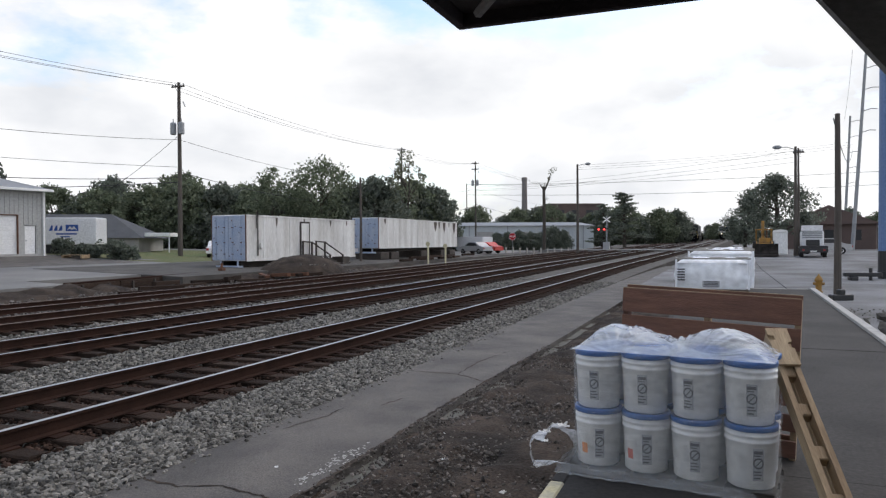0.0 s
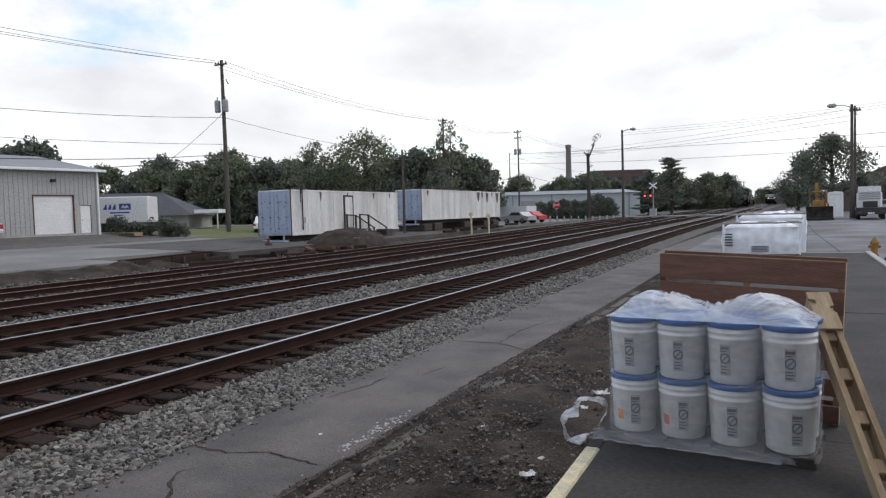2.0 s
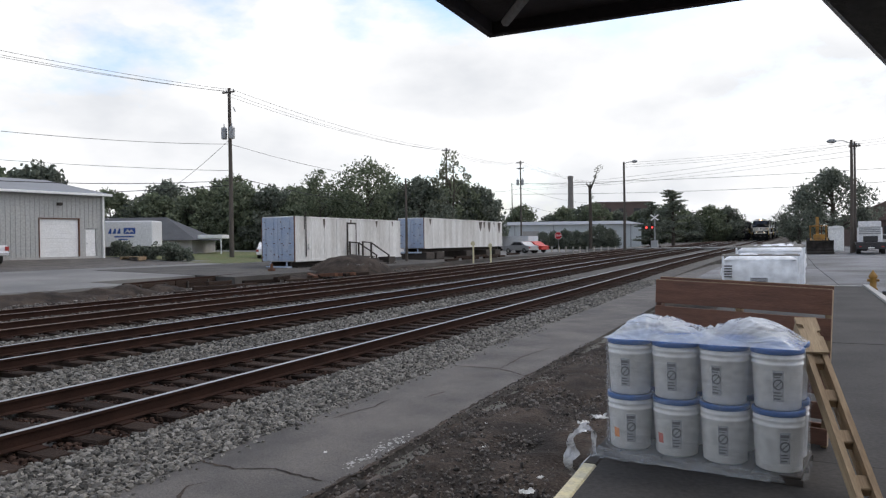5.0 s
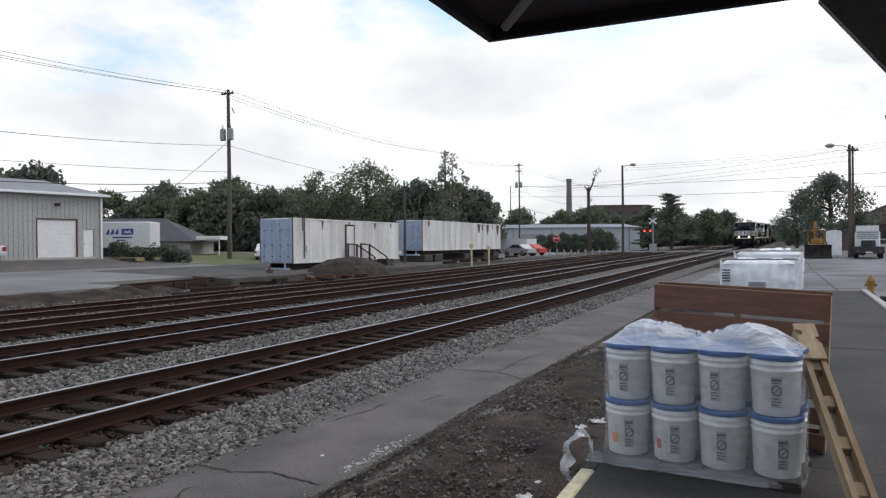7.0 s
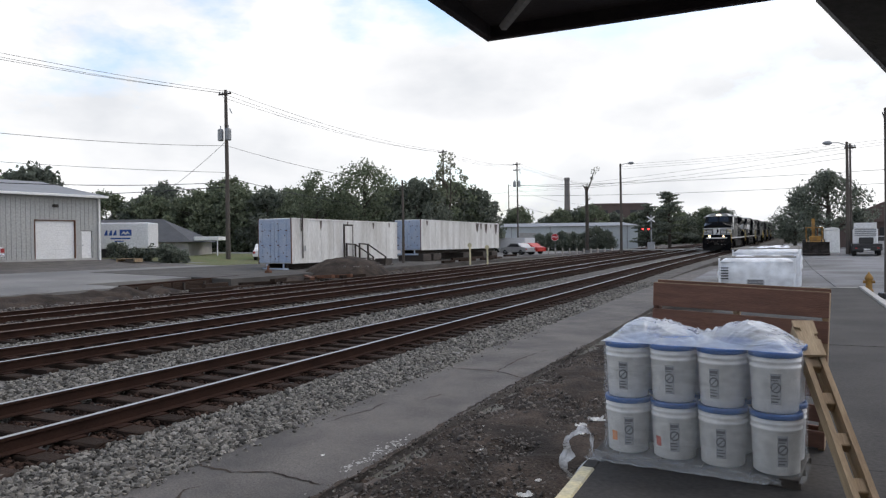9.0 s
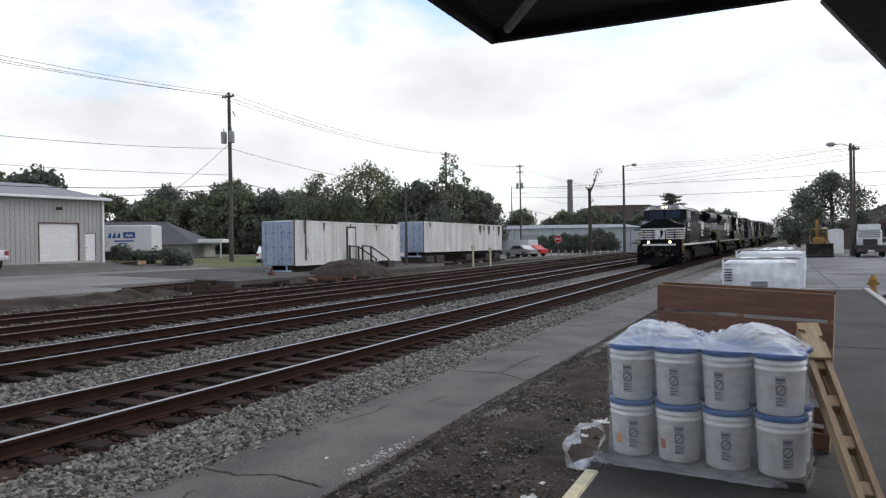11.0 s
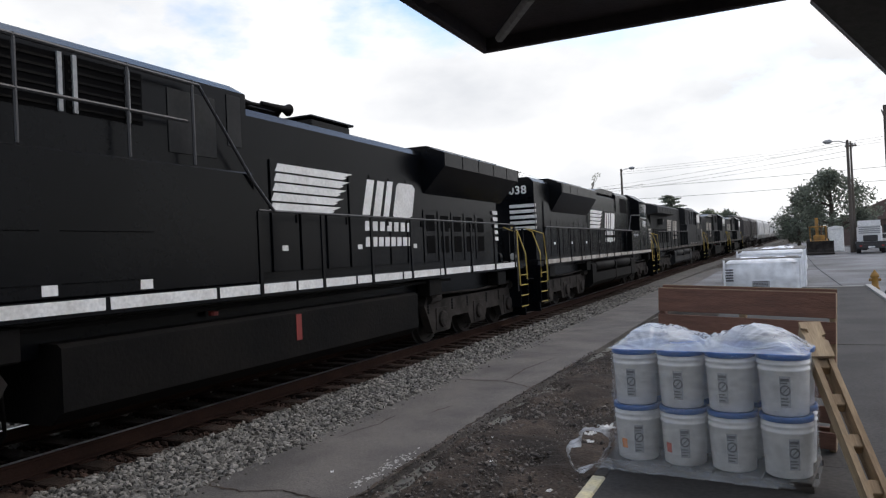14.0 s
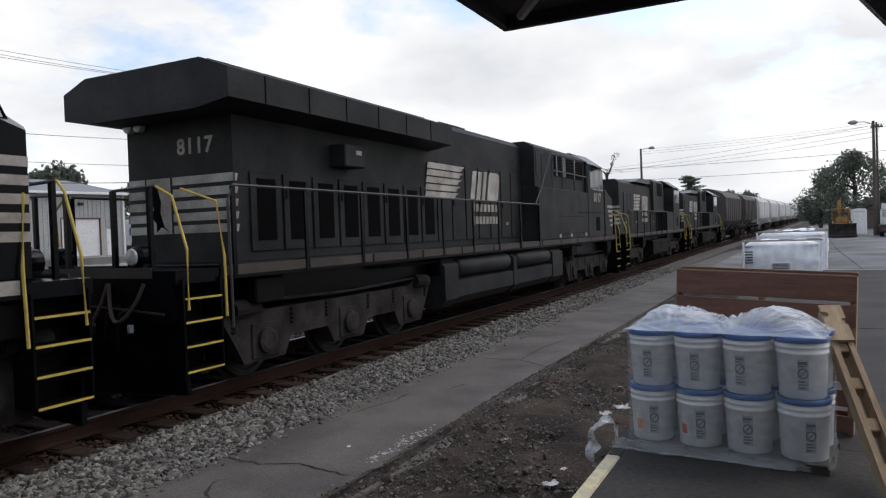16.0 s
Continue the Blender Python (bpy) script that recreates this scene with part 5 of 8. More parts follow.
            part("side_hatch", Shape().box(k * 1.362, 8.25, 3.12, k * 1.372, 9.0, 3.85, 0.004).box(k * 1.362, 9.2, 3.3, k * 1.372, 9.45, 3.95, 0.004), "black_dusty", lo)
            for y, w in ((5.2, 1.4), (6.8, 1.1)):
                part("panel_seam", Shape().box(k * 1.461, y, 2.2, k * 1.465, y + w, 2.21).box(k * 1.461, y, 1.7, k * 1.465, y + w, 1.71), "grille", lo)
            for y in (5.0, 6.6, 7.7):
                part("door_notice", Shape().box(k * 1.462, y, 1.6, k * 1.466, y + 0.16, 1.7), paint, lo, "small white notice")
            part("roof_rail", Shape().tube([(k * 1.5, 5.0, 3.1), (k * 1.5, 5.0, 3.95), (k * 1.5, 8.6, 3.92), (k * 1.49, 9.5, 2.86), (k * 1.48, 9.9, 2.5)], 0.022, 6), "grey_rail", lo)
            part("roof_rail", Shape().tube([(k * 1.5, 5.0, 3.46), (k * 1.5, 8.4, 3.47)], 0.02, 6), "grey_rail", lo)
            for y in (5.0, 6.4, 7.6, 8.5):
                part("rail_post", Shape().tube([(k * 1.5, y, 2.98), (k * 1.5, y, 3.96)], 0.02, 6), "grey_rail", lo)
    else:
        part("control_box", Shape().box(-1.46, h0 + 0.004, 1.563, 1.46, h0 + 2.1, 2.5, 0.02), body, lo)
        part("blower_box", Shape().prism([(-1.15, 2.505), (1.15, 2.505), (1.15, roof - 0.25), (1.0, roof - 0.1), (-1.0, roof - 0.1), (-1.15, roof - 0.25)], h0 + 1.2, h0 + 3.9, "y"), body, lo)
        for k in (-1, 1):
            part("blower_grille", Shape().box(k * 1.152, h0 + 1.6, 3.3, k * 1.158, h0 + 3.0, 3.95), "grille", lo)
    # door panels along the hood
    y = (9.75 if ge else h0 + 2.3)
    i = 0
    while y < L - hood_end - 0.8:
        for k in (-1, 1):
            z1 = 3.3 if not (wing and wing[0] - 0.2 < y < wing[1]) else 2.75
            part("hood_door", Shape().box(k * (hw + 0.001), y, 1.68, k * (hw + 0.028), y + 0.62, z1, 0.006), body, lo)
            if i % 3 == 1:
                part("door_notice", Shape().box(k * (hw + 0.0285), y + 0.2, 1.98, k * (hw + 0.032), y + 0.34, 2.06), paint, lo, "small white notice")
            if ge and wing and wing[0] - 0.3 < y < wing[1] - 0.9:
                for a, b in ((1.86, 2.22), (2.32, 2.66)) if not grimy else ((1.82, 2.66),):
                    part("louvre", Shape().box(k * (hw + 0.0285), y + 0.12, a, k * (hw + 0.034), y + 0.5, b), "grille", lo)
            if i % 2:
                part("latch", Shape().box(k * (hw + 0.0285), y + 0.55, 2.4, k * (hw + 0.045), y + 0.59, 2.52), "black_low", lo)
        y += 0.68
        i += 1
    # radiator wings
    if wing:
        w0, w1, zl, zt, wide_, slant = wing
        out = [(-hw + 0.02, zl - slant), (-wide_, zl), (-wide_, zt - 0.03), (-wide_ + 0.45, zt + 0.14), (wide_ - 0.45, zt + 0.14), (wide_, zt - 0.03), (wide_, zl), (hw - 0.02, zl - slant)]
        r = part("radiator", Shape().prism(out, w0, w1, "y"), body, lo, "flared radiator housing")
        for k in (-1, 1):
            for j in range(int((w1 - w0) / 0.9)):
                part("seam", Shape().box(k * (wide_ + 0.001), w0 + 0.88 + 0.9 * j, zl + 0.01, k * (wide_ + 0.006), w0 + 0.9 + 0.9 * j, zt - 0.04), "grille", r)
        part("radiator_screen", Shape().box(-wide_ + 0.5, w0 + 0.2, zt + 0.141, wide_ - 0.5, w1 - 0.2, zt + 0.17), "grille", r)
    if grimy and wing:
        for k in (-1, 1):
            part("side_locker", Shape().box(k * (hw + 0.001), 17.5, 2.92, k * (hw + 0.3), 18.05, 3.28, 0.02), body, lo, "grey box under the radiator")
            part("door_notice", Shape().box(k * (hw + 0.301), 17.6, 3.12, k * (hw + 0.306), 17.75, 3.19), paint, lo, "small white notice")
    # rear end markings
    yr = L - hood_end
    for i in range(5):
        z = rear_z + 0.165 * i
        for k in (-1, 1):
            s = Shape().box(0.12 if grimy and k < 0 else (0.66 if grimy else 0.35) * k, yr + 0.002, z, k * hw, yr + 0.006, z + (0.11 if grimy else 0.095))
            back = (0.2 + 0.03 * i) if lights else 0.02
            s.prism([(yr + 0.006, z), (yr - back, z), (yr - back - 0.03, z + 0.095), (yr + 0.006, z + 0.095)], k * (hw + 0.03), k * (hw + 0.034), "x")
            part("rear_stripe", s, paint, lo, "white painted stripe")
    if grimy and wing:
        part("rear_emblem_field", Shape().box(0.16, yr + 0.002, rear_z, 0.62, yr + 0.008, rear_z + 0.77), paint, lo, "dirty white emblem field")
        part("rear_emblem", Shape().prism([(x + 0.15, z) for x, z in [(0.05, 1.98), (0.15, 2.05), (0.22, 2.25), (0.2, 2.4), (0.26, 2.6), (0.36, 2.66), (0.4, 2.5), (0.34, 2.3), (0.4, 2.2), (0.3, 2.1), (0.3, 1.98), (0.2, 2.05)]], yr + 0.009, yr + 0.013, "y"), "grille", lo, "black leaping emblem shape")
    else:
        part("rear_door", Shape().box(-0.3, yr + 0.002, 1.6, 0.3, yr + 0.02, 2.9, 0.006), "black", lo)
    if number:
        lettering(number, 0.3 if grimy else 0.34, "white_dirty" if grimy else "white_paint", lo, Matrix.Translation((number_x, yr + 0.006, number_z)) @ pose(0, 0, 0, 90, 0, 180), "road_number", "white road number", spacing=1.12)
    for k in (-1, 1):
        part("rear_lamp", Shape().lathe([(0.08, 0.0), (0.08, 0.08), (0.07, 0.09), (0.02, 0.095)], (k * 0.1 + (0.78 if grimy else 0), yr, 3.46 if grimy else 3.55), 14, "y"), "lamp_off", lo, "unlit rear lamp")
    # roof fittings
    part("exhaust_stack", Shape().box(-0.5, 12.1, top - 0.01, 0.55, 13.3, roof - 0.06, 0.03).box(-0.56, 12.05, roof - 0.059, 0.6, 13.36, roof - 0.02, 0.01) if ge else Shape().prism([(12.6, top - 0.01), (11.2, top + 0.2), (8.95, top + 0.2), (8.95, top - 0.01)], -1.08, 1.08, "x").box(-0.4, 9.6, top + 0.201, 0.4, 10.4, top + 0.26, 0.02), "black", lo)
    yh = 10.7 if ge else 12.8
    horn = Shape().tube([(0.45, yh, top - 0.02), (0.45, yh, top + 0.14)], 0.05, 8).box(0.35, yh - 0.12, top + 0.12, 0.55, yh + 0.5, top + 0.17, 0.02)
    for dx, a, b in ((0.45, 0.1, 0.75), (0.3, 0.3, 0.9), (0.6, 0.2, 0.85)):
        horn.lathe([(0.035, a), (0.045, a + (b - a) * 0.6), (0.06, a + (b - a) * 0.85), (0.1, b), (0.085, b + 0.01)], (dx, yh - 0.1, top + 0.22), 12, "y")
    horn.lathe([(0.1, -0.35), (0.06, -0.25), (0.04, 0.0)], (0.45, yh, top + 0.22), 12, "y")
    part("horn", horn, "black_low", lo)
    part("antenna_dome", Shape().lathe([(0.16, roof), (0.16, roof + 0.06), (0.08, roof + 0.1), (0.01, roof + 0.11)], (0.3, 3.6, 0), 12).box(-0.5, 3.9, roof, 0.2, 4.4, roof + 0.07), "black", lo)
    # walkway rails
    for k in (-1, 1):
        ya, yb = (9.6 if ge else h0 + 2.2), L - 1.4
        part("walkway_rail", Shape().tube([(k * 1.47, ya, 2.5), (k * 1.47, yb, 2.5), (k * 1.49, yb + 0.1, 2.3), (k * 1.5, yb + 0.1, 0.8)], 0.019, 6), "grey_rail", lo)
        n = int((yb - ya) / 1.25)
        for i in range(n + 1):
            y = ya + (yb - ya) * i / n
            part("rail_post", Shape().box(k * 1.455, y - 0.03, 1.4, k * 1.485, y + 0.03, 2.49), "black", lo)
        if not ge and wing:
            part("cab_rail", Shape().tube([(k * 1.47, h0 + 2.75, 2.51), (k * 1.48, h0 + 2.2, 3.2), (k * 1.49, h0 + 0.05, 3.26)], 0.017, 6), "grey_rail", lo)
            for y, w in ((h0 + 0.5, 0.5), (h0 + 1.2, 0.45)):
                part("box_louvre", Shape().box(k * 1.461, y, 2.24, k * 1.466, y + w, 2.27).box(k * 1.461, y, 2.31, k * 1.466, y + w, 2.34), "steel_grey", lo, "pale louvre")
    # tank, air reservoirs, trucks
    t0, t1 = tank
    if round_tank:
        tank_ = Shape().prism([(-1.25, 0.4), (1.25, 0.4), (1.42, 0.56), (1.42, 0.88), (1.02, 0.96), (1.02, 1.32), (-1.02, 1.32), (-1.02, 0.96), (-1.42, 0.88), (-1.42, 0.56)], t0 + 0.02, t1 - 0.02, "y")
        for a, b in ((t0, t0 + 0.9), ((t0 + t1) / 2 - 0.1, (t0 + t1) / 2 + 0.1), (t1 - 0.6, t1)):
            tank_.prism([(-1.28, 0.38), (1.28, 0.38), (1.44, 0.54), (1.44, 1.2), (1.3, 1.3), (-1.3, 1.3), (-1.44, 1.2), (-1.44, 0.54)], a, b, "y")
        part("fuel_tank", tank_, body if grimy else "black_low", lo)
        for k in (-1, 1):
            for a, b in ((t0 + 1.0, (t0 + t1) / 2 - 0.2), ((t0 + t1) / 2 + 0.2, t1 - 0.7)):
                part("air_reservoir", Shape().lathe([(0.05, a), (0.15, a + 0.03), (0.2, a + 0.12), (0.2, b - 0.12), (0.15, b - 0.03), (0.05, b)], (k * 1.25, 0, 1.13), 16, "y"), body if grimy else "black_low", lo, smooth=True)
    else:
        part("fuel_tank", Shape().prism([(-1.2, 0.36), (1.2, 0.36), (1.42, 0.5), (1.42, 1.1), (1.36, 1.14), (-1.36, 1.14), (-1.42, 1.1), (-1.42, 0.5)], t0, t1, "y"), "black_low", lo)
        for k in (-1, 1):
            part("tank_gauge", Shape().box(k * 1.421, (t0 + t1) / 2 - 0.06, 0.72, k * 1.428, (t0 + t1) / 2 + 0.06, 1.08), "orange_red" if lights else "grille", lo, "red fuel gauge strip" if lights else "")
            part("filler_cap", Shape().lathe([(0.06, 0), (0.06, 0.05), (0.02, 0.06)], (k * 1.2, t0 + 2.2, 1.2), 10), "orange_red", lo)
    bogie(lo, trucks[0], axles, wheels)
    bogie(lo, L - trucks[1], axles, wheels)
    for k in (-1, 1):
        for y in (1.5, L - 2.4, 5.9, 14.6 if L > 19 else 12.0):
            part("equipment_box", Shape().box(k * 1.1, y, 1.02, k * 1.38, y + 0.55, 1.35, 0.02), "black_low", lo)
        part("pipe_run", Shape().tube([(k * 1.3, 5.2, 1.3), (k * 1.3, L - 5.0, 1.3)], 0.03, 6), "black_low", lo)
    logo(lo, logo_y[0], logo_y[1], logo_z, hw + 0.028, paint)
    return lo, wheels


def hopper(name, m, L, label, mat, ribs, category="hopper car"):
    h = thing(name, label, category, m, "train")
    H = 4.35
    body = Shape()
    sec = [(-0.55, 1.15), (0.55, 1.15), (1.45, 1.75), (1.52, 2.2), (1.52, 3.7), (1.25, 4.1), (0.6, H), (-0.6, H), (-1.25, 4.1), (-1.52, 3.7), (-1.52, 2.2), (-1.45, 1.75)]
    part("body", Shape().prism(sec, 1.5, L - 1.5, "y"), mat, h)
    for yy_ in (0.75, L - 0.75):
        part("end_platform", Shape().box(-1.45, yy_ - 0.35, 1.15, 1.45, yy_ + 0.35, 1.35), mat, h)
        part("end_ladder", Shape().box(-1.45, yy_ - 0.02, 1.35, -1.38, yy_ + 0.02, 4.0).box(1.38, yy_ - 0.02, 1.35, 1.45, yy_ + 0.02, 4.0), mat, h)
    part("sill", Shape().box(-0.3, 0.2, 0.95, 0.3, L - 0.2, 1.2), mat, h)
    part("roof_walk", Shape().box(-0.35, 0.6, H + 0.08, 0.35, L - 0.6, H + 0.12), "steel_grey", h)
    for i in range(ribs):
        y = 1.7 + (L - 3.4) * i / (ribs - 1)
        for k in (-1, 1):
            part("rib", Shape().box(k * 1.521, y - 0.04, 1.8, k * 1.57, y + 0.04, 3.75), mat, h)
    for i in range(3):
        y = 3.2 + (L - 6.4) * i / 2
        part("hopper_chute", Shape().add([(-1.2, y - 1.1, 1.6), (1.2, y - 1.1, 1.6), (1.2, y + 1.1, 1.6), (-1.2, y + 1.1, 1.6), (-0.4, y - 0.3, 0.5), (0.4, y - 0.3, 0.5), (0.4, y + 0.3, 0.5), (-0.4, y + 0.3, 0.5)],
                                      [(0, 1, 2, 3), (7, 6, 5, 4), (0, 4, 5, 1), (1, 5, 6, 2), (2, 6, 7, 3), (3, 7, 4, 0)]), mat, h)
    bogie(h, 2.1, (-0.85, 0.85), [], 0.5)
    bogie(h, L - 2.1, (-0.85, 0.85), [], 0.5)
    return h


def on_line(y, L, x=TRACK_X, z=RAIL_Z, reverse=False):
    """The pose on the line of a vehicle whose front coupler is at y."""
    ya, yb = y + 3.0, y + L - 3.0
    xa, xb = x + bend(ya), x + bend(yb)
    za, zb = z + rise(ya), z + rise(yb)
    turn = -math.degrees(math.atan2(xb - xa, yb - ya))
    tilt = math.degrees(math.atan2(zb - za, yb - ya))
    base = pose((xa + xb) / 2, (ya + yb) / 2, (za + zb) / 2, 0, 0, turn) @ pose(0, 0, 0, tilt, 0, 0)
    return base @ (pose(0, L / 2, 0, 0, 0, 180) if reverse else pose(0, -L / 2, 0))


SPEED = 17.2
def train_front(t):
    return 6.67 - SPEED * (t - 13.5)


TRAIN = []      # (object, offset of its front from the train's, length, reversed, wheels)
def couple(ob, wheels, L, reverse, closer=0.0):
    """Hang a vehicle on behind the last; closer: how much nearer the next one stands than the length says."""
    off = TRAIN[-1][1] + TRAIN[-1][2] - TRAIN[-1][5] if TRAIN else 0.0
    TRAIN.append((ob, off, L, reverse, wheels, closer))


o, w = loco("locomotive", None, 20.7, "black locomotive with white stripes, lit headlights and road number 4236", "4236", lights=True, cab_z=3.96, hood_top=4.0,
            wing=(15.3, 19.7, 3.62, 3.93, 1.5, 0.55), logo_y=(10.4, 14.9), rear_z=2.12, hood_end=1.32, trucks=(3.75, 3.25))
couple(o, w, 20.7, False)
for k in (-1, 1):
    lettering("DC to AC", 0.17, "white_paint", o, Matrix.Translation((k * 1.482, 3.35 if k > 0 else 3.9, 2.52)) @ pose(0, 0, 0, 90, 0, 90 * k), "lettering", "white lettering")
    lettering("AC44C6M", 0.12, "white_paint", o, Matrix.Translation((k * 1.482, 4.25 if k > 0 else 3.0, 2.5)) @ pose(0, 0, 0, 90, 0, 90 * k), "lettering", "white lettering")
o, w = loco("locomotive", None, 21.5, "black locomotive with flared radiators and road number 1038", "1038", ge=False, wing=(13.75, 18.35, 3.6, 3.92, 1.5, 0.62), logo_y=(8.95, 13.5),
            tank=(6.3, 14.6), round_tank=True, roof=4.3, cab_z=3.92, hood_end=1.47, trucks=(3.75, 4.25), hood_w=1.12, rear_z=2.45, number_z=3.62, hood_top=4.0, porch=0.42, number_x=-0.53)
couple(o, w, 21.5, True, 0.42)
o, w = loco("locomotive", None, 22.12, "black locomotive with a wide overhanging radiator and road number 8117", "8117", wing=(14.7, 20.75, 3.55, 3.94, 1.5, 0.08), logo_y=(11.1, 15.0),
            tank=(7.6, 15.1), round_tank=True, grimy=True, roof=4.3, hood_end=1.95, number_z=3.11, hood_top=4.15, number_x=-0.32, trucks=(3.75, 4.17))
couple(o, w, 22.12, True)
o, w = loco("locomotive", None, 17.0, "older black locomotive with a plain hood", "", ge=False, wing=None, logo_y=(9.4, 12.6), tank=(6.5, 10.5), roof=4.2, cab_z=3.8, axles=(-1.4, 1.4), grimy=True, wide=False, trucks=(3.4, 3.4))
couple(o, w, 17.0, True)
o, w = loco("locomotive", None, 16.0, "older black locomotive at the end of the group", "", ge=False, wing=None, logo_y=(9.2, 12.2), tank=(6.2, 9.8), roof=4.15, cab_z=3.75, axles=(-1.4, 1.4), grimy=True, wide=False, trucks=(3.4, 3.4))
couple(o, w, 16.0, True)
dark_car = hopper("hopper_car", None, 13.6, "dark covered hopper car with ribbed sides", "hopper_dark", 9)
couple(dark_car, [], 13.6, False)
couple(copy_thing(dark_car, Matrix()), [], 13.6, False)
pale_car = hopper("hopper_car", None, 17.6, "pale grey covered hopper car with smooth sides", "hopper_white", 5)
couple(pale_car, [], 17.6, False)
for i in range(4):
    couple(copy_thing(pale_car, Matrix()), [], 17.6, False)
for i in range(9):
    couple(copy_thing(dark_car if i % 3 else pale_car, Matrix()), [], 17.6 if not i % 3 else 13.6, False)

parked, _w = loco("parked_locomotive", on_line(168, 20.5, -12.07, RAIL_Z + 0.02), 20.5, "dark locomotive standing on the second track", "", ge=False, wing=None, logo_y=(9.4, 13), grimy=True, wide=False, roof=4.2, cab_z=3.8)


# ---------------------------------------------------------------- trees and shrubs
def leaf_cloud(clumps, per, size, seed, flat=1.0):
    """Joined small leaf faces, gathered in clumps (x, y, z, radius)."""
    r = np.random.RandomState(seed)
    c = np.repeat(np.array(clumps, float), per, axis=0)
    d = r.normal(size=(len(c), 3))
    d /= np.linalg.norm(d, axis=1)[:, None]
    p = c[:, :3] + d * c[:, 3:4] * r.uniform(0.35, 1.0, (len(c), 1)) ** 0.6 * np.array([1, 1, flat])
    u = r.normal(size=(len(c), 3))
    u /= np.linalg.norm(u, axis=1)[:, None]
    w = np.cross(u, r.normal(size=(len(c), 3)))
    w /= np.linalg.norm(w, axis=1)[:, None] + 1e-9
    s = size * r.uniform(0.5, 1.3, (len(c), 1))
    v = np.stack([p - u * s, p + w * s * 0.55, p + u * s, p - w * s * 0.55], 1).reshape(-1, 3)
    f = np.arange(len(v)).reshape(-1, 4)
    return v.tolist(), f.tolist()


def tree_mesh_set(seed, height, spread, trunk_r, clumps, per, leaf, start=0.35, sparse=False):
    r = random.Random(seed)
    wood, pts = Shape(), []
    lean = [(0, 0, -0.3), (r.uniform(-.1, .1), r.uniform(-.1, .1), height * 0.3), (r.uniform(-.3, .3), r.uniform(-.3, .3), height * 0.62), (r.uniform(-.4, .4), r.uniform(-.4, .4), height * 0.9)]
    wood.tube(lean, trunk_r, 8, trunk_r * 0.25)
    for i in range(9):
        z0 = height * r.uniform(start - 0.08, 0.7)
        a, q = r.uniform(0, 6.28), r.uniform(0.45, 0.9) * spread
        e = (q * math.cos(a), q * math.sin(a), z0 + height * r.uniform(0.1, 0.25))
        wood.tube([(0, 0, z0), (e[0] * 0.5, e[1] * 0.5, z0 + (e[2] - z0) * 0.65), e], trunk_r * 0.4, 6, trunk_r * 0.08)
        pts.append(e)
    cl = []
    for i in range(clumps):
        a, u = r.uniform(0, 6.28), r.random()
        z = height * (start + (1 - start) * r.random())
        k = (z / height - start) / (1 - start)
        rad = spread * (math.sin(math.pi * min(1, 0.16 + 0.84 * k)) ** 0.6) * r.uniform(0.2, 1.0) ** 0.55
        if sparse and i % 3 == 0:
            b = pts[i % len(pts)]
            cl.append((b[0] + r.uniform(-.5, .5), b[1] + r.uniform(-.5, .5), b[2] + r.uniform(-.4, .8), spread * r.uniform(0.12, 0.22)))
        else:
            cl.append((rad * math.cos(a), rad * math.sin(a), z, spread * r.uniform(0.13, 0.3)))
    return wood, leaf_cloud(cl, per, leaf, seed)


def tree(name, label, m, spec, mat, group="trees", category="tree"):
    t = thing(name, label, category, m, group)
    wood, (v, f) = tree_mesh_set(*spec)
    part("trunk", wood, "bark", t)
    me = bpy.data.meshes.new("crown")
    me.from_pydata(v, [], f)
    me.materials.append(M[mat])
    part("crown", me, mat, t)
    return t


def lot_z(x):
    pts = ((-200, 1.2), (-60, 0.9), (-43, 0.66), (-40, 0.34), (-28, 0.0), (-24, -0.12), (0, -0.12))
    for (a, za), (b, zb) in zip(pts, pts[1:]):
        if a <= x <= b:
            return za + (zb - za) * (x - a) / (b - a)
    return -0.12


def yard_z(y):
    return -0.17 + 0.4 * min(1, max(0, (y - 44) / 18))


def contour(name, xs, ys, zf, mat, label, category):
    """A ground sheet over a grid of xs and ys at heights zf(x, y), skirted at its rim."""
    s, nx, ny = Shape(), len(xs), len(ys)
    s.v = [(x, y, zf(x, y)) for y in ys for x in xs]
    s.f = [(j * nx + i, j * nx + i + 1, j * nx + nx + i + 1, j * nx + nx + i) for j in range(ny - 1) for i in range(nx - 1)]
    rim = list(range(nx)) + [j * nx + nx - 1 for j in range(1, ny)] + [(ny - 1) * nx + i for i in range(nx - 2, -1, -1)] + [j * nx for j in range(ny - 2, 0, -1)]
    b = len(s.v)
    s.v += [(s.v[i][0], s.v[i][1], -0.75) for i in rim]
    s.f += [(rim[k], b + k, b + (k + 1) % len(rim), rim[(k + 1) % len(rim)]) for k in range(len(rim))]
    return tagged(part(name, s, mat), label, category, kind="structure")


contour("lot_left", [-200, -60, -43, -40, -28, -26.6], [-80, 62, 300], lambda x, y: lot_z(x), "asphalt_pale", "pale worn asphalt lot before the metal building", "pavement")
contour("lot_edge", [-26.6, -24], [-80, 20.9], lambda x, y: lot_z(x) - 0.002, "asphalt_pale", "pale broken edge of the asphalt lot", "pavement")
contour("lot_side", [-26.6, -24], [30.5, 62, 300], lambda x, y: lot_z(x) - 0.002, "cinder", "dark cinder ground beside the sidings", "ground")
contour("lot_apron", [-62, -60, -43, -40, -36], [8, 20, 37.0], lambda x, y: lot_z(x) + 0.008, "asphalt", "darker asphalt apron before the metal building", "pavement")
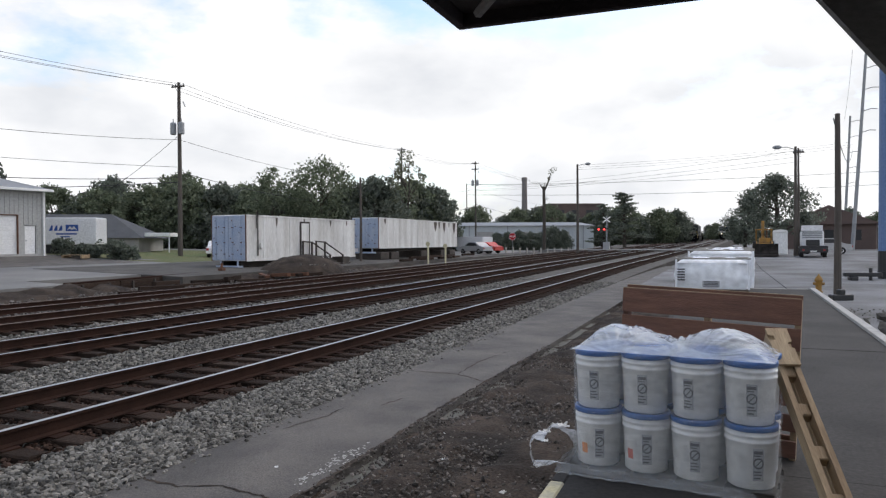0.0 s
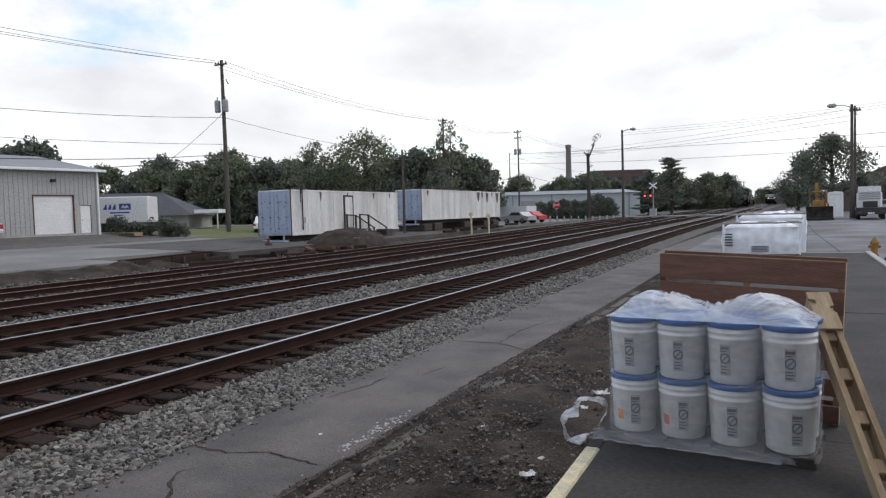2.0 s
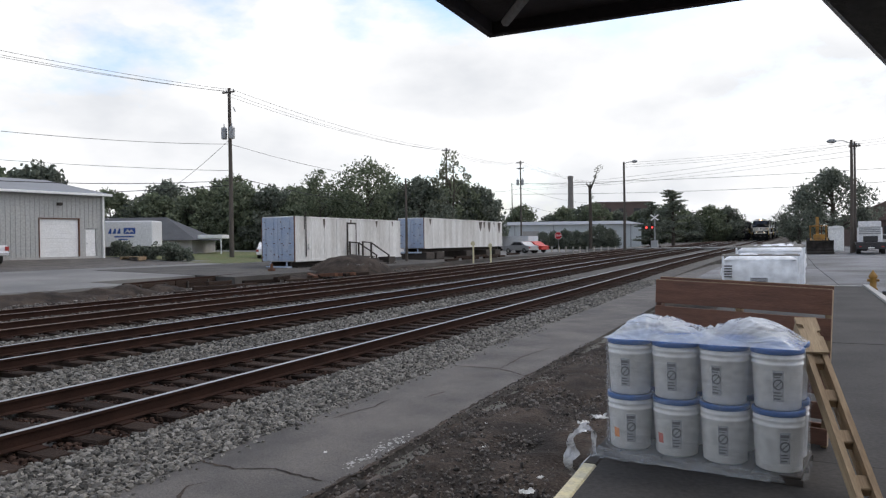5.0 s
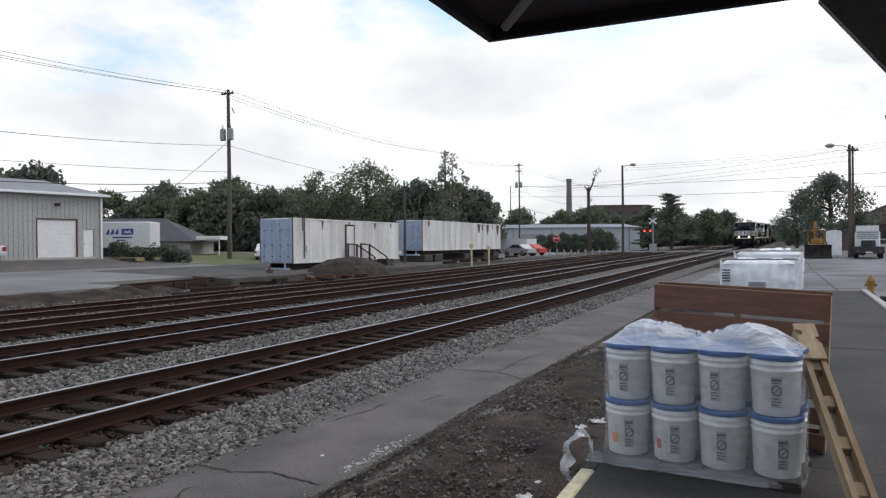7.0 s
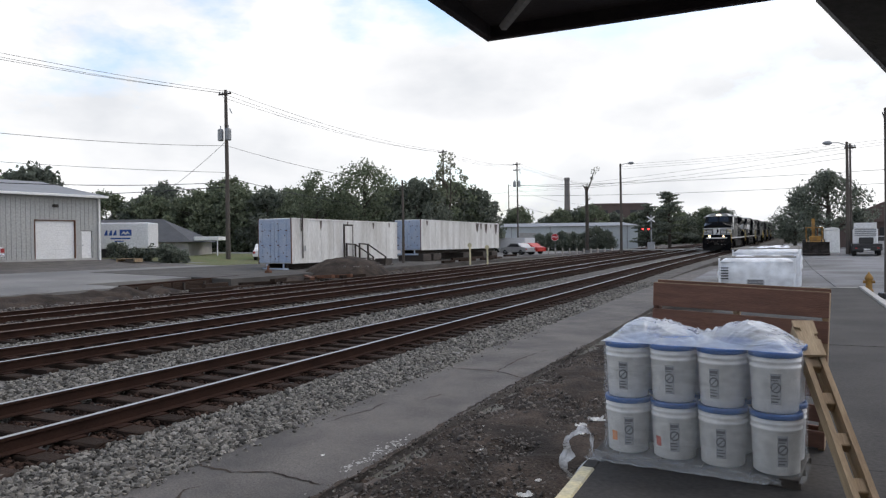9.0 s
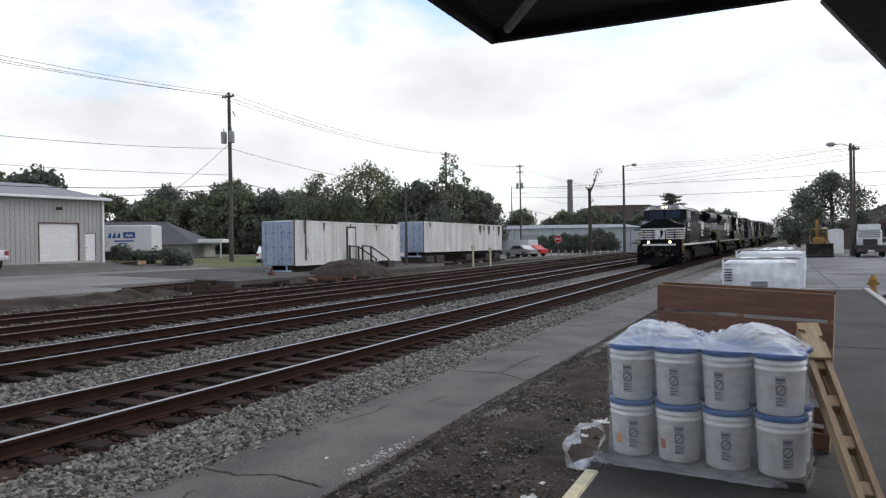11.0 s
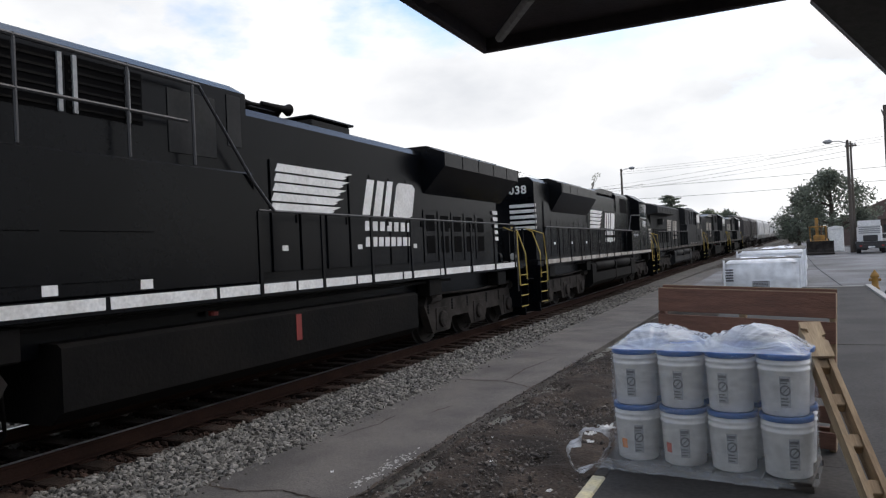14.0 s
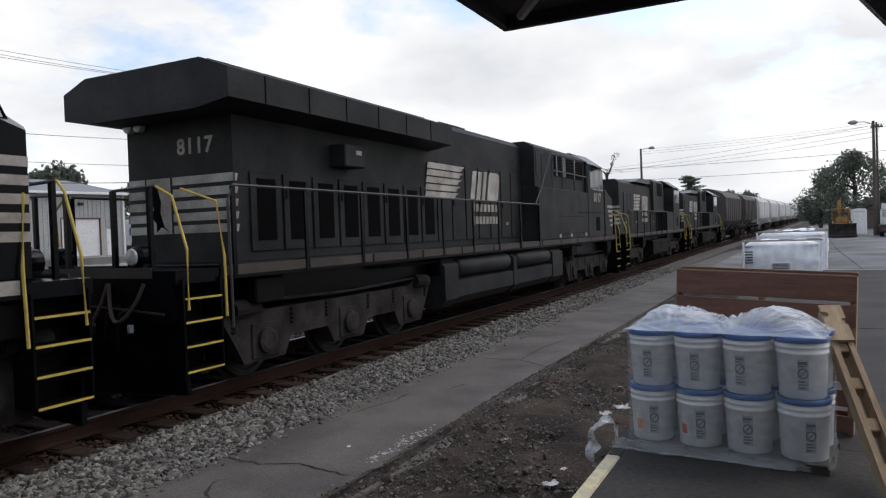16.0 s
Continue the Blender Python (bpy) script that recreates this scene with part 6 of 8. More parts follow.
contour("verge", [-52, -43, -40, -34.5], [37.6, 46, 56], lambda x, y: lot_z(x) + 0.012 + 0.03 * noise.noise((x, y, 0)), "grass", "short yellow-green grass verge", "grass")
contour("cinder_strip", [-34, -31, -28, -24.02], [27, 34, 48, 72], lambda x, y: lot_z(x) + 0.012, "cinder", "dark cinder ground under the trailers", "ground")
contour("gravel_lot", [1.78, 20, 70], [2, 44, 62, 200], lambda x, y: yard_z(y), "gravel_lot", "pale grey gravel yard beyond the platform", "gravel")
contour("yard_far", [-3.2, 1.77], [23.4, 44, 62, 95], lambda x, y: yard_z(y) - 0.02, "gravel_lot", "pale grey gravel yard beside the tracks", "gravel")
road = thing("crossing_road", "pale asphalt road crossing the tracks", "road", kind="structure")
part("roadway", Shape().box(-24.0, 96, -0.7, 60, 105, 0.3), "asphalt_pale", road)


# ---------------------------------------------------------------- containers on the far side
def box_trailer(name, m, L, H, label, door_mat, stains, wheels=True):
    """m: the near lower corner of the end with doors; the long side runs along y, the doors face -y, width to -x."""
    c = thing(name, label, "container", m, "old box trailers")
    W = 2.55
    part("shell", Shape().box(-W, 0.06, 0.0, 0.0, L, H, 0.03), "cont_white", c)
    n = int(L / 1.22)
    for i in range(n):
        y = 0.3 + (L - 0.6) * i / (n - 1)
        part("side_rib", Shape().box(0.001, y - 0.012, 0.14, 0.014, y + 0.012, H - 0.12), "cont_white", c)
    part("top_rail", Shape().box(0.001, 0.05, H - 0.1, 0.035, L, H + 0.004, 0.01), "cont_white", c)
    part("bottom_rail", Shape().box(0.001, 0.05, -0.02, 0.035, L, 0.12, 0.01), "cont_white", c)
    for x0, x1 in ((-W + 0.05, -W / 2 - 0.01), (-W / 2 + 0.01, -0.05)):
        d = part("door", Shape().box(x0, 0.0, 0.05, x1, 0.058, H - 0.05, 0.012), door_mat, c, "faded blue rear door")
        for x in (x0 + 0.3, x1 - 0.3):
            part("lock_rod", Shape().tube([(x, -0.03, 0.02), (x, -0.03, H - 0.04)], 0.018, 6), door_mat, d)
            for z in (0.4, 1.1, 2.0):
                part("rod_bracket", Shape().box(x - 0.06, -0.04, z, x + 0.06, -0.001, z + 0.06), "rust", d, "rusty bracket")
        for k in range(7):
            z = 0.25 + 0.36 * k
            part("rust_spot", Shape().box(x0 + 0.02 + 0.9 * ((k * 37) % 10) / 10, -0.004, z, x0 + 0.07 + 0.9 * ((k * 37) % 10) / 10, -0.001, z + 0.09), "rust", d, "rust spot")
    for x in (-W, -0.045):
        part("end_frame", Shape().box(x, 0.0, 0.0, x + 0.045, 0.059, H), "rust", c, "rust-edged door frame")
    for y, w, h in stains:
        part("stain_streak", Shape().prism([(y, H - 0.1), (y + w, H - 0.1), (y + w * 0.75, H - 0.1 - h * 0.7), (y + w * 0.45, H - 0.1 - h), (y + w * 0.2, H - 0.1 - h * 0.6)], 0.0145, 0.0155, "x"), "wood_weathered", c, "brown run-off stain")
    part("chassis", Shape().box(-W + 0.5, 0.3, -0.32, -W + 0.65, L - 0.3, -0.021).box(-0.65, 0.3, -0.32, -0.5, L - 0.3, -0.021), "dark_wood", c)
    part("rear_bumper", Shape().box(-W + 0.3, 0.02, -0.42, -0.3, 0.12, -0.28).box(-W + 0.6, 0.03, -0.28, -W + 0.7, 0.1, 0.0).box(-0.7, 0.03, -0.28, -0.6, 0.1, 0.0), "cont_blue", c, "blue under-run bar")
    for k in range(2):
        part("bumper_lamp", Shape().box(-0.6 + 0.15 * k, 0.015, -0.38, -0.5 + 0.15 * k, 0.019, -0.32), "litter", c)
    return c


c1 = box_trailer("box_trailer", pose(-26.82, 35.4, 0.38), 13.4, 2.8, "white box trailer with faded blue doors, raised on blocks", "cont_blue", ((3.0, 0.25, 0.7), (6.2, 0.2, 0.4), (9.6, 0.3, 0.5), (12.0, 0.2, 0.4)))
part("vent_pipe", Shape().tube([(0.06, 1.1, 0.3), (0.06, 1.1, 3.1)], 0.035, 8).tube([(0.06, 0.95, 2.0), (0.06, 0.95, 3.0)], 0.025, 8), "dark_wood", c1, "dark vent pipe")
part("fuse_box", Shape().box(0.016, 1.35, 0.75, 0.1, 1.55, 1.1, 0.01), "litter", c1)
dr = part("doorway", Shape().box(0.016, 5.75, 0.15, 0.05, 6.95, 2.52), "dark_wood", c1, "dark timber door frame")
part("door_leaf", Shape().box(0.051, 5.9, 0.2, 0.07, 6.8, 2.4, 0.008), "cont_white", dr, "pale plank door")
for k, (x, y) in enumerate(((-0.7, 1.3), (-1.9, 1.3), (-0.7, 11.0), (-1.9, 11.0), (-0.7, 6.0), (-0.7, 9.0))):
    part("support_block", Shape().box(x - 0.3, y - 0.5, -0.5, x + 0.3, y + 0.5, -0.33, 0.02), "dark_wood", c1, "timber support block")
st = thing("wooden_stair", "dark wooden stair with handrails beside the trailer door", "stair", pose(-26.7, 41.2, 0))
for k in range(4):
    part("tread", Shape().box(0.12, 1.3 + 0.55 * k, 0.5 - 0.16 * k, 1.15, 1.62 + 0.55 * k, 0.55 - 0.16 * k, 0.006), "dark_wood", st)
part("landing", Shape().box(0.1, -0.1, 0.52, 1.2, 1.25, 0.58, 0.006), "dark_wood", st)
for x in (0.12, 1.15):
    part("stair_string", Shape().prism([(1.1, 0.35), (1.1, 0.55), (3.7, -0.15), (3.7, -0.35)], x - 0.02, x + 0.02, "x"), "dark_wood", st)
    part("hand_rail", Shape().tube([(x, 0.0, 1.55), (x, 1.1, 1.5), (x, 3.6, 0.55)], 0.05, 6), "dark_wood", st)
    for y, z0, z1 in ((0.0, -0.1, 1.6), (1.1, -0.1, 1.55), (3.5, -0.15, 0.62)):
        part("newel", Shape().box(x - 0.05, y - 0.05, z0, x + 0.05, y + 0.05, z1, 0.006), "dark_wood", st)
part("skirt_box", Shape().box(0.15, 3.7, -0.1, 1.1, 4.6, 0.45, 0.02), "dark_wood", st)
c2 = box_trailer("box_trailer", pose(-27.0, 53.2, 0.95), 18.6, 2.6, "streaked white box trailer with blue doors on dark blocks", "cont_blue",
                 ((1.0, 0.4, 0.5), (12.0, 0.9, 1.0), (13.2, 0.5, 0.7), (14.4, 0.8, 1.1), (16.0, 0.3, 0.6), (17.2, 0.9, 1.2)))
for k, y in enumerate((1.0, 3.0, 9.5, 14.5, 17.0)):
    part("support_block", Shape().box(-2.3, y - 0.8, -0.95, 0.1, y + 0.8, -0.33, 0.05), "dark_wood", c2, "timber support block")

mound = Shape()
for j in range(31):
    for i in range(31):
        u, v = -1 + i / 15, -1 + j / 15
        e = max(0, 1 - (u * u + v * v)) ** 0.8
        mound.v.append((-23.6 + 2.6 * u, 36.6 + 3.2 * v, -0.45 + e * 1.2 + 0.1 * noise.noise((u * 4, v * 4, 3)) * e + 0.05 * noise.noise((u * 11, v * 11, 3))))
mound.f = [(j * 31 + i, j * 31 + i + 1, j * 31 + 32 + i, j * 31 + 31 + i) for j in range(30) for i in range(30)]
tagged(part("dirt_mound", mound, "dirt", smooth=True), "brown heap of dirt and gravel beside the trailer", "dirt heap")
stones("mound_gravel", [(-25.2, -21.5, 34.5, 39, 0.2, 160, 0.06), (-26, -21, 33, 46, -0.42, 500, 0.06)], "stone_brown", "brown stones on and round the heap", 14)

# timber retaining wall and old ties at the lot's edge
ret = thing("timber_retaining_wall", "weathered brown timber retaining wall at the siding", "retaining wall", pose(-24.3, 21.1, -0.52, 0, 0, 10))
for z in (0.0, 0.2):
    for k in range(4):
        part("timber", Shape().box(-0.15, k * 2.85 + 0.01, z, 0.1 + 0.02 * (k % 2), k * 2.85 + 2.83, z + 0.19, 0.015), "tie", ret)
part("end_timber", Shape().box(-0.5, -0.25, 0.0, 0.08, -0.01, 0.36, 0.02), "tie", ret)
part("top_rail", Shape().box(-0.06, -0.4, 0.392, 0.06, 11.3, 0.47, 0.02), "rail_rust", ret, "rusty old rail laid along the top")
for k in range(7):
    part("stake", Shape().box(0.125, 0.4 + 1.6 * k, -0.05, 0.2, 0.5 + 1.6 * k, 0.34, 0.006), "dark_wood", ret)
berm = Shape()
for j in range(91):
    y = 7 + 0.2 * j
    fade = min(1, (y - 7) / 2, (25 - y) / 3)
    for i in range(13):
        u = -1 + i / 6
        xc = -24.0 + 0.35 * noise.noise((y * 0.5, 1.0, 0)) - 0.12 * max(0, y - 20)
        h = (0.42 + 0.3 * noise.noise((y * 0.8, 5.0, 0))) * (1 - u * u) * fade
        berm.v.append((xc + 1.1 * u, y, -0.62 + max(0, h) + 0.1 * noise.noise((u * 2.5, y * 2.2, 8)) * (1 - u ** 4)))
berm.f = [(j * 13 + i, j * 13 + i + 1, j * 13 + 14 + i, j * 13 + 13 + i) for j in range(90) for i in range(12)]
tagged(part("earth_berm", berm, "dirt", smooth=True), "uneven dark berm of earth along the lot's edge", "bank", kind="structure")
def scrap(m, L, mat="tie", name="old_tie", label="weathered old railway tie lying in the dirt", cat="timber"):
    o = part(name, Shape().box(-0.12, -L / 2, 0, 0.12, L / 2, 0.18, 0.012), mat)
    o.matrix_basis = m
    return tagged(o, label, cat, "old timbers by the siding")
for k in range(9):
    scrap(pose(-22.2 + rng.uniform(-1.2, 0.8), 22 + 1.5 * k, -0.56 + 0.1 * (k % 3), 0, 0, rng.uniform(-30, 30)), rng.uniform(1.4, 2.6))
for k in range(3):
    scrap(pose(-23.6 + 0.6 * k, 32.6 + 0.4 * k, -0.38, rng.uniform(-4, 4), 0, 50 + 20 * k), 2.4, "rust", "steel_scrap", "rusty steel bar lying by the heap", "scrap")
for k in range(8):
    scrap(pose(-24.4 + rng.uniform(-.5, .6), 52.5 + 2.2 * k, -0.08 + 0.17 * (k % 2), 0, 0, rng.uniform(-15, 15)), 2.5)
hyd = thing("switch_stand", "small dark switch stand at the siding", "switch stand", pose(-26.0, 32.2, -0.05))
part("stand_base", Shape().box(-0.15, -0.15, 0, 0.15, 0.15, 0.14, 0.02).lathe([(0.1, 0.14), (0.06, 0.3), (0.09, 0.36), (0.02, 0.44)], sides=10), "rust", hyd)


# ---------------------------------------------------------------- metal building and what stands round it
def garage():
    """A ribbed metal building: x along its front from the near corner, y into it."""
    cr = Vector((-43.0, 35.4, 0))
    m = Matrix.Translation(cr) @ pose(0, 0, 0, 0, 0, 82)
    g = thing("metal_building", "pale grey ribbed metal building with a grey roof", "building", m)
    H, W, Dp, z0 = 5.0, 34.0, 17.0, 0.4
    def wall(x0, x1, za, zb):
        part("wall_panel", Shape().box(-x1, 0.0, za, -x0, 0.2, zb), "garage_wall", g)
    wall(0.36, 1.02, z0, H)
    wall(1.02, 1.78, 2.72, H)
    wall(1.78, 2.2, z0, H)
    wall(2.2, 4.92, 3.4, H)
    wall(4.92, W, z0, H)
    part("end_wall", Shape().prism([(0.201, z0), (Dp, z0), (Dp, H), (Dp / 2, H + 1.45), (0.201, H)], -0.56, -0.36, "x"), "garage_wall", g)
    part("far_wall", Shape().box(-W, Dp - 0.2, z0, -0.561, Dp, H).box(-W, 0.201, z0, -W + 0.2, Dp - 0.201, H), "garage_wall", g)
    for i in range(80):
        x = 0.62 + i * 0.3
        za = 2.74 if 1.0 < x < 1.82 else 3.45 if 2.1 < x < 5.0 else z0 + 0.3
        part("wall_rib", Shape().prism([(-x - 0.04, -0.001), (-x + 0.04, -0.001), (-x + 0.02, -0.035), (-x - 0.02, -0.035)], za, H - 0.15, "z"), "garage_wall", g)
    r = part("roof", Shape().prism([(-0.45, H + 0.02), (Dp / 2, H + 1.55), (Dp + 0.45, H + 0.02), (Dp + 0.45, H + 0.14), (Dp / 2, H + 1.7), (-0.45, H + 0.14)], -W - 0.3, -0.1, "x"), "garage_roof", g, "grey metal roof")
    part("gutter", Shape().box(-W - 0.3, -0.58, H - 0.02, -0.1, -0.46, H + 0.15, 0.02), "white_metal", r, "white gutter")
    for x in (-0.55, -8.0, -16):
        part("downpipe", Shape().box(x - 0.06, -0.16, z0, x + 0.06, -0.04, H - 0.02, 0.02), "white_metal", g, "white downpipe")
    d = part("roller_door", Shape().box(-4.86, 0.1, z0, -2.26, 0.16, 3.35), "white_metal", g, "white sectional door")
    for k in range(9):
        part("door_section", Shape().box(-4.86, 0.07, 0.5 + 0.31 * k, -2.26, 0.099, 0.79 + 0.31 * k, 0.006), "white_metal", d)
    part("door_trim", Shape().box(-4.93, -0.03, z0, -4.865, 0.2, 3.42).box(-2.255, -0.03, z0, -2.19, 0.2, 3.42).box(-4.864, -0.03, 3.355, -2.256, 0.2, 3.42), "rust", g, "brown door surround")
    md = part("side_door", Shape().box(-1.75, 0.06, z0 + 0.3, -1.05, 0.12, 2.69, 0.006), "white_metal", g, "white personnel door")
    part("door_handle", Shape().box(-1.69, 0.03, 1.65, -1.64, 0.059, 1.75), "steel_grey", md)
    part("wall_lamp", Shape().box(-3.75, -0.3, 4.25, -3.45, -0.001, 4.45, 0.03), "dark_wood", g, "dark wall lamp")
    part("apron_kerb", Shape().box(-W, -0.06, z0 - 0.2, -0.36, -0.04, 0.82), "concrete_pale", g)
    return g


garage()


def road_vehicle(name, label, m, L, W, H, body_mat, profile, wheels, category, group="parked vehicles", windows=(), lamps=True):
    """A parked vehicle: an outline of (y, z) along its length, lower body, glass and wheels. y=0 is the rear."""
    v = thing(name, label, category, m, group)
    n = Shape()
    k = 0.0
    body = Shape().prism(profile, -W / 2, W / 2, "x")
    bm_ = bmesh.new()
    tmp = body.mesh("body", M[body_mat])
    bm_.from_mesh(tmp)
    bmesh.ops.bevel(bm_, geom=bm_.edges[:], offset=0.05, segments=2, affect="EDGES", clamp_overlap=True)
    bm_.to_mesh(tmp)
    bm_.free()
    part("body", tmp, body_mat, v)
    for wy, wr in wheels:
        for s_ in (-1, 1):
            t = part("tyre", Shape().lathe([(wr * 0.6, s_ * (W / 2 - 0.2)), (wr, s_ * (W / 2 - 0.19)), (wr, s_ * (W / 2 + 0.01)), (wr * 0.6, s_ * (W / 2 + 0.015))], (0, wy, wr), 20, "x"), "tyre", v)
            part("rim", Shape().lathe([(wr * 0.6, s_ * (W / 2 + 0.0)), (wr * 0.5, s_ * (W / 2 + 0.02)), (wr * 0.1, s_ * (W / 2 + 0.01))], (0, wy, wr), 14, "x"), "chrome", t)
    for pts in windows:
        for s_ in (-1, 1):
            part("window", Shape().prism(pts, s_ * (W / 2 + 0.001), s_ * (W / 2 + 0.006), "x"), "vehicle_dark", v, "dark glass")
    if lamps:
        for s_ in (-1, 1):
            part("tail_lamp", Shape().box(s_ * (W / 2 - 0.22), -0.012, H * 0.42, s_ * (W / 2 - 0.02), 0.06, H * 0.55, 0.01), "tail_red", v, "red tail lamp")
    return v


PICK = Matrix.Translation((-40.2, 25.3, lot_z(-41.5))) @ pose(0, 0, 0, 0, 0, 85)
pk = road_vehicle("pickup_truck", "white pickup truck parked on the asphalt apron", PICK, 5.6, 1.95, 1.9, "vehicle_white",
                  [(0.1, 0.55), (0.1, 1.12), (2.0, 1.15), (2.15, 1.85), (3.4, 1.88), (4.0, 1.25), (5.5, 1.15), (5.6, 0.55)], ((1.1, 0.4), (4.6, 0.4)), "pickup truck",
                  windows=([(2.3, 1.2), (2.35, 1.75), (3.3, 1.76), (3.8, 1.22)],))
part("rear_window", Shape().box(-0.75, 1.98, 1.3, 0.75, 2.1, 1.78), "vehicle_dark", pk, "dark rear glass")
part("bumper", Shape().box(-0.95, -0.1, 0.5, 0.95, 0.1, 0.72, 0.03), "chrome", pk, "chrome rear bumper")
part("plate_bar", Shape().box(-0.18, -0.106, 0.56, 0.18, -0.101, 0.66), "litter", pk)
part("tailgate_badge", Shape().box(-0.12, 0.085, 0.9, 0.12, 0.094, 0.98), "vehicle_dark", pk, "dark badge shape")
tr = thing("cargo_trailer", "white box van body with dark and blue printed panels", "truck", Matrix.Translation((-44.6, 40.6, 0.72)) @ pose(0, 0, 0, 0, 0, 30))
part("box_body", Shape().box(-5.2, 0, 0.7, 0, 2.4, 2.75, 0.06), "vehicle_white", tr)
for k in range(3):
    part("print_bar", Shape().prism([(-3.4 + 0.34 * k, 1.75), (-3.22 + 0.34 * k, 2.15), (-3.12 + 0.34 * k, 2.15), (-3.12 + 0.34 * k, 1.75)], -0.005, -0.001, "y"), "sign_blue", tr, "dark blue printed bar")
part("print_panel", Shape().box(-2.2, -0.006, 1.72, -1.3, -0.001, 2.2), "sign_blue", tr, "blue printed panel")
part("print_mark", Shape().prism([(-2.1, 1.8), (-1.9, 2.1), (-1.75, 1.8), (-1.6, 2.1), (-1.4, 1.8), (-1.6, 1.9), (-1.75, 1.95), (-1.9, 1.9)], -0.01, -0.007, "y"), "litter", tr)
part("print_line", Shape().box(-2.9, -0.005, 1.45, -1.4, -0.001, 1.56).box(-2.6, -0.005, 1.25, -1.9, -0.001, 1.34), "sign_blue", tr, "line of small print")
part("running_gear", Shape().box(-5.0, 0.2, 0.0, -0.2, 2.2, 0.69), "vehicle_dark", tr)

hs = thing("house", "low grey house with a dark shingle roof", "house", Matrix.Translation((-46.6, 46.7, 0.5)) @ pose(0, 0, 0, 0, 0, 28) @ Matrix.Scale(0.82, 4))
part("wall", Shape().box(-16, 0.0, -0.4, 0, 9, 1.75), "house_wall", hs)
part("roof", Shape().add([(-16.6, -0.6, 1.76), (0.6, -0.6, 1.76), (0.6, 9.6, 1.76), (-16.6, 9.6, 1.76), (-12, 4.5, 4.4), (-4.2, 4.5, 4.4)], [(3, 2, 1, 0), (0, 1, 5, 4), (1, 2, 5), (2, 3, 4, 5), (3, 0, 4)]), "shingle", hs, "dark shingle hip roof")
for x in (-2.5, -6, -9.5):
    w = part("window", Shape().box(-0.5 + x, -0.03, 0.5, 0.5 + x, -0.001, 1.4), "vehicle_dark", hs, "dark window")
    part("window_frame", Shape().box(-0.58 + x, -0.05, 1.401, 0.58 + x, -0.001, 1.48).box(-0.58 + x, -0.05, 0.42, 0.58 + x, -0.001, 0.499), "white_metal", w)
part("carport_roof", Shape().box(0.62, 0, 1.9, 3.2, 5, 2.3, 0.03), "white_metal", hs, "white carport roof")
part("carport_post", Shape().box(3.0, 0.1, -0.4, 3.1, 0.2, 1.899), "white_metal", hs)
for k, (x, y, s_) in enumerate(((-43.1, 36.6, 1.0), (-42.2, 37.3, 0.8), (-41.6, 37.6, 0.75), (-40.2, 38.3, 1.15), (-39.4, 38.6, 0.9))):
    r = random.Random(40 + k)
    b = thing("shrub", "rounded dark green shrub beside the building", "shrub", pose(x, y, lot_z(x)), "shrubs by the building")
    cl = [(r.uniform(-.75, .75) * s_, r.uniform(-.6, .6) * s_, r.uniform(0.25, 0.95) * s_, 0.36 * s_) for _ in range(22)]
    v, f = leaf_cloud(cl, 70, 0.1, 50 + k)
    me = bpy.data.meshes.new("foliage")
    me.from_pydata(v, [], f)
    me.materials.append(M["leaf_dark"])
    part("foliage", me, None, b)
    part("stem", Shape().tube([(0, 0, -0.1), (0.05, 0, 0.5)], 0.05, 6), "bark", b)
pp = thing("wooden_skid", "flat yellow-brown wooden skid on the grass", "pallet", Matrix.Translation((-41.3, 35.9, lot_z(-41.3))) @ pose(0, 0, 0, 0, 0, 20))
for k in range(6):
    part("deck_board", Shape().box(-0.7, -0.5 + 0.18 * k, 0.22, 0.7, -0.36 + 0.18 * k, 0.26), "ladder_wood", pp)
part("bearer", Shape().box(-0.7, -0.5, 0.0, -0.6, 0.52, 0.219).box(0.6, -0.5, 0.0, 0.7, 0.52, 0.219), "ladder_wood", pp)
SEDAN = [(0.0, 0.35), (0.05, 0.85), (0.7, 0.95), (1.3, 1.38), (2.6, 1.4), (3.3, 0.95), (4.3, 0.82), (4.45, 0.35)]
for k, (x, y, z, turn, mat, lab) in enumerate(((-37.9, 46.2, None, 30, "vehicle_white", "white hatchback parked behind the pole"), (-36.6, 48.0, None, 20, "vehicle_silver", "silver car parked behind the pole"),
                                               (-33.0, 60.0, None, 80, "vehicle_white", "white car parked by the trees"), (-26.3, 80.6, 0.1, 65, "vehicle_silver", "silver car by the trailers"),
                                               (-25.5, 82.4, 0.12, 70, "vehicle_red", "red car by the trailers"), (10.0, 70.0, 0.23, 90, "vehicle_silver", "silver saloon car on the gravel yard"))):
    zz = lot_z(x) if z is None else z - 0.1 if x < 0 else z
    road_vehicle("car", lab, pose(x, y, zz, 0, 0, turn), 4.45, 1.75, 1.4, mat, SEDAN, ((0.85, 0.31), (3.5, 0.31)), "car", windows=([(1.0, 0.97), (1.4, 1.3), (2.5, 1.31), (3.05, 0.97)],))
wv = road_vehicle("van", "long white van parked beyond the red car", pose(-29.3, 89.5, 0.0, 0, 0, 66), 6.5, 2.0, 2.2, "vehicle_white", [(0, 0.4), (0, 2.1), (5.0, 2.15), (5.6, 1.3), (6.5, 1.1), (6.5, 0.4)], ((1.2, 0.36), (5.3, 0.36)), "van")


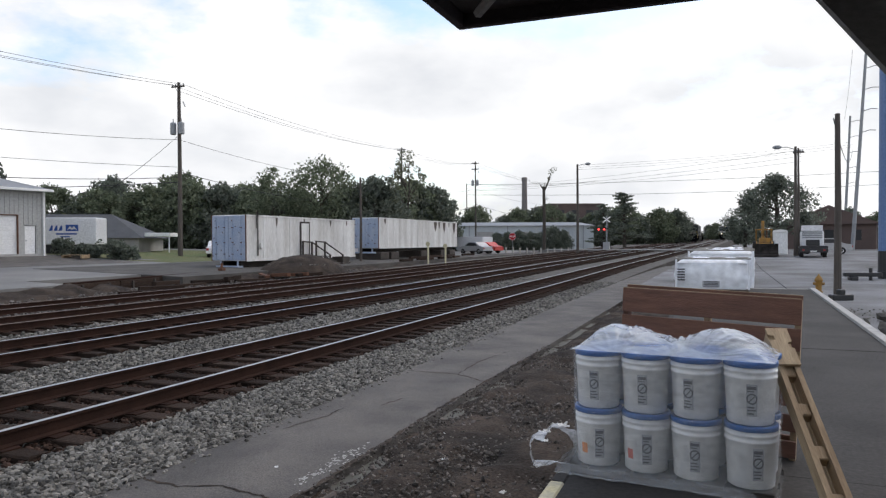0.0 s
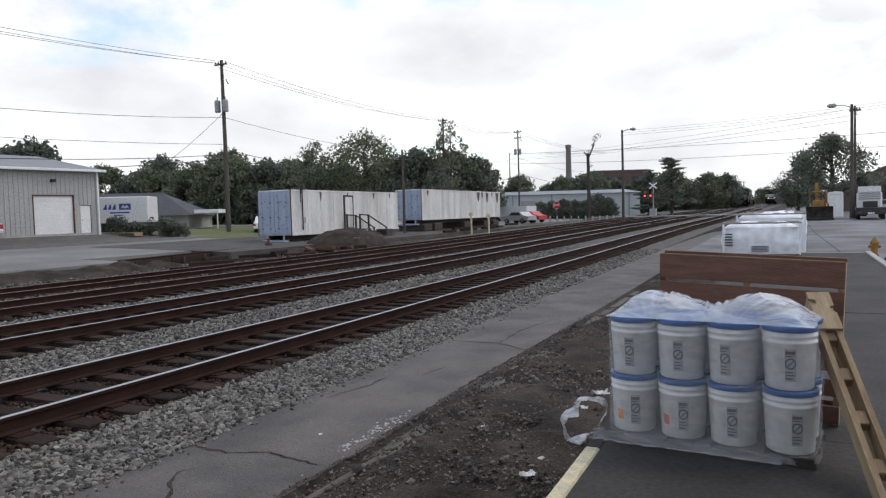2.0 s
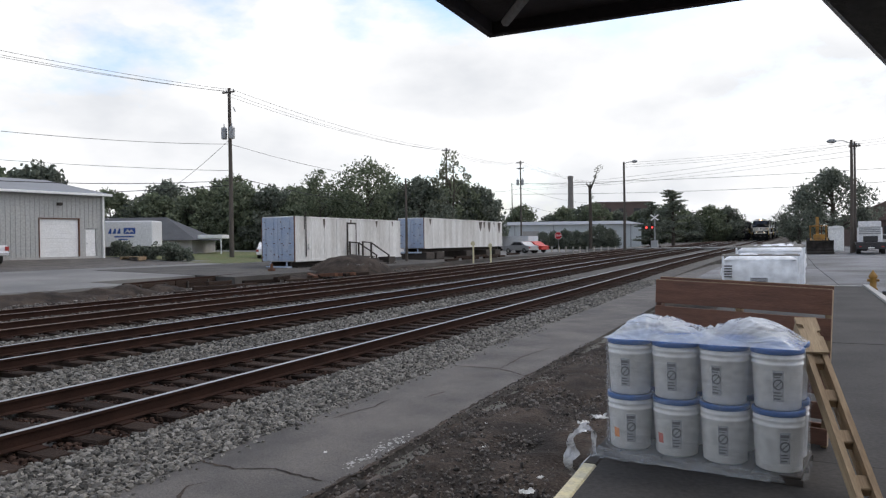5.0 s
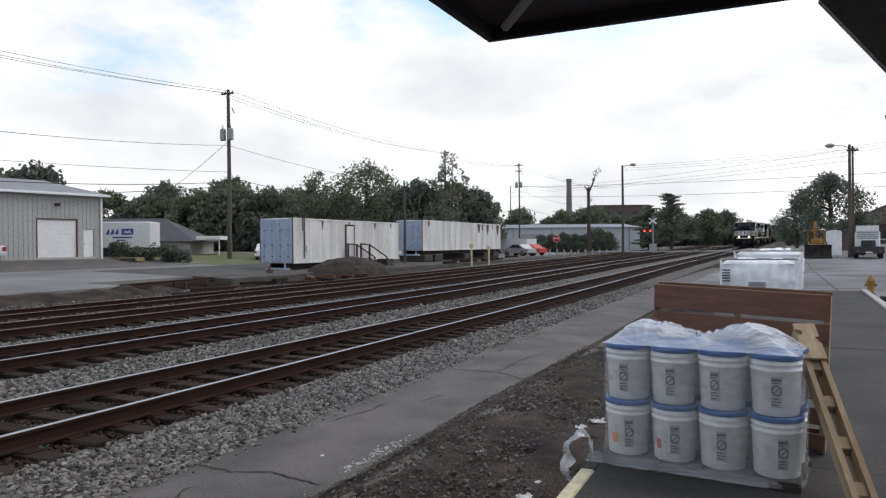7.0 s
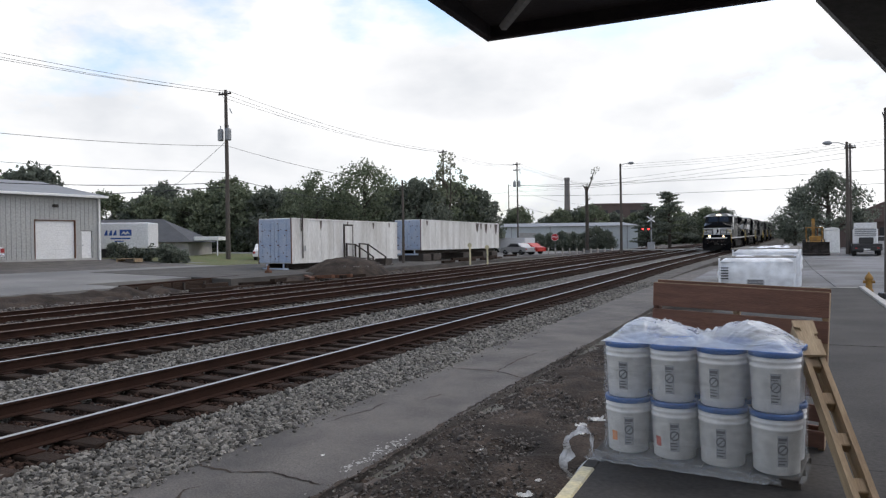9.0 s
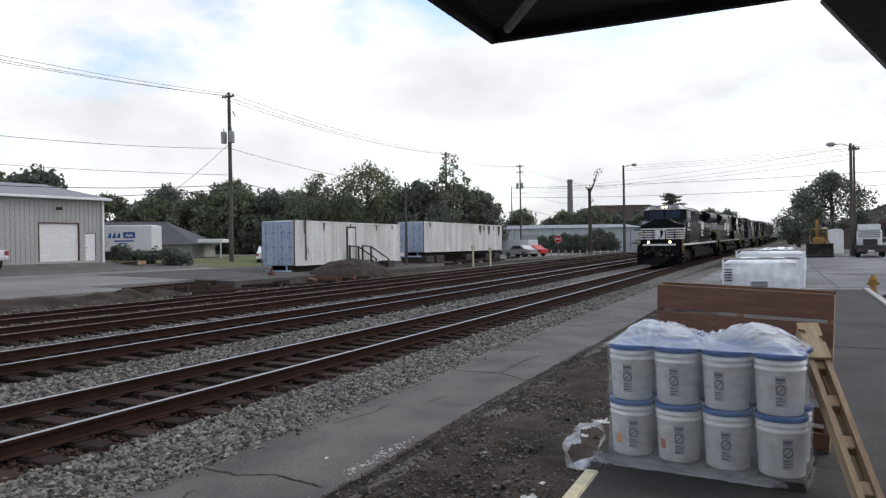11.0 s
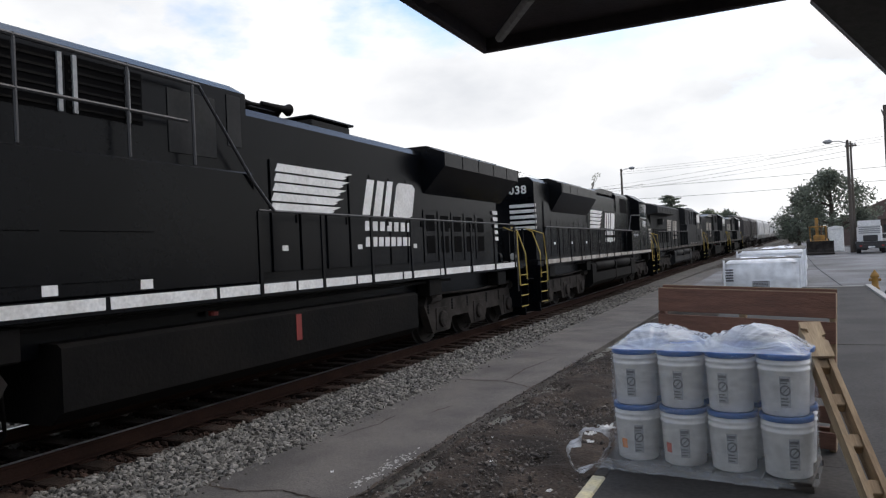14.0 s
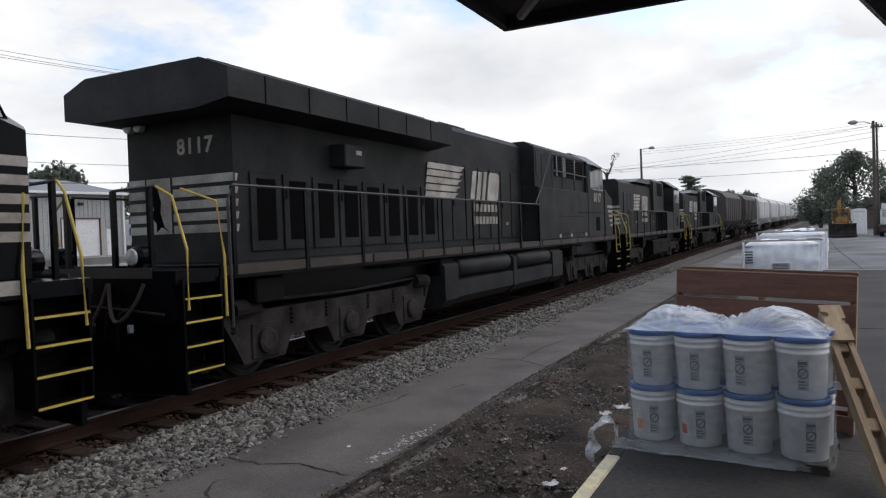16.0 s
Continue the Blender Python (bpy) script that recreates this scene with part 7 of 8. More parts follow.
# ---------------------------------------------------------------- poles, lamps and wires
def utility_pole(m, top, label, arms=1, transformer=False, r=0.16, lamp=0.0, mat="pole_wood", reach=0.55):
    p = thing("utility_pole", label, "utility pole", m, "utility poles")
    part("pole", Shape().tube([(0, 0, -0.8), (0.02, 0.01, top * 0.5), (0, 0, top)], r, 12, r * 0.62), mat, p)
    for k in range(arms):
        z = top - 0.35 - 1.0 * k
        a = part("crossarm", Shape().box(-reach - 0.1, -0.15, z - 0.06, reach + 0.1, -0.04, z + 0.06, 0.01), "pole_wood", p)
        for x in (-reach, -reach * 0.4, reach * 0.4, reach):
            part("insulator", Shape().lathe([(0.05, z + 0.06), (0.06, z + 0.1), (0.035, z + 0.15), (0.05, z + 0.2), (0.01, z + 0.23)], (x, -0.1, 0), 8), "steel_grey", a)
        part("arm_brace", Shape().tube([(-reach * 0.6, -0.1, z - 0.05), (0, -0.1, z - 0.4), (reach * 0.6, -0.1, z - 0.05)], 0.02, 5), "steel_grey", a)
    if transformer:
        for x in (-0.42, 0.4):
            t = part("transformer", Shape().lathe([(0.2, top - 4.2), (0.24, top - 4.15), (0.24, top - 3.35), (0.2, top - 3.25), (0.05, top - 3.2)], (x, -0.2, 0), 14), "steel_grey", p, "grey pole transformer")
            part("bushing", Shape().tube([(x, -0.2, top - 3.25), (x, -0.2, top - 2.95)], 0.04, 6), "steel_grey", t)
        part("cutout", Shape().tube([(0.5, -0.1, top - 1.6), (0.75, -0.15, top - 2.0)], 0.05, 6), "steel_grey", p)
    if lamp:
        l = part("lamp_arm", Shape().tube([(0, 0, top - 0.25), (lamp * 0.5, 0, top - 0.02), (lamp, 0, top)], 0.035, 6), "steel_grey", p)
        part("lamp_head", Shape().lathe([(0.05, -0.3), (0.16, -0.1), (0.17, 0.2), (0.06, 0.36)], (lamp + (0.25 if lamp > 0 else -0.25), 0, top), 12, "x"), "steel_grey", l, "grey cobra-head lamp")
    return p


utility_pole(pose(-40.9, 45.4, 0.2), 14.2, "tall brown utility pole carrying transformers and wires", 1, True, 0.2)
utility_pole(pose(-40.5, 86.6, 0.0), 14.2, "brown utility pole with a crossarm", 1)
utility_pole(pose(-39.7, 114.6, 0.0), 15.2, "brown utility pole with crossarms beyond the trailers", 2, True)
utility_pole(pose(-41.4, 4.0, 0.5), 12.6, "brown utility pole with a crossarm by the lot", 1)
utility_pole(pose(-26.9, 49.9, 0.0), 6.6, "short bare wooden pole behind the trailer", 0, r=0.12)
utility_pole(pose(-15.85, 81.6, -0.3), 10.6, "wooden lamp pole beside the tracks", 0, lamp=0.9, r=0.17)
utility_pole(pose(5.0, 62.1, 0.2), 8.6, "wooden lamp pole on the gravel yard", 0, lamp=-1.1, r=0.15)
utility_pole(pose(5.3, 63.2, 0.2), 8.6, "second wooden pole beside the lamp pole", 1, r=0.11, reach=0.3)
utility_pole(pose(2.82, 23.8, -0.17), 5.3, "cut-off dark wooden post beside the platform kerb", 0, r=0.11)
utility_pole(pose(13.4, 92.3, 0.2, 0, 3.4, 0), 24.0, "very tall grey transmission pole", 0, r=0.22, mat="steel_grey")
utility_pole(pose(17.3, 126.4, 0.2, 0, 2.4, 0), 20.6, "tall grey transmission pole further off", 0, r=0.24, mat="steel_grey")
for x0, y, top, lean_ in ((13.4, 92.3, 24.0, 0.0594), (17.3, 126.4, 20.6, 0.0419)):
    for k in range(5):
        z = top - 0.8 - 2.4 * k
        x = x0 + lean_ * (z - 0.2)
        o = part("insulator_arm", Shape().tube([(x, y, z), (x + 0.9, y, z + 0.25), (x + 1.5, y, z + 0.2)], 0.05, 6), "steel_grey")
        tagged(o, "grey insulator arm on the transmission pole", "insulator arm", "insulator arms")
bc = thing("blue_column", "thick blue steel column with a black foot", "column", pose(6.3, 35.3, -0.2))
part("shaft", Shape().tube([(0, 0, 1.2), (0.05, 0, 14)], 0.42, 20), "blue_column", bc)
part("foot", Shape().tube([(0, 0, -0.1), (0, 0, 1.199)], 0.44, 20), "vehicle_dark", bc, "black painted foot")
part("rope", Shape().lathe([(0.45, 0.3), (0.47, 0.32), (0.45, 0.35)], sides=20), "cable", bc)


def wire(a, b, sag, r=0.017):
    a, b = Vector(a), Vector(b)
    pts = [a.lerp(b, k / 16) - Vector((0, 0, sag * 4 * (k / 16) * (1 - k / 16))) for k in range(17)]
    o = part("wire", Shape().tube(pts, r, 5), "cable")
    return tagged(o, "thin dark overhead wire", "wire", "overhead wires")


poles_y = ((-41.4, 4.0, 12.9), (-40.9, 45.4, 14.2), (-40.5, 86.6, 13.9), (-39.7, 114.6, 14.9), (-36, 165, 14.5))
for (xa, ya, za), (xb, yb, zb) in zip(poles_y, poles_y[1:]):
    for dx, dz in ((-0.5, 0), (0.2, -0.35), (0.5, 0.0)):
        wire((xa + dx, ya, za + dz * 1.6), (xb + dx, yb, zb + dz * 0.3), 0.7, 0.014)
    wire((xa, ya, za - 4.4), (xb, yb, zb - 4.4), 0.9)
    wire((xa, ya, za - 7.0), (xb, yb, zb - 7.4), 1.0, 0.025)
wire((-40.9, 45.4, 10.2), (-52, 47, 5.4), 0.3)
wire((-40.9, 45.4, 7.6), (-70, 10, 10.5), 0.8)
wire((-40.9, 45.4, 6.4), (-95, 30, 7.5), 0.8, 0.03)
wire((-39.7, 114.6, 11.4), (-15.9, 96, 9.6), 0.6)
for z, zz in ((11.8, 9.2), (11.4, 8.7), (11.2, 8.3)):
    wire((-39.7, 114.6, z - 1.0), (5.5, 62.9, zz - 0.6), 0.5, 0.012)
for x, y, top in ((-62, 172, 16.2), (66, 166, 16.5), (-70, 10, 10.2), (-95, 30, 7.2)):
    utility_pole(pose(x, y, 0.3), top, "brown wooden utility pole far off", 0)
wire((-62, 172, 16.2), (66, 166, 16.5), 1.2, 0.04)
wire((-62, 172, 13.6), (66, 166, 14.2), 1.6, 0.04)
wire((13.4, 92.3, 23), (17.3, 126.4, 20), 1.0)
wire((2.72, 23.8, 5.0), (13.4, 92.3, 11.8), 1.4)
for k in range(3):
    wire((-15.85, 81.6, 10.2 - 0.25 * k), (13.4, 92.3, 12.6 - 0.3 * k), 0.3, 0.011)

# signs, bollards and the crossing signal
for k in range(11):
    x, y = -27.5 + 0.82 * k, 88.6 + 0.45 * k
    o = thing("bollard", "white wooden guard post", "bollard", pose(x, y, lot_z(x) - 0.1), "row of guard posts")
    part("post", Shape().box(-0.09, -0.09, -0.2, 0.09, 0.09, 0.85, 0.02), "white_dirty", o)
for x, y, h in ((-22.5, 57.0, 1.3), (-23.7, 56.0, 1.5)):
    o = thing("track_marker", "pale marker post beside the siding", "marker post", pose(x, y, -0.2), "marker posts")
    part("post", Shape().box(-0.06, -0.06, -0.3, 0.06, 0.06, h, 0.01), "edge_yellow", o)
    part("disc", Shape().lathe([(0.2, -0.08), (0.2, -0.06), (0.02, -0.06)], (0, 0, h), 14, "y"), "edge_yellow", o)
sg = thing("stop_sign", "red octagonal stop sign on a steel post", "road sign", pose(-25.5, 88.1, 0.0))
part("post", Shape().tube([(0, 0.03, -0.3), (0, 0.03, 2.2)], 0.03, 6), "steel_grey", sg)
oct_ = [(0.46 * math.cos(math.pi / 8 + math.pi / 4 * k), 2.1 + 0.46 * math.sin(math.pi / 8 + math.pi / 4 * k)) for k in range(8)]
part("face", Shape().prism([(x * 1.08, 2.1 + (z - 2.1) * 1.08) for x, z in oct_], -0.005, 0.0, "y"), "white_metal", sg)
part("panel", Shape().prism(oct_, -0.012, -0.006, "y"), "sign_red", sg, "red sign face")
lettering("STOP", 0.3, "white_metal", sg, pose(0, -0.016, 2.1, 90, 0, 0), "lettering", "white lettering")
xs = thing("crossing_signal", "railway crossing signal with lit red lamps", "crossing signal", pose(-15.9, 103.7, -0.3))
part("mast", Shape().tube([(0, 0, -0.2), (0, 0, 5.4)], 0.09, 8), "steel_grey", xs)
part("cabinet", Shape().box(-0.5, -0.4, 0, 0.4, 0.5, 1.6, 0.03), "steel_grey", xs)
part("arm", Shape().box(-1.3, -0.1, 3.5, 0.2, 0.0, 3.6), "vehicle_dark", xs)
for x in (-1.15, -0.35):
    t = part("lamp_hood", Shape().lathe([(0.3, -0.12), (0.3, -0.1), (0.16, -0.1), (0.16, 0.1), (0.05, 0.15)], (x, 0, 3.45), 14, "y"), "vehicle_dark", xs)
    part("lamp", Shape().lathe([(0.14, -0.125), (0.02, -0.14)], (x, 0, 3.45), 12, "y"), "signal_red", t, "lit red lamp")
part("crossbuck", Shape().prism([(-0.6, 4.5), (-0.45, 4.4), (0.6, 5.2), (0.45, 5.3)], -0.12, -0.1, "y").prism([(0.6, 4.5), (0.45, 4.4), (-0.6, 5.2), (-0.45, 5.3)], -0.145, -0.121, "y"), "white_metal", xs)


# ---------------------------------------------------------------- far buildings
wh = thing("warehouse", "long pale metal warehouse behind the posts", "warehouse", Matrix.Translation((-45.5, 118.5, 0)) @ pose(0, 0, 0, 0, 0, 27))
part("wall", Shape().box(0, 0, 0, 26, 22, 4.3), "ware_wall", wh)
part("roof", Shape().prism([(-0.4, 4.31), (11, 5.2), (22.4, 4.31)], -0.4, 26.4, "x"), "garage_roof", wh)
for k in range(4):
    part("downpipe", Shape().box(3 + 7 * k, -0.12, 0, 3.15 + 7 * k, -0.001, 4.28), "steel_grey", wh)
for k in range(3):
    part("door", Shape().box(4.5 + 7 * k, -0.05, 0, 7.5 + 7 * k, -0.001, 3.2), "house_wall", wh)
bb = thing("brick_building", "large dark brown brick mill building", "building", Matrix.Translation((-46.5, 200, 0)) @ pose(0, 0, 0, 0, 0, 25))
part("wall", Shape().box(0, 0, 0, 15, 25, 11.8), "brick", bb)
part("parapet", Shape().box(-0.2, -0.2, 11.81, 15.2, 25.2, 12.3), "brick", bb)
for i in range(3):
    for j in range(3):
        part("window", Shape().box(2 + 4.2 * i, -0.08, 1.5 + 3.4 * j, 4 + 4.2 * i, -0.001, 3.6 + 3.4 * j), "vehicle_dark", bb, "dark window")
ch = thing("chimney", "tall round brick factory chimney", "chimney", pose(-69.2, 255.5, 0))
part("flue", Shape().lathe([(1.35, -0.5), (1.1, 12), (0.92, 24.0), (1.05, 24.2), (1.05, 25.2), (0.7, 25.3)], sides=24), "chimney", ch)
h2 = thing("house", "brown house with a pitched roof behind the oak", "house", Matrix.Translation((12.0, 100, 0.2)) @ pose(0, 0, 0, 0, 0, -12))
part("wall", Shape().box(-5, 0, -0.3, 5, 9, 3.2), "brick", h2)
part("roof", Shape().prism([(-5.6, 3.2), (0, 5.6), (5.6, 3.2)], -0.5, 9.5, "y"), "brick", h2, "brown pitched roof")
for x in (-3, 0, 3):
    part("window", Shape().box(x - 0.5, -0.04, 1.2, x + 0.5, -0.001, 2.5), "vehicle_dark", h2, "dark window")
sh2 = thing("low_building", "pale low building with a white roof edge", "building", Matrix.Translation((18, 104, 0.2)) @ pose(0, 0, 0, 0, 0, -10))
part("wall", Shape().box(-4, 0, -0.3, 22, 10, 2.8), "ware_wall", sh2)
part("roof", Shape().box(-4.4, -0.4, 2.81, 22.4, 10.4, 3.1), "white_metal", sh2)
# ---------------------------------------------------------------- gravel yard things
hb = thing("hydrant_bollard", "short yellow rounded hydrant beside the kerb", "hydrant", pose(2.5, 25.2, -0.17))
part("barrel", Shape().lathe([(0.12, 0), (0.12, 0.06), (0.09, 0.08), (0.09, 0.36), (0.12, 0.38), (0.12, 0.42), (0.08, 0.5), (0.03, 0.56), (0.02, 0.6)], sides=16), "machine_yellow", hb, smooth=True)
part("nozzle", Shape().tube([(-0.16, 0, 0.3), (0.16, 0, 0.3)], 0.045, 8), "machine_yellow", hb)
mk = thing("steel_bracket", "dark steel bracket lying by the post", "steel bracket", pose(2.75, 22.6, -0.17, 0, 0, 25))
part("bracket", Shape().box(-0.3, -0.12, 0, 0.3, 0.12, 0.16, 0.02).box(-0.08, -0.1, 0.16, 0.08, 0.1, 0.3, 0.02), "vehicle_dark", mk)
ht = thing("trailer_hitch", "dark steel trailer hitch standing on the gravel", "hitch", pose(5.1, 33.5, -0.17, 0, 0, 10))
part("beam", Shape().box(-0.8, -0.12, 0.16, 0.6, 0.12, 0.32, 0.02), "vehicle_dark", ht)
part("jack", Shape().tube([(0.2, 0, 0), (0.2, 0, 0.5)], 0.07, 8), "vehicle_dark", ht)
part("foot", Shape().box(-0.6, -0.2, 0, -0.3, 0.2, 0.159, 0.03), "vehicle_dark", ht)
pt = thing("portable_toilet", "white portable toilet cabin on the yard", "portable toilet", pose(4.35, 68.5, 0.22) @ Matrix.Scale(0.92, 4))
part("cabin", Shape().box(-0.6, -0.6, 0, 0.6, 0.6, 2.1, 0.05), "white_metal", pt)
part("roof", Shape().prism([(-0.65, 2.1), (0.65, 2.1), (0.5, 2.3), (0, 2.38), (-0.5, 2.3)], -0.65, 0.65, "y"), "white_metal", pt)
part("door", Shape().box(-0.45, -0.63, 0.1, 0.45, -0.601, 1.95, 0.01), "white_metal", pt)
ld = thing("wheel_loader", "old yellow backhoe loader with a dark bucket", "loader", pose(2.75, 60.0, yard_z(60)) @ Matrix.Scale(0.82, 4))
part("chassis", Shape().box(-0.5, 0.2, 0.5, 0.5, 4.4, 1.3, 0.06), "machine_yellow", ld)
part("bucket", Shape().prism([(-1.0, 0.05), (-0.1, 0.05), (0.15, 0.5), (0.1, 1.2), (-0.05, 1.25), (-0.05, 0.55), (-0.25, 0.25), (-1.0, 0.15)], -1.1, 1.1, "x"), "bogie", ld, "dark worn bucket")
part("hood", Shape().box(-0.45, 0.9, 1.3, 0.45, 2.5, 1.8, 0.06), "machine_yellow", ld)
part("canopy", Shape().box(-0.75, 2.4, 2.55, 0.75, 4.0, 2.65, 0.03), "machine_yellow", ld)
for x in (-0.7, 0.65):
    for y in (2.45, 3.9):
        part("canopy_post", Shape().box(x, y, 1.3, x + 0.07, y + 0.07, 2.549), "machine_yellow", ld)
    part("lift_arm", Shape().prism([(0.0, 0.6), (0.3, 0.9), (2.4, 1.5), (2.4, 1.3), (0.4, 0.5)], x - 0.02, x + 0.09, "x"), "machine_yellow", ld)
part("boom", Shape().prism([(4.0, 0.9), (4.4, 0.9), (5.0, 3.3), (4.7, 3.5)], -0.14, 0.14, "x").prism([(4.7, 3.5), (5.0, 3.3), (5.6, 1.2), (5.3, 1.1)], -0.1, 0.1, "x"), "machine_yellow", ld)
part("exhaust", Shape().tube([(0.2, 1.4, 1.8), (0.2, 1.4, 2.5)], 0.05, 8), "rust", ld)
for y, rr in ((1.0, 0.5), (3.7, 0.75)):
    for s_ in (-1, 1):
        t = part("tyre", Shape().lathe([(rr * 0.5, s_ * 0.55), (rr, s_ * 0.57), (rr, s_ * 0.95), (rr * 0.5, s_ * 0.97)], (0, y, rr), 18, "x"), "tyre", ld)
        part("rim", Shape().lathe([(rr * 0.5, s_ * 0.93), (rr * 0.1, s_ * 0.9)], (0, y, rr), 14, "x"), "machine_yellow", t)
tk = thing("flatbed_truck", "white truck with a black rear platform on the yard", "truck", pose(6.0, 60.0, yard_z(60), 0, 0, -4) @ Matrix.Scale(0.82, 4))
part("cab", Shape().box(-1.0, 2.2, 0.9, 1.0, 4.2, 2.45, 0.12), "vehicle_white", tk)
part("roof_fairing", Shape().prism([(2.2, 2.45), (2.2, 2.95), (3.0, 2.9), (3.9, 2.5)], -0.9, 0.9, "x"), "vehicle_white", tk)
for k in range(4):
    part("cab_louvre", Shape().box(-0.85, 2.17, 1.75 + 0.17 * k, 0.85, 2.199, 1.86 + 0.17 * k), "steel_grey", tk)
part("bed", Shape().box(-1.15, -1.6, 0.8, 1.15, 2.15, 1.05, 0.03), "vehicle_dark", tk)
part("fifth_wheel", Shape().box(-0.55, -0.2, 1.05, 0.55, 1.6, 1.6, 0.05), "vehicle_dark", tk)
part("bumper", Shape().box(-1.15, -1.75, 0.45, 1.15, -1.6, 0.8, 0.02), "vehicle_dark", tk)
part("plate_bar", Shape().box(-0.25, -1.757, 0.5, 0.25, -1.751, 0.62), "litter", tk)
for x in (-0.9, 0.75):
    part("tail_lamp", Shape().box(x, -1.76, 0.62, x + 0.18, -1.751, 0.72), "tail_red", tk)
for y in (0.0, 3.3):
    for s_ in (-1, 1):
        part("tyre", Shape().lathe([(0.28, s_ * 0.75), (0.5, s_ * 0.77), (0.5, s_ * 1.1), (0.28, s_ * 1.12)], (0, y, 0.5), 18, "x"), "tyre", tk)

# ---------------------------------------------------------------- woods
oak = tree("oak_tree", "broad dark green oak with gaps in its crown", pose(4.8, 80, 0.2), (21, 7.3, 4.0, 0.35, 170, 60, 0.16, 0.24, True), "leaf_dark")
copy_thing(oak, Matrix.Translation((2.0, 86, 0.2)) @ pose(0, 0, 0, 0, 0, 120) @ Matrix.Scale(0.66, 4))
tree("roadside_tree", "green broadleaf tree with an open crown", pose(-45.2, 64, 0.5), (31, 8.6, 3.2, 0.2, 110, 40, 0.15, 0.25, True), "leaf")
tree("roadside_tree", "tall green broadleaf tree with an uneven crown", pose(-41.0, 67, 0.5), (32, 9.4, 4.9, 0.28, 210, 44, 0.17, 0.2), "leaf")
tree("roadside_tree", "green broadleaf tree behind the trailers", pose(-35.6, 69, 0.3), (33, 7.8, 3.6, 0.25, 120, 60, 0.2, 0.12), "leaf_dark")
tree("thin_tree", "thin pale tree with sparse leaves", pose(-32.6, 71, 0.2), (34, 11.0, 2.4, 0.14, 46, 26, 0.17, 0.45, True), "leaf_pale")
cedar = thing("cedar_tree", "dark cedar with flat layered branches", "tree", pose(-14.9, 115.3, 0), "trees")
wood, cl = Shape().tube([(0, 0, -0.3), (0, 0, 9.2)], 0.3, 8, 0.06), []
rr = random.Random(3)
for i in range(44):
    z = 1.4 + 7.6 * i / 44
    a, q = rr.uniform(0, 6.28), (1 - (z - 1.4) / 8.6) ** 0.75 * 3.9 * rr.uniform(0.6, 1.0) + 0.3
    wood.tube([(0, 0, z - 0.2), (q * math.cos(a), q * math.sin(a), z + 0.15)], 0.06, 5, 0.015)
    for u in (0.35, 0.65, 0.95):
        cl.append((q * u * math.cos(a), q * u * math.sin(a), z + 0.1 + 0.1 * u, 0.75))
part("trunk", wood, "bark", cedar)
v, f = leaf_cloud(cl, 40, 0.17, 8, 0.22)
me = bpy.data.meshes.new("crown")
me.from_pydata(v, [], f)
me.materials.append(M["leaf_dark"])
part("crown", me, None, cedar)
copy_thing(cedar, Matrix.Translation((-18.6, 118, 0)) @ pose(0, 0, 0, 0, 0, 70) @ Matrix.Scale(0.82, 4))
dead = thing("pruned_tree", "lopped bare trunk with one leafy twig", "tree", pose(-23.4, 96.5, 0), "trees")
part("trunk", Shape().tube([(0, 0, -0.4), (0.05, 0, 5), (0.0, 0, 9.0)], 0.26, 8, 0.2).tube([(0, 0, 8.3), (0.6, 0, 9.6), (0.9, 0, 10.6), (1.2, 0, 11.3)], 0.13, 6, 0.03).tube([(0, 0, 8.6), (-0.5, 0, 9.3)], 0.12, 6, 0.08), "bark", dead)
v, f = leaf_cloud([(1.0, 0, 11.0, 0.45), (1.4, 0, 11.4, 0.5), (0.8, 0, 10.2, 0.3), (0.3, 0, 7.4, 0.35), (0.2, 0, 9.2, 0.35)], 26, 0.13, 77)
me = bpy.data.meshes.new("twigs")
me.from_pydata(v, [], f)
me.materials.append(M["leaf_pale"])
part("twigs", me, None, dead)
wood_a = tree("woodland_tree", "dark green woodland tree behind the lot", pose(-70, 66, 0.8), (41, 8.2, 4.2, 0.25, 130, 60, 0.27, 0.08), "leaf_dark", "woodland trees")
wood_b = tree("woodland_tree", "green woodland tree behind the lot", pose(-63, 70, 0.8), (42, 8.8, 4.4, 0.25, 130, 60, 0.27, 0.08), "leaf", "woodland trees")
rt = random.Random(12)
spots = [(-83 + rt.uniform(-3, 3), 50 + rt.uniform(-3, 3), 1.08), (-83, 57.5, 1.3), (-88, 55, 1.2)]
for k in range(15):
    spots.append((-77 + 2.9 * k + rt.uniform(-1, 1), 60.5 + 0.9 * k + rt.uniform(-1.5, 2), rt.uniform(0.72, 0.9)))
for k in range(14):
    spots.append((-84 + 3.6 * k + rt.uniform(-1, 1), 75 + 1.2 * k + rt.uniform(-2, 4), rt.uniform(0.85, 1.05)))
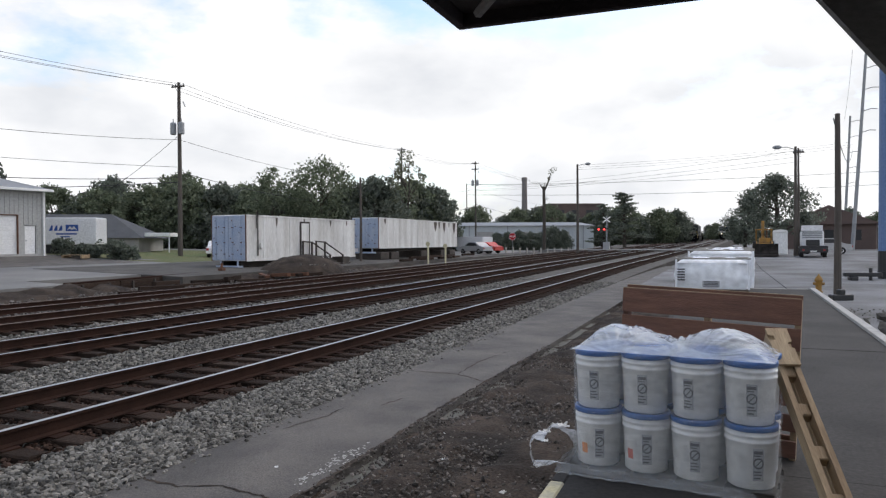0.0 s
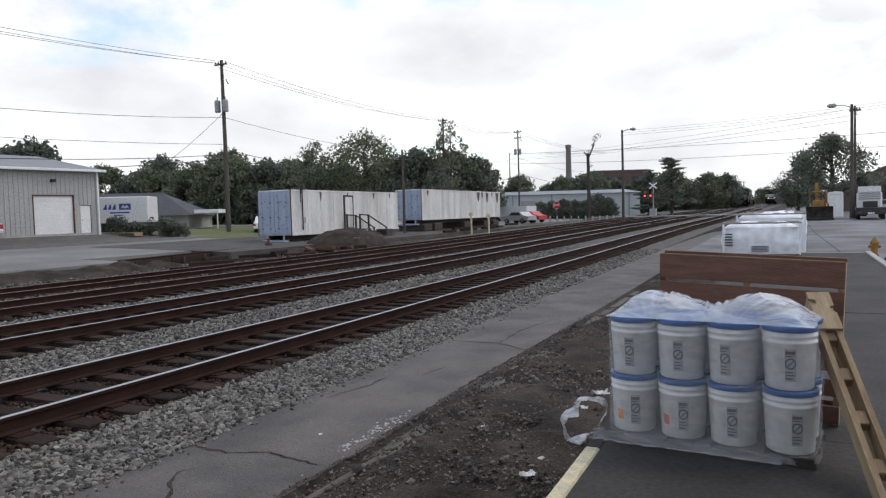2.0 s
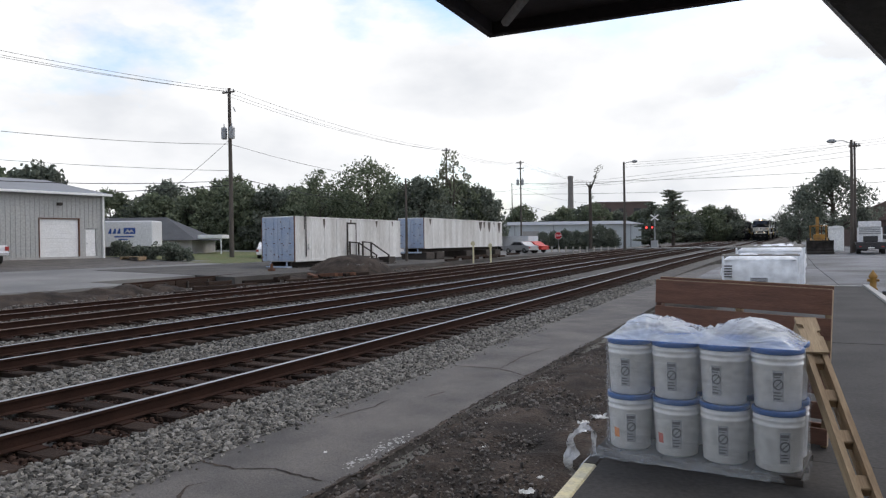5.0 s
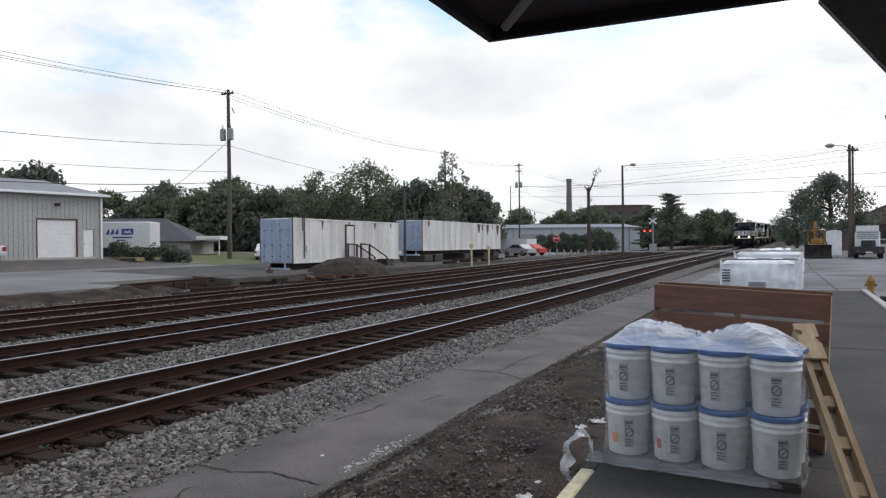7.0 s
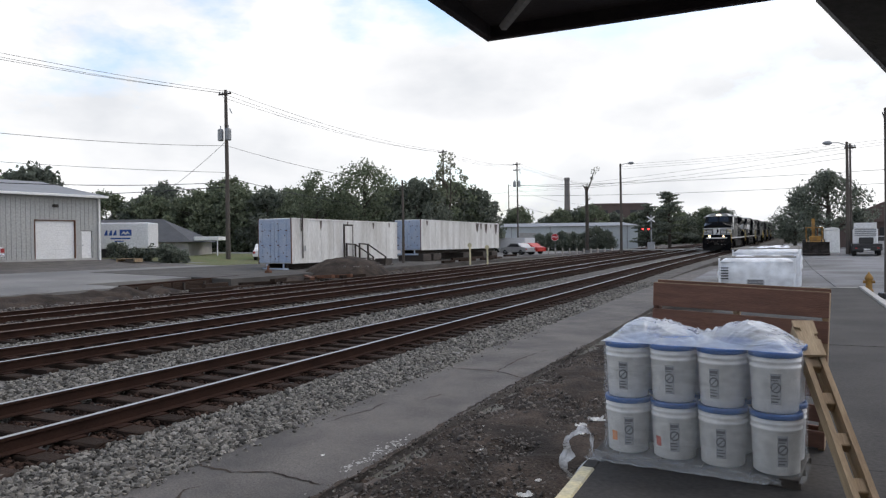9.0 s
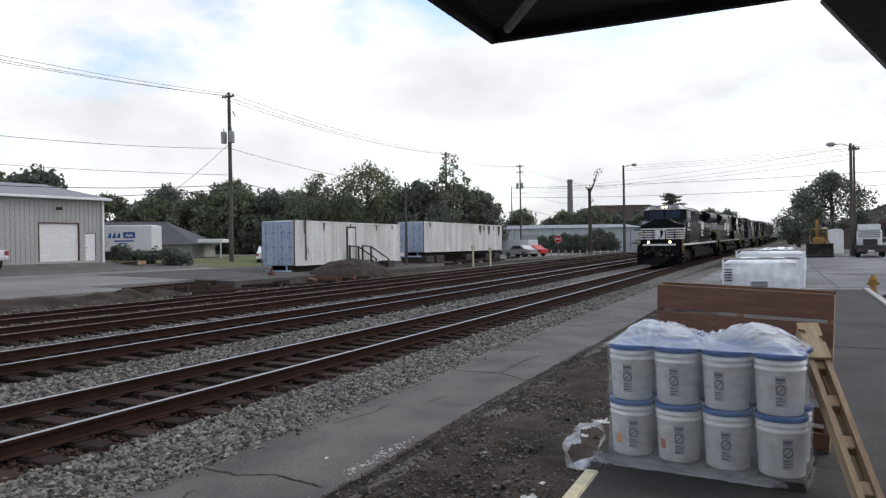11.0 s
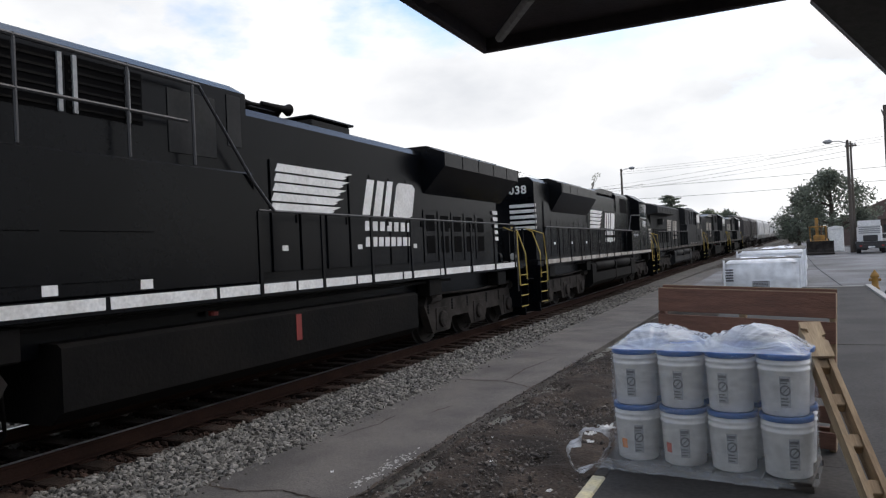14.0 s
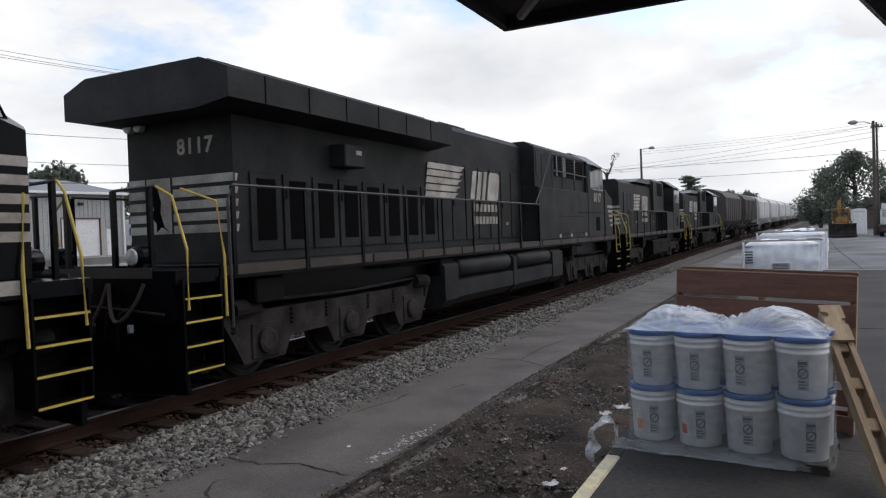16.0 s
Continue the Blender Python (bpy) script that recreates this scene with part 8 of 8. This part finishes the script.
for k in range(16):
    spots.append((-62 + 3.4 * k + rt.uniform(-1, 1), 136 + 2.0 * k + rt.uniform(-3, 3), rt.uniform(0.7, 1.0)))
for k in range(18):
    spots.append((-26 + 2.9 * k + rt.uniform(-1, 1), 196 + rt.uniform(-4, 8) + (60 if -8 < -26 + 2.9 * k < 9 else 0), rt.uniform(0.6, 0.85)))
for k in range(9):
    spots.append((14 + 3.6 * k, 118 + rt.uniform(-4, 6), rt.uniform(0.5, 0.85)))
for k, (x, y, s_) in enumerate(spots):
    copy_thing(wood_a if k % 2 else wood_b, Matrix.Translation((x, y, 0.3)) @ pose(0, 0, 0, 0, 0, rt.uniform(0, 360)) @ Matrix.Diagonal((s_ * rt.uniform(0.9, 1.2), s_ * rt.uniform(0.9, 1.2), s_, 1)))
for k in range(7):
    x, y = -33.5 + 1.5 * k, 107 + 1.2 * k
    copy_thing(wood_a, Matrix.Translation((x, y, -0.3)) @ pose(0, 0, 0, 0, 0, 50 * k) @ Matrix.Scale(rt.uniform(0.35, 0.5), 4))


# ---------------------------------------------------------------- movement
def motions():
    """The train comes on at an even pace; its wheels roll."""
    # the torn film at the pallet's corner lifts and folds down in the wind
    gusts = ((0, 0, 0), (0.8, 6, -10), (1.4, -20, 25), (2.2, -10, 32), (3.0, -45, 50), (4.5, -40, 55), (7.5, -45, 50), (9.2, -38, 48), (11.4, -12, 40), (12.4, -18, 44), (13.4, -30, 12), (14.0, -14, 20), (14.5, 0, 8), (15.0, -15, 30), (15.5, -42, 48), (16, -44, 50))
    walk(FILM_LOOP, [(t, pose(-0.62, -0.25, 0.02, 0, dip, turn)) for t, dip, turn in gusts])
    for ob, off, L, rev, wheels, _closer in TRAIN:
        rows = []
        for i in range(33):
            t = i * 0.5
            rows.append((t, on_line(train_front(t) + off, L, reverse=rev)))
        walk(ob, rows)
        for k, (w, y) in enumerate(wheels if off < 60 else []):
            turn = SPEED / 30 / 0.5 * (-1 if not rev else 1)
            walk(w, [(f / 30, Matrix.Translation((0, y, 0.5)) @ Matrix.Rotation(-turn * f * -1, 4, "X")) for f in range(481)])


motions()
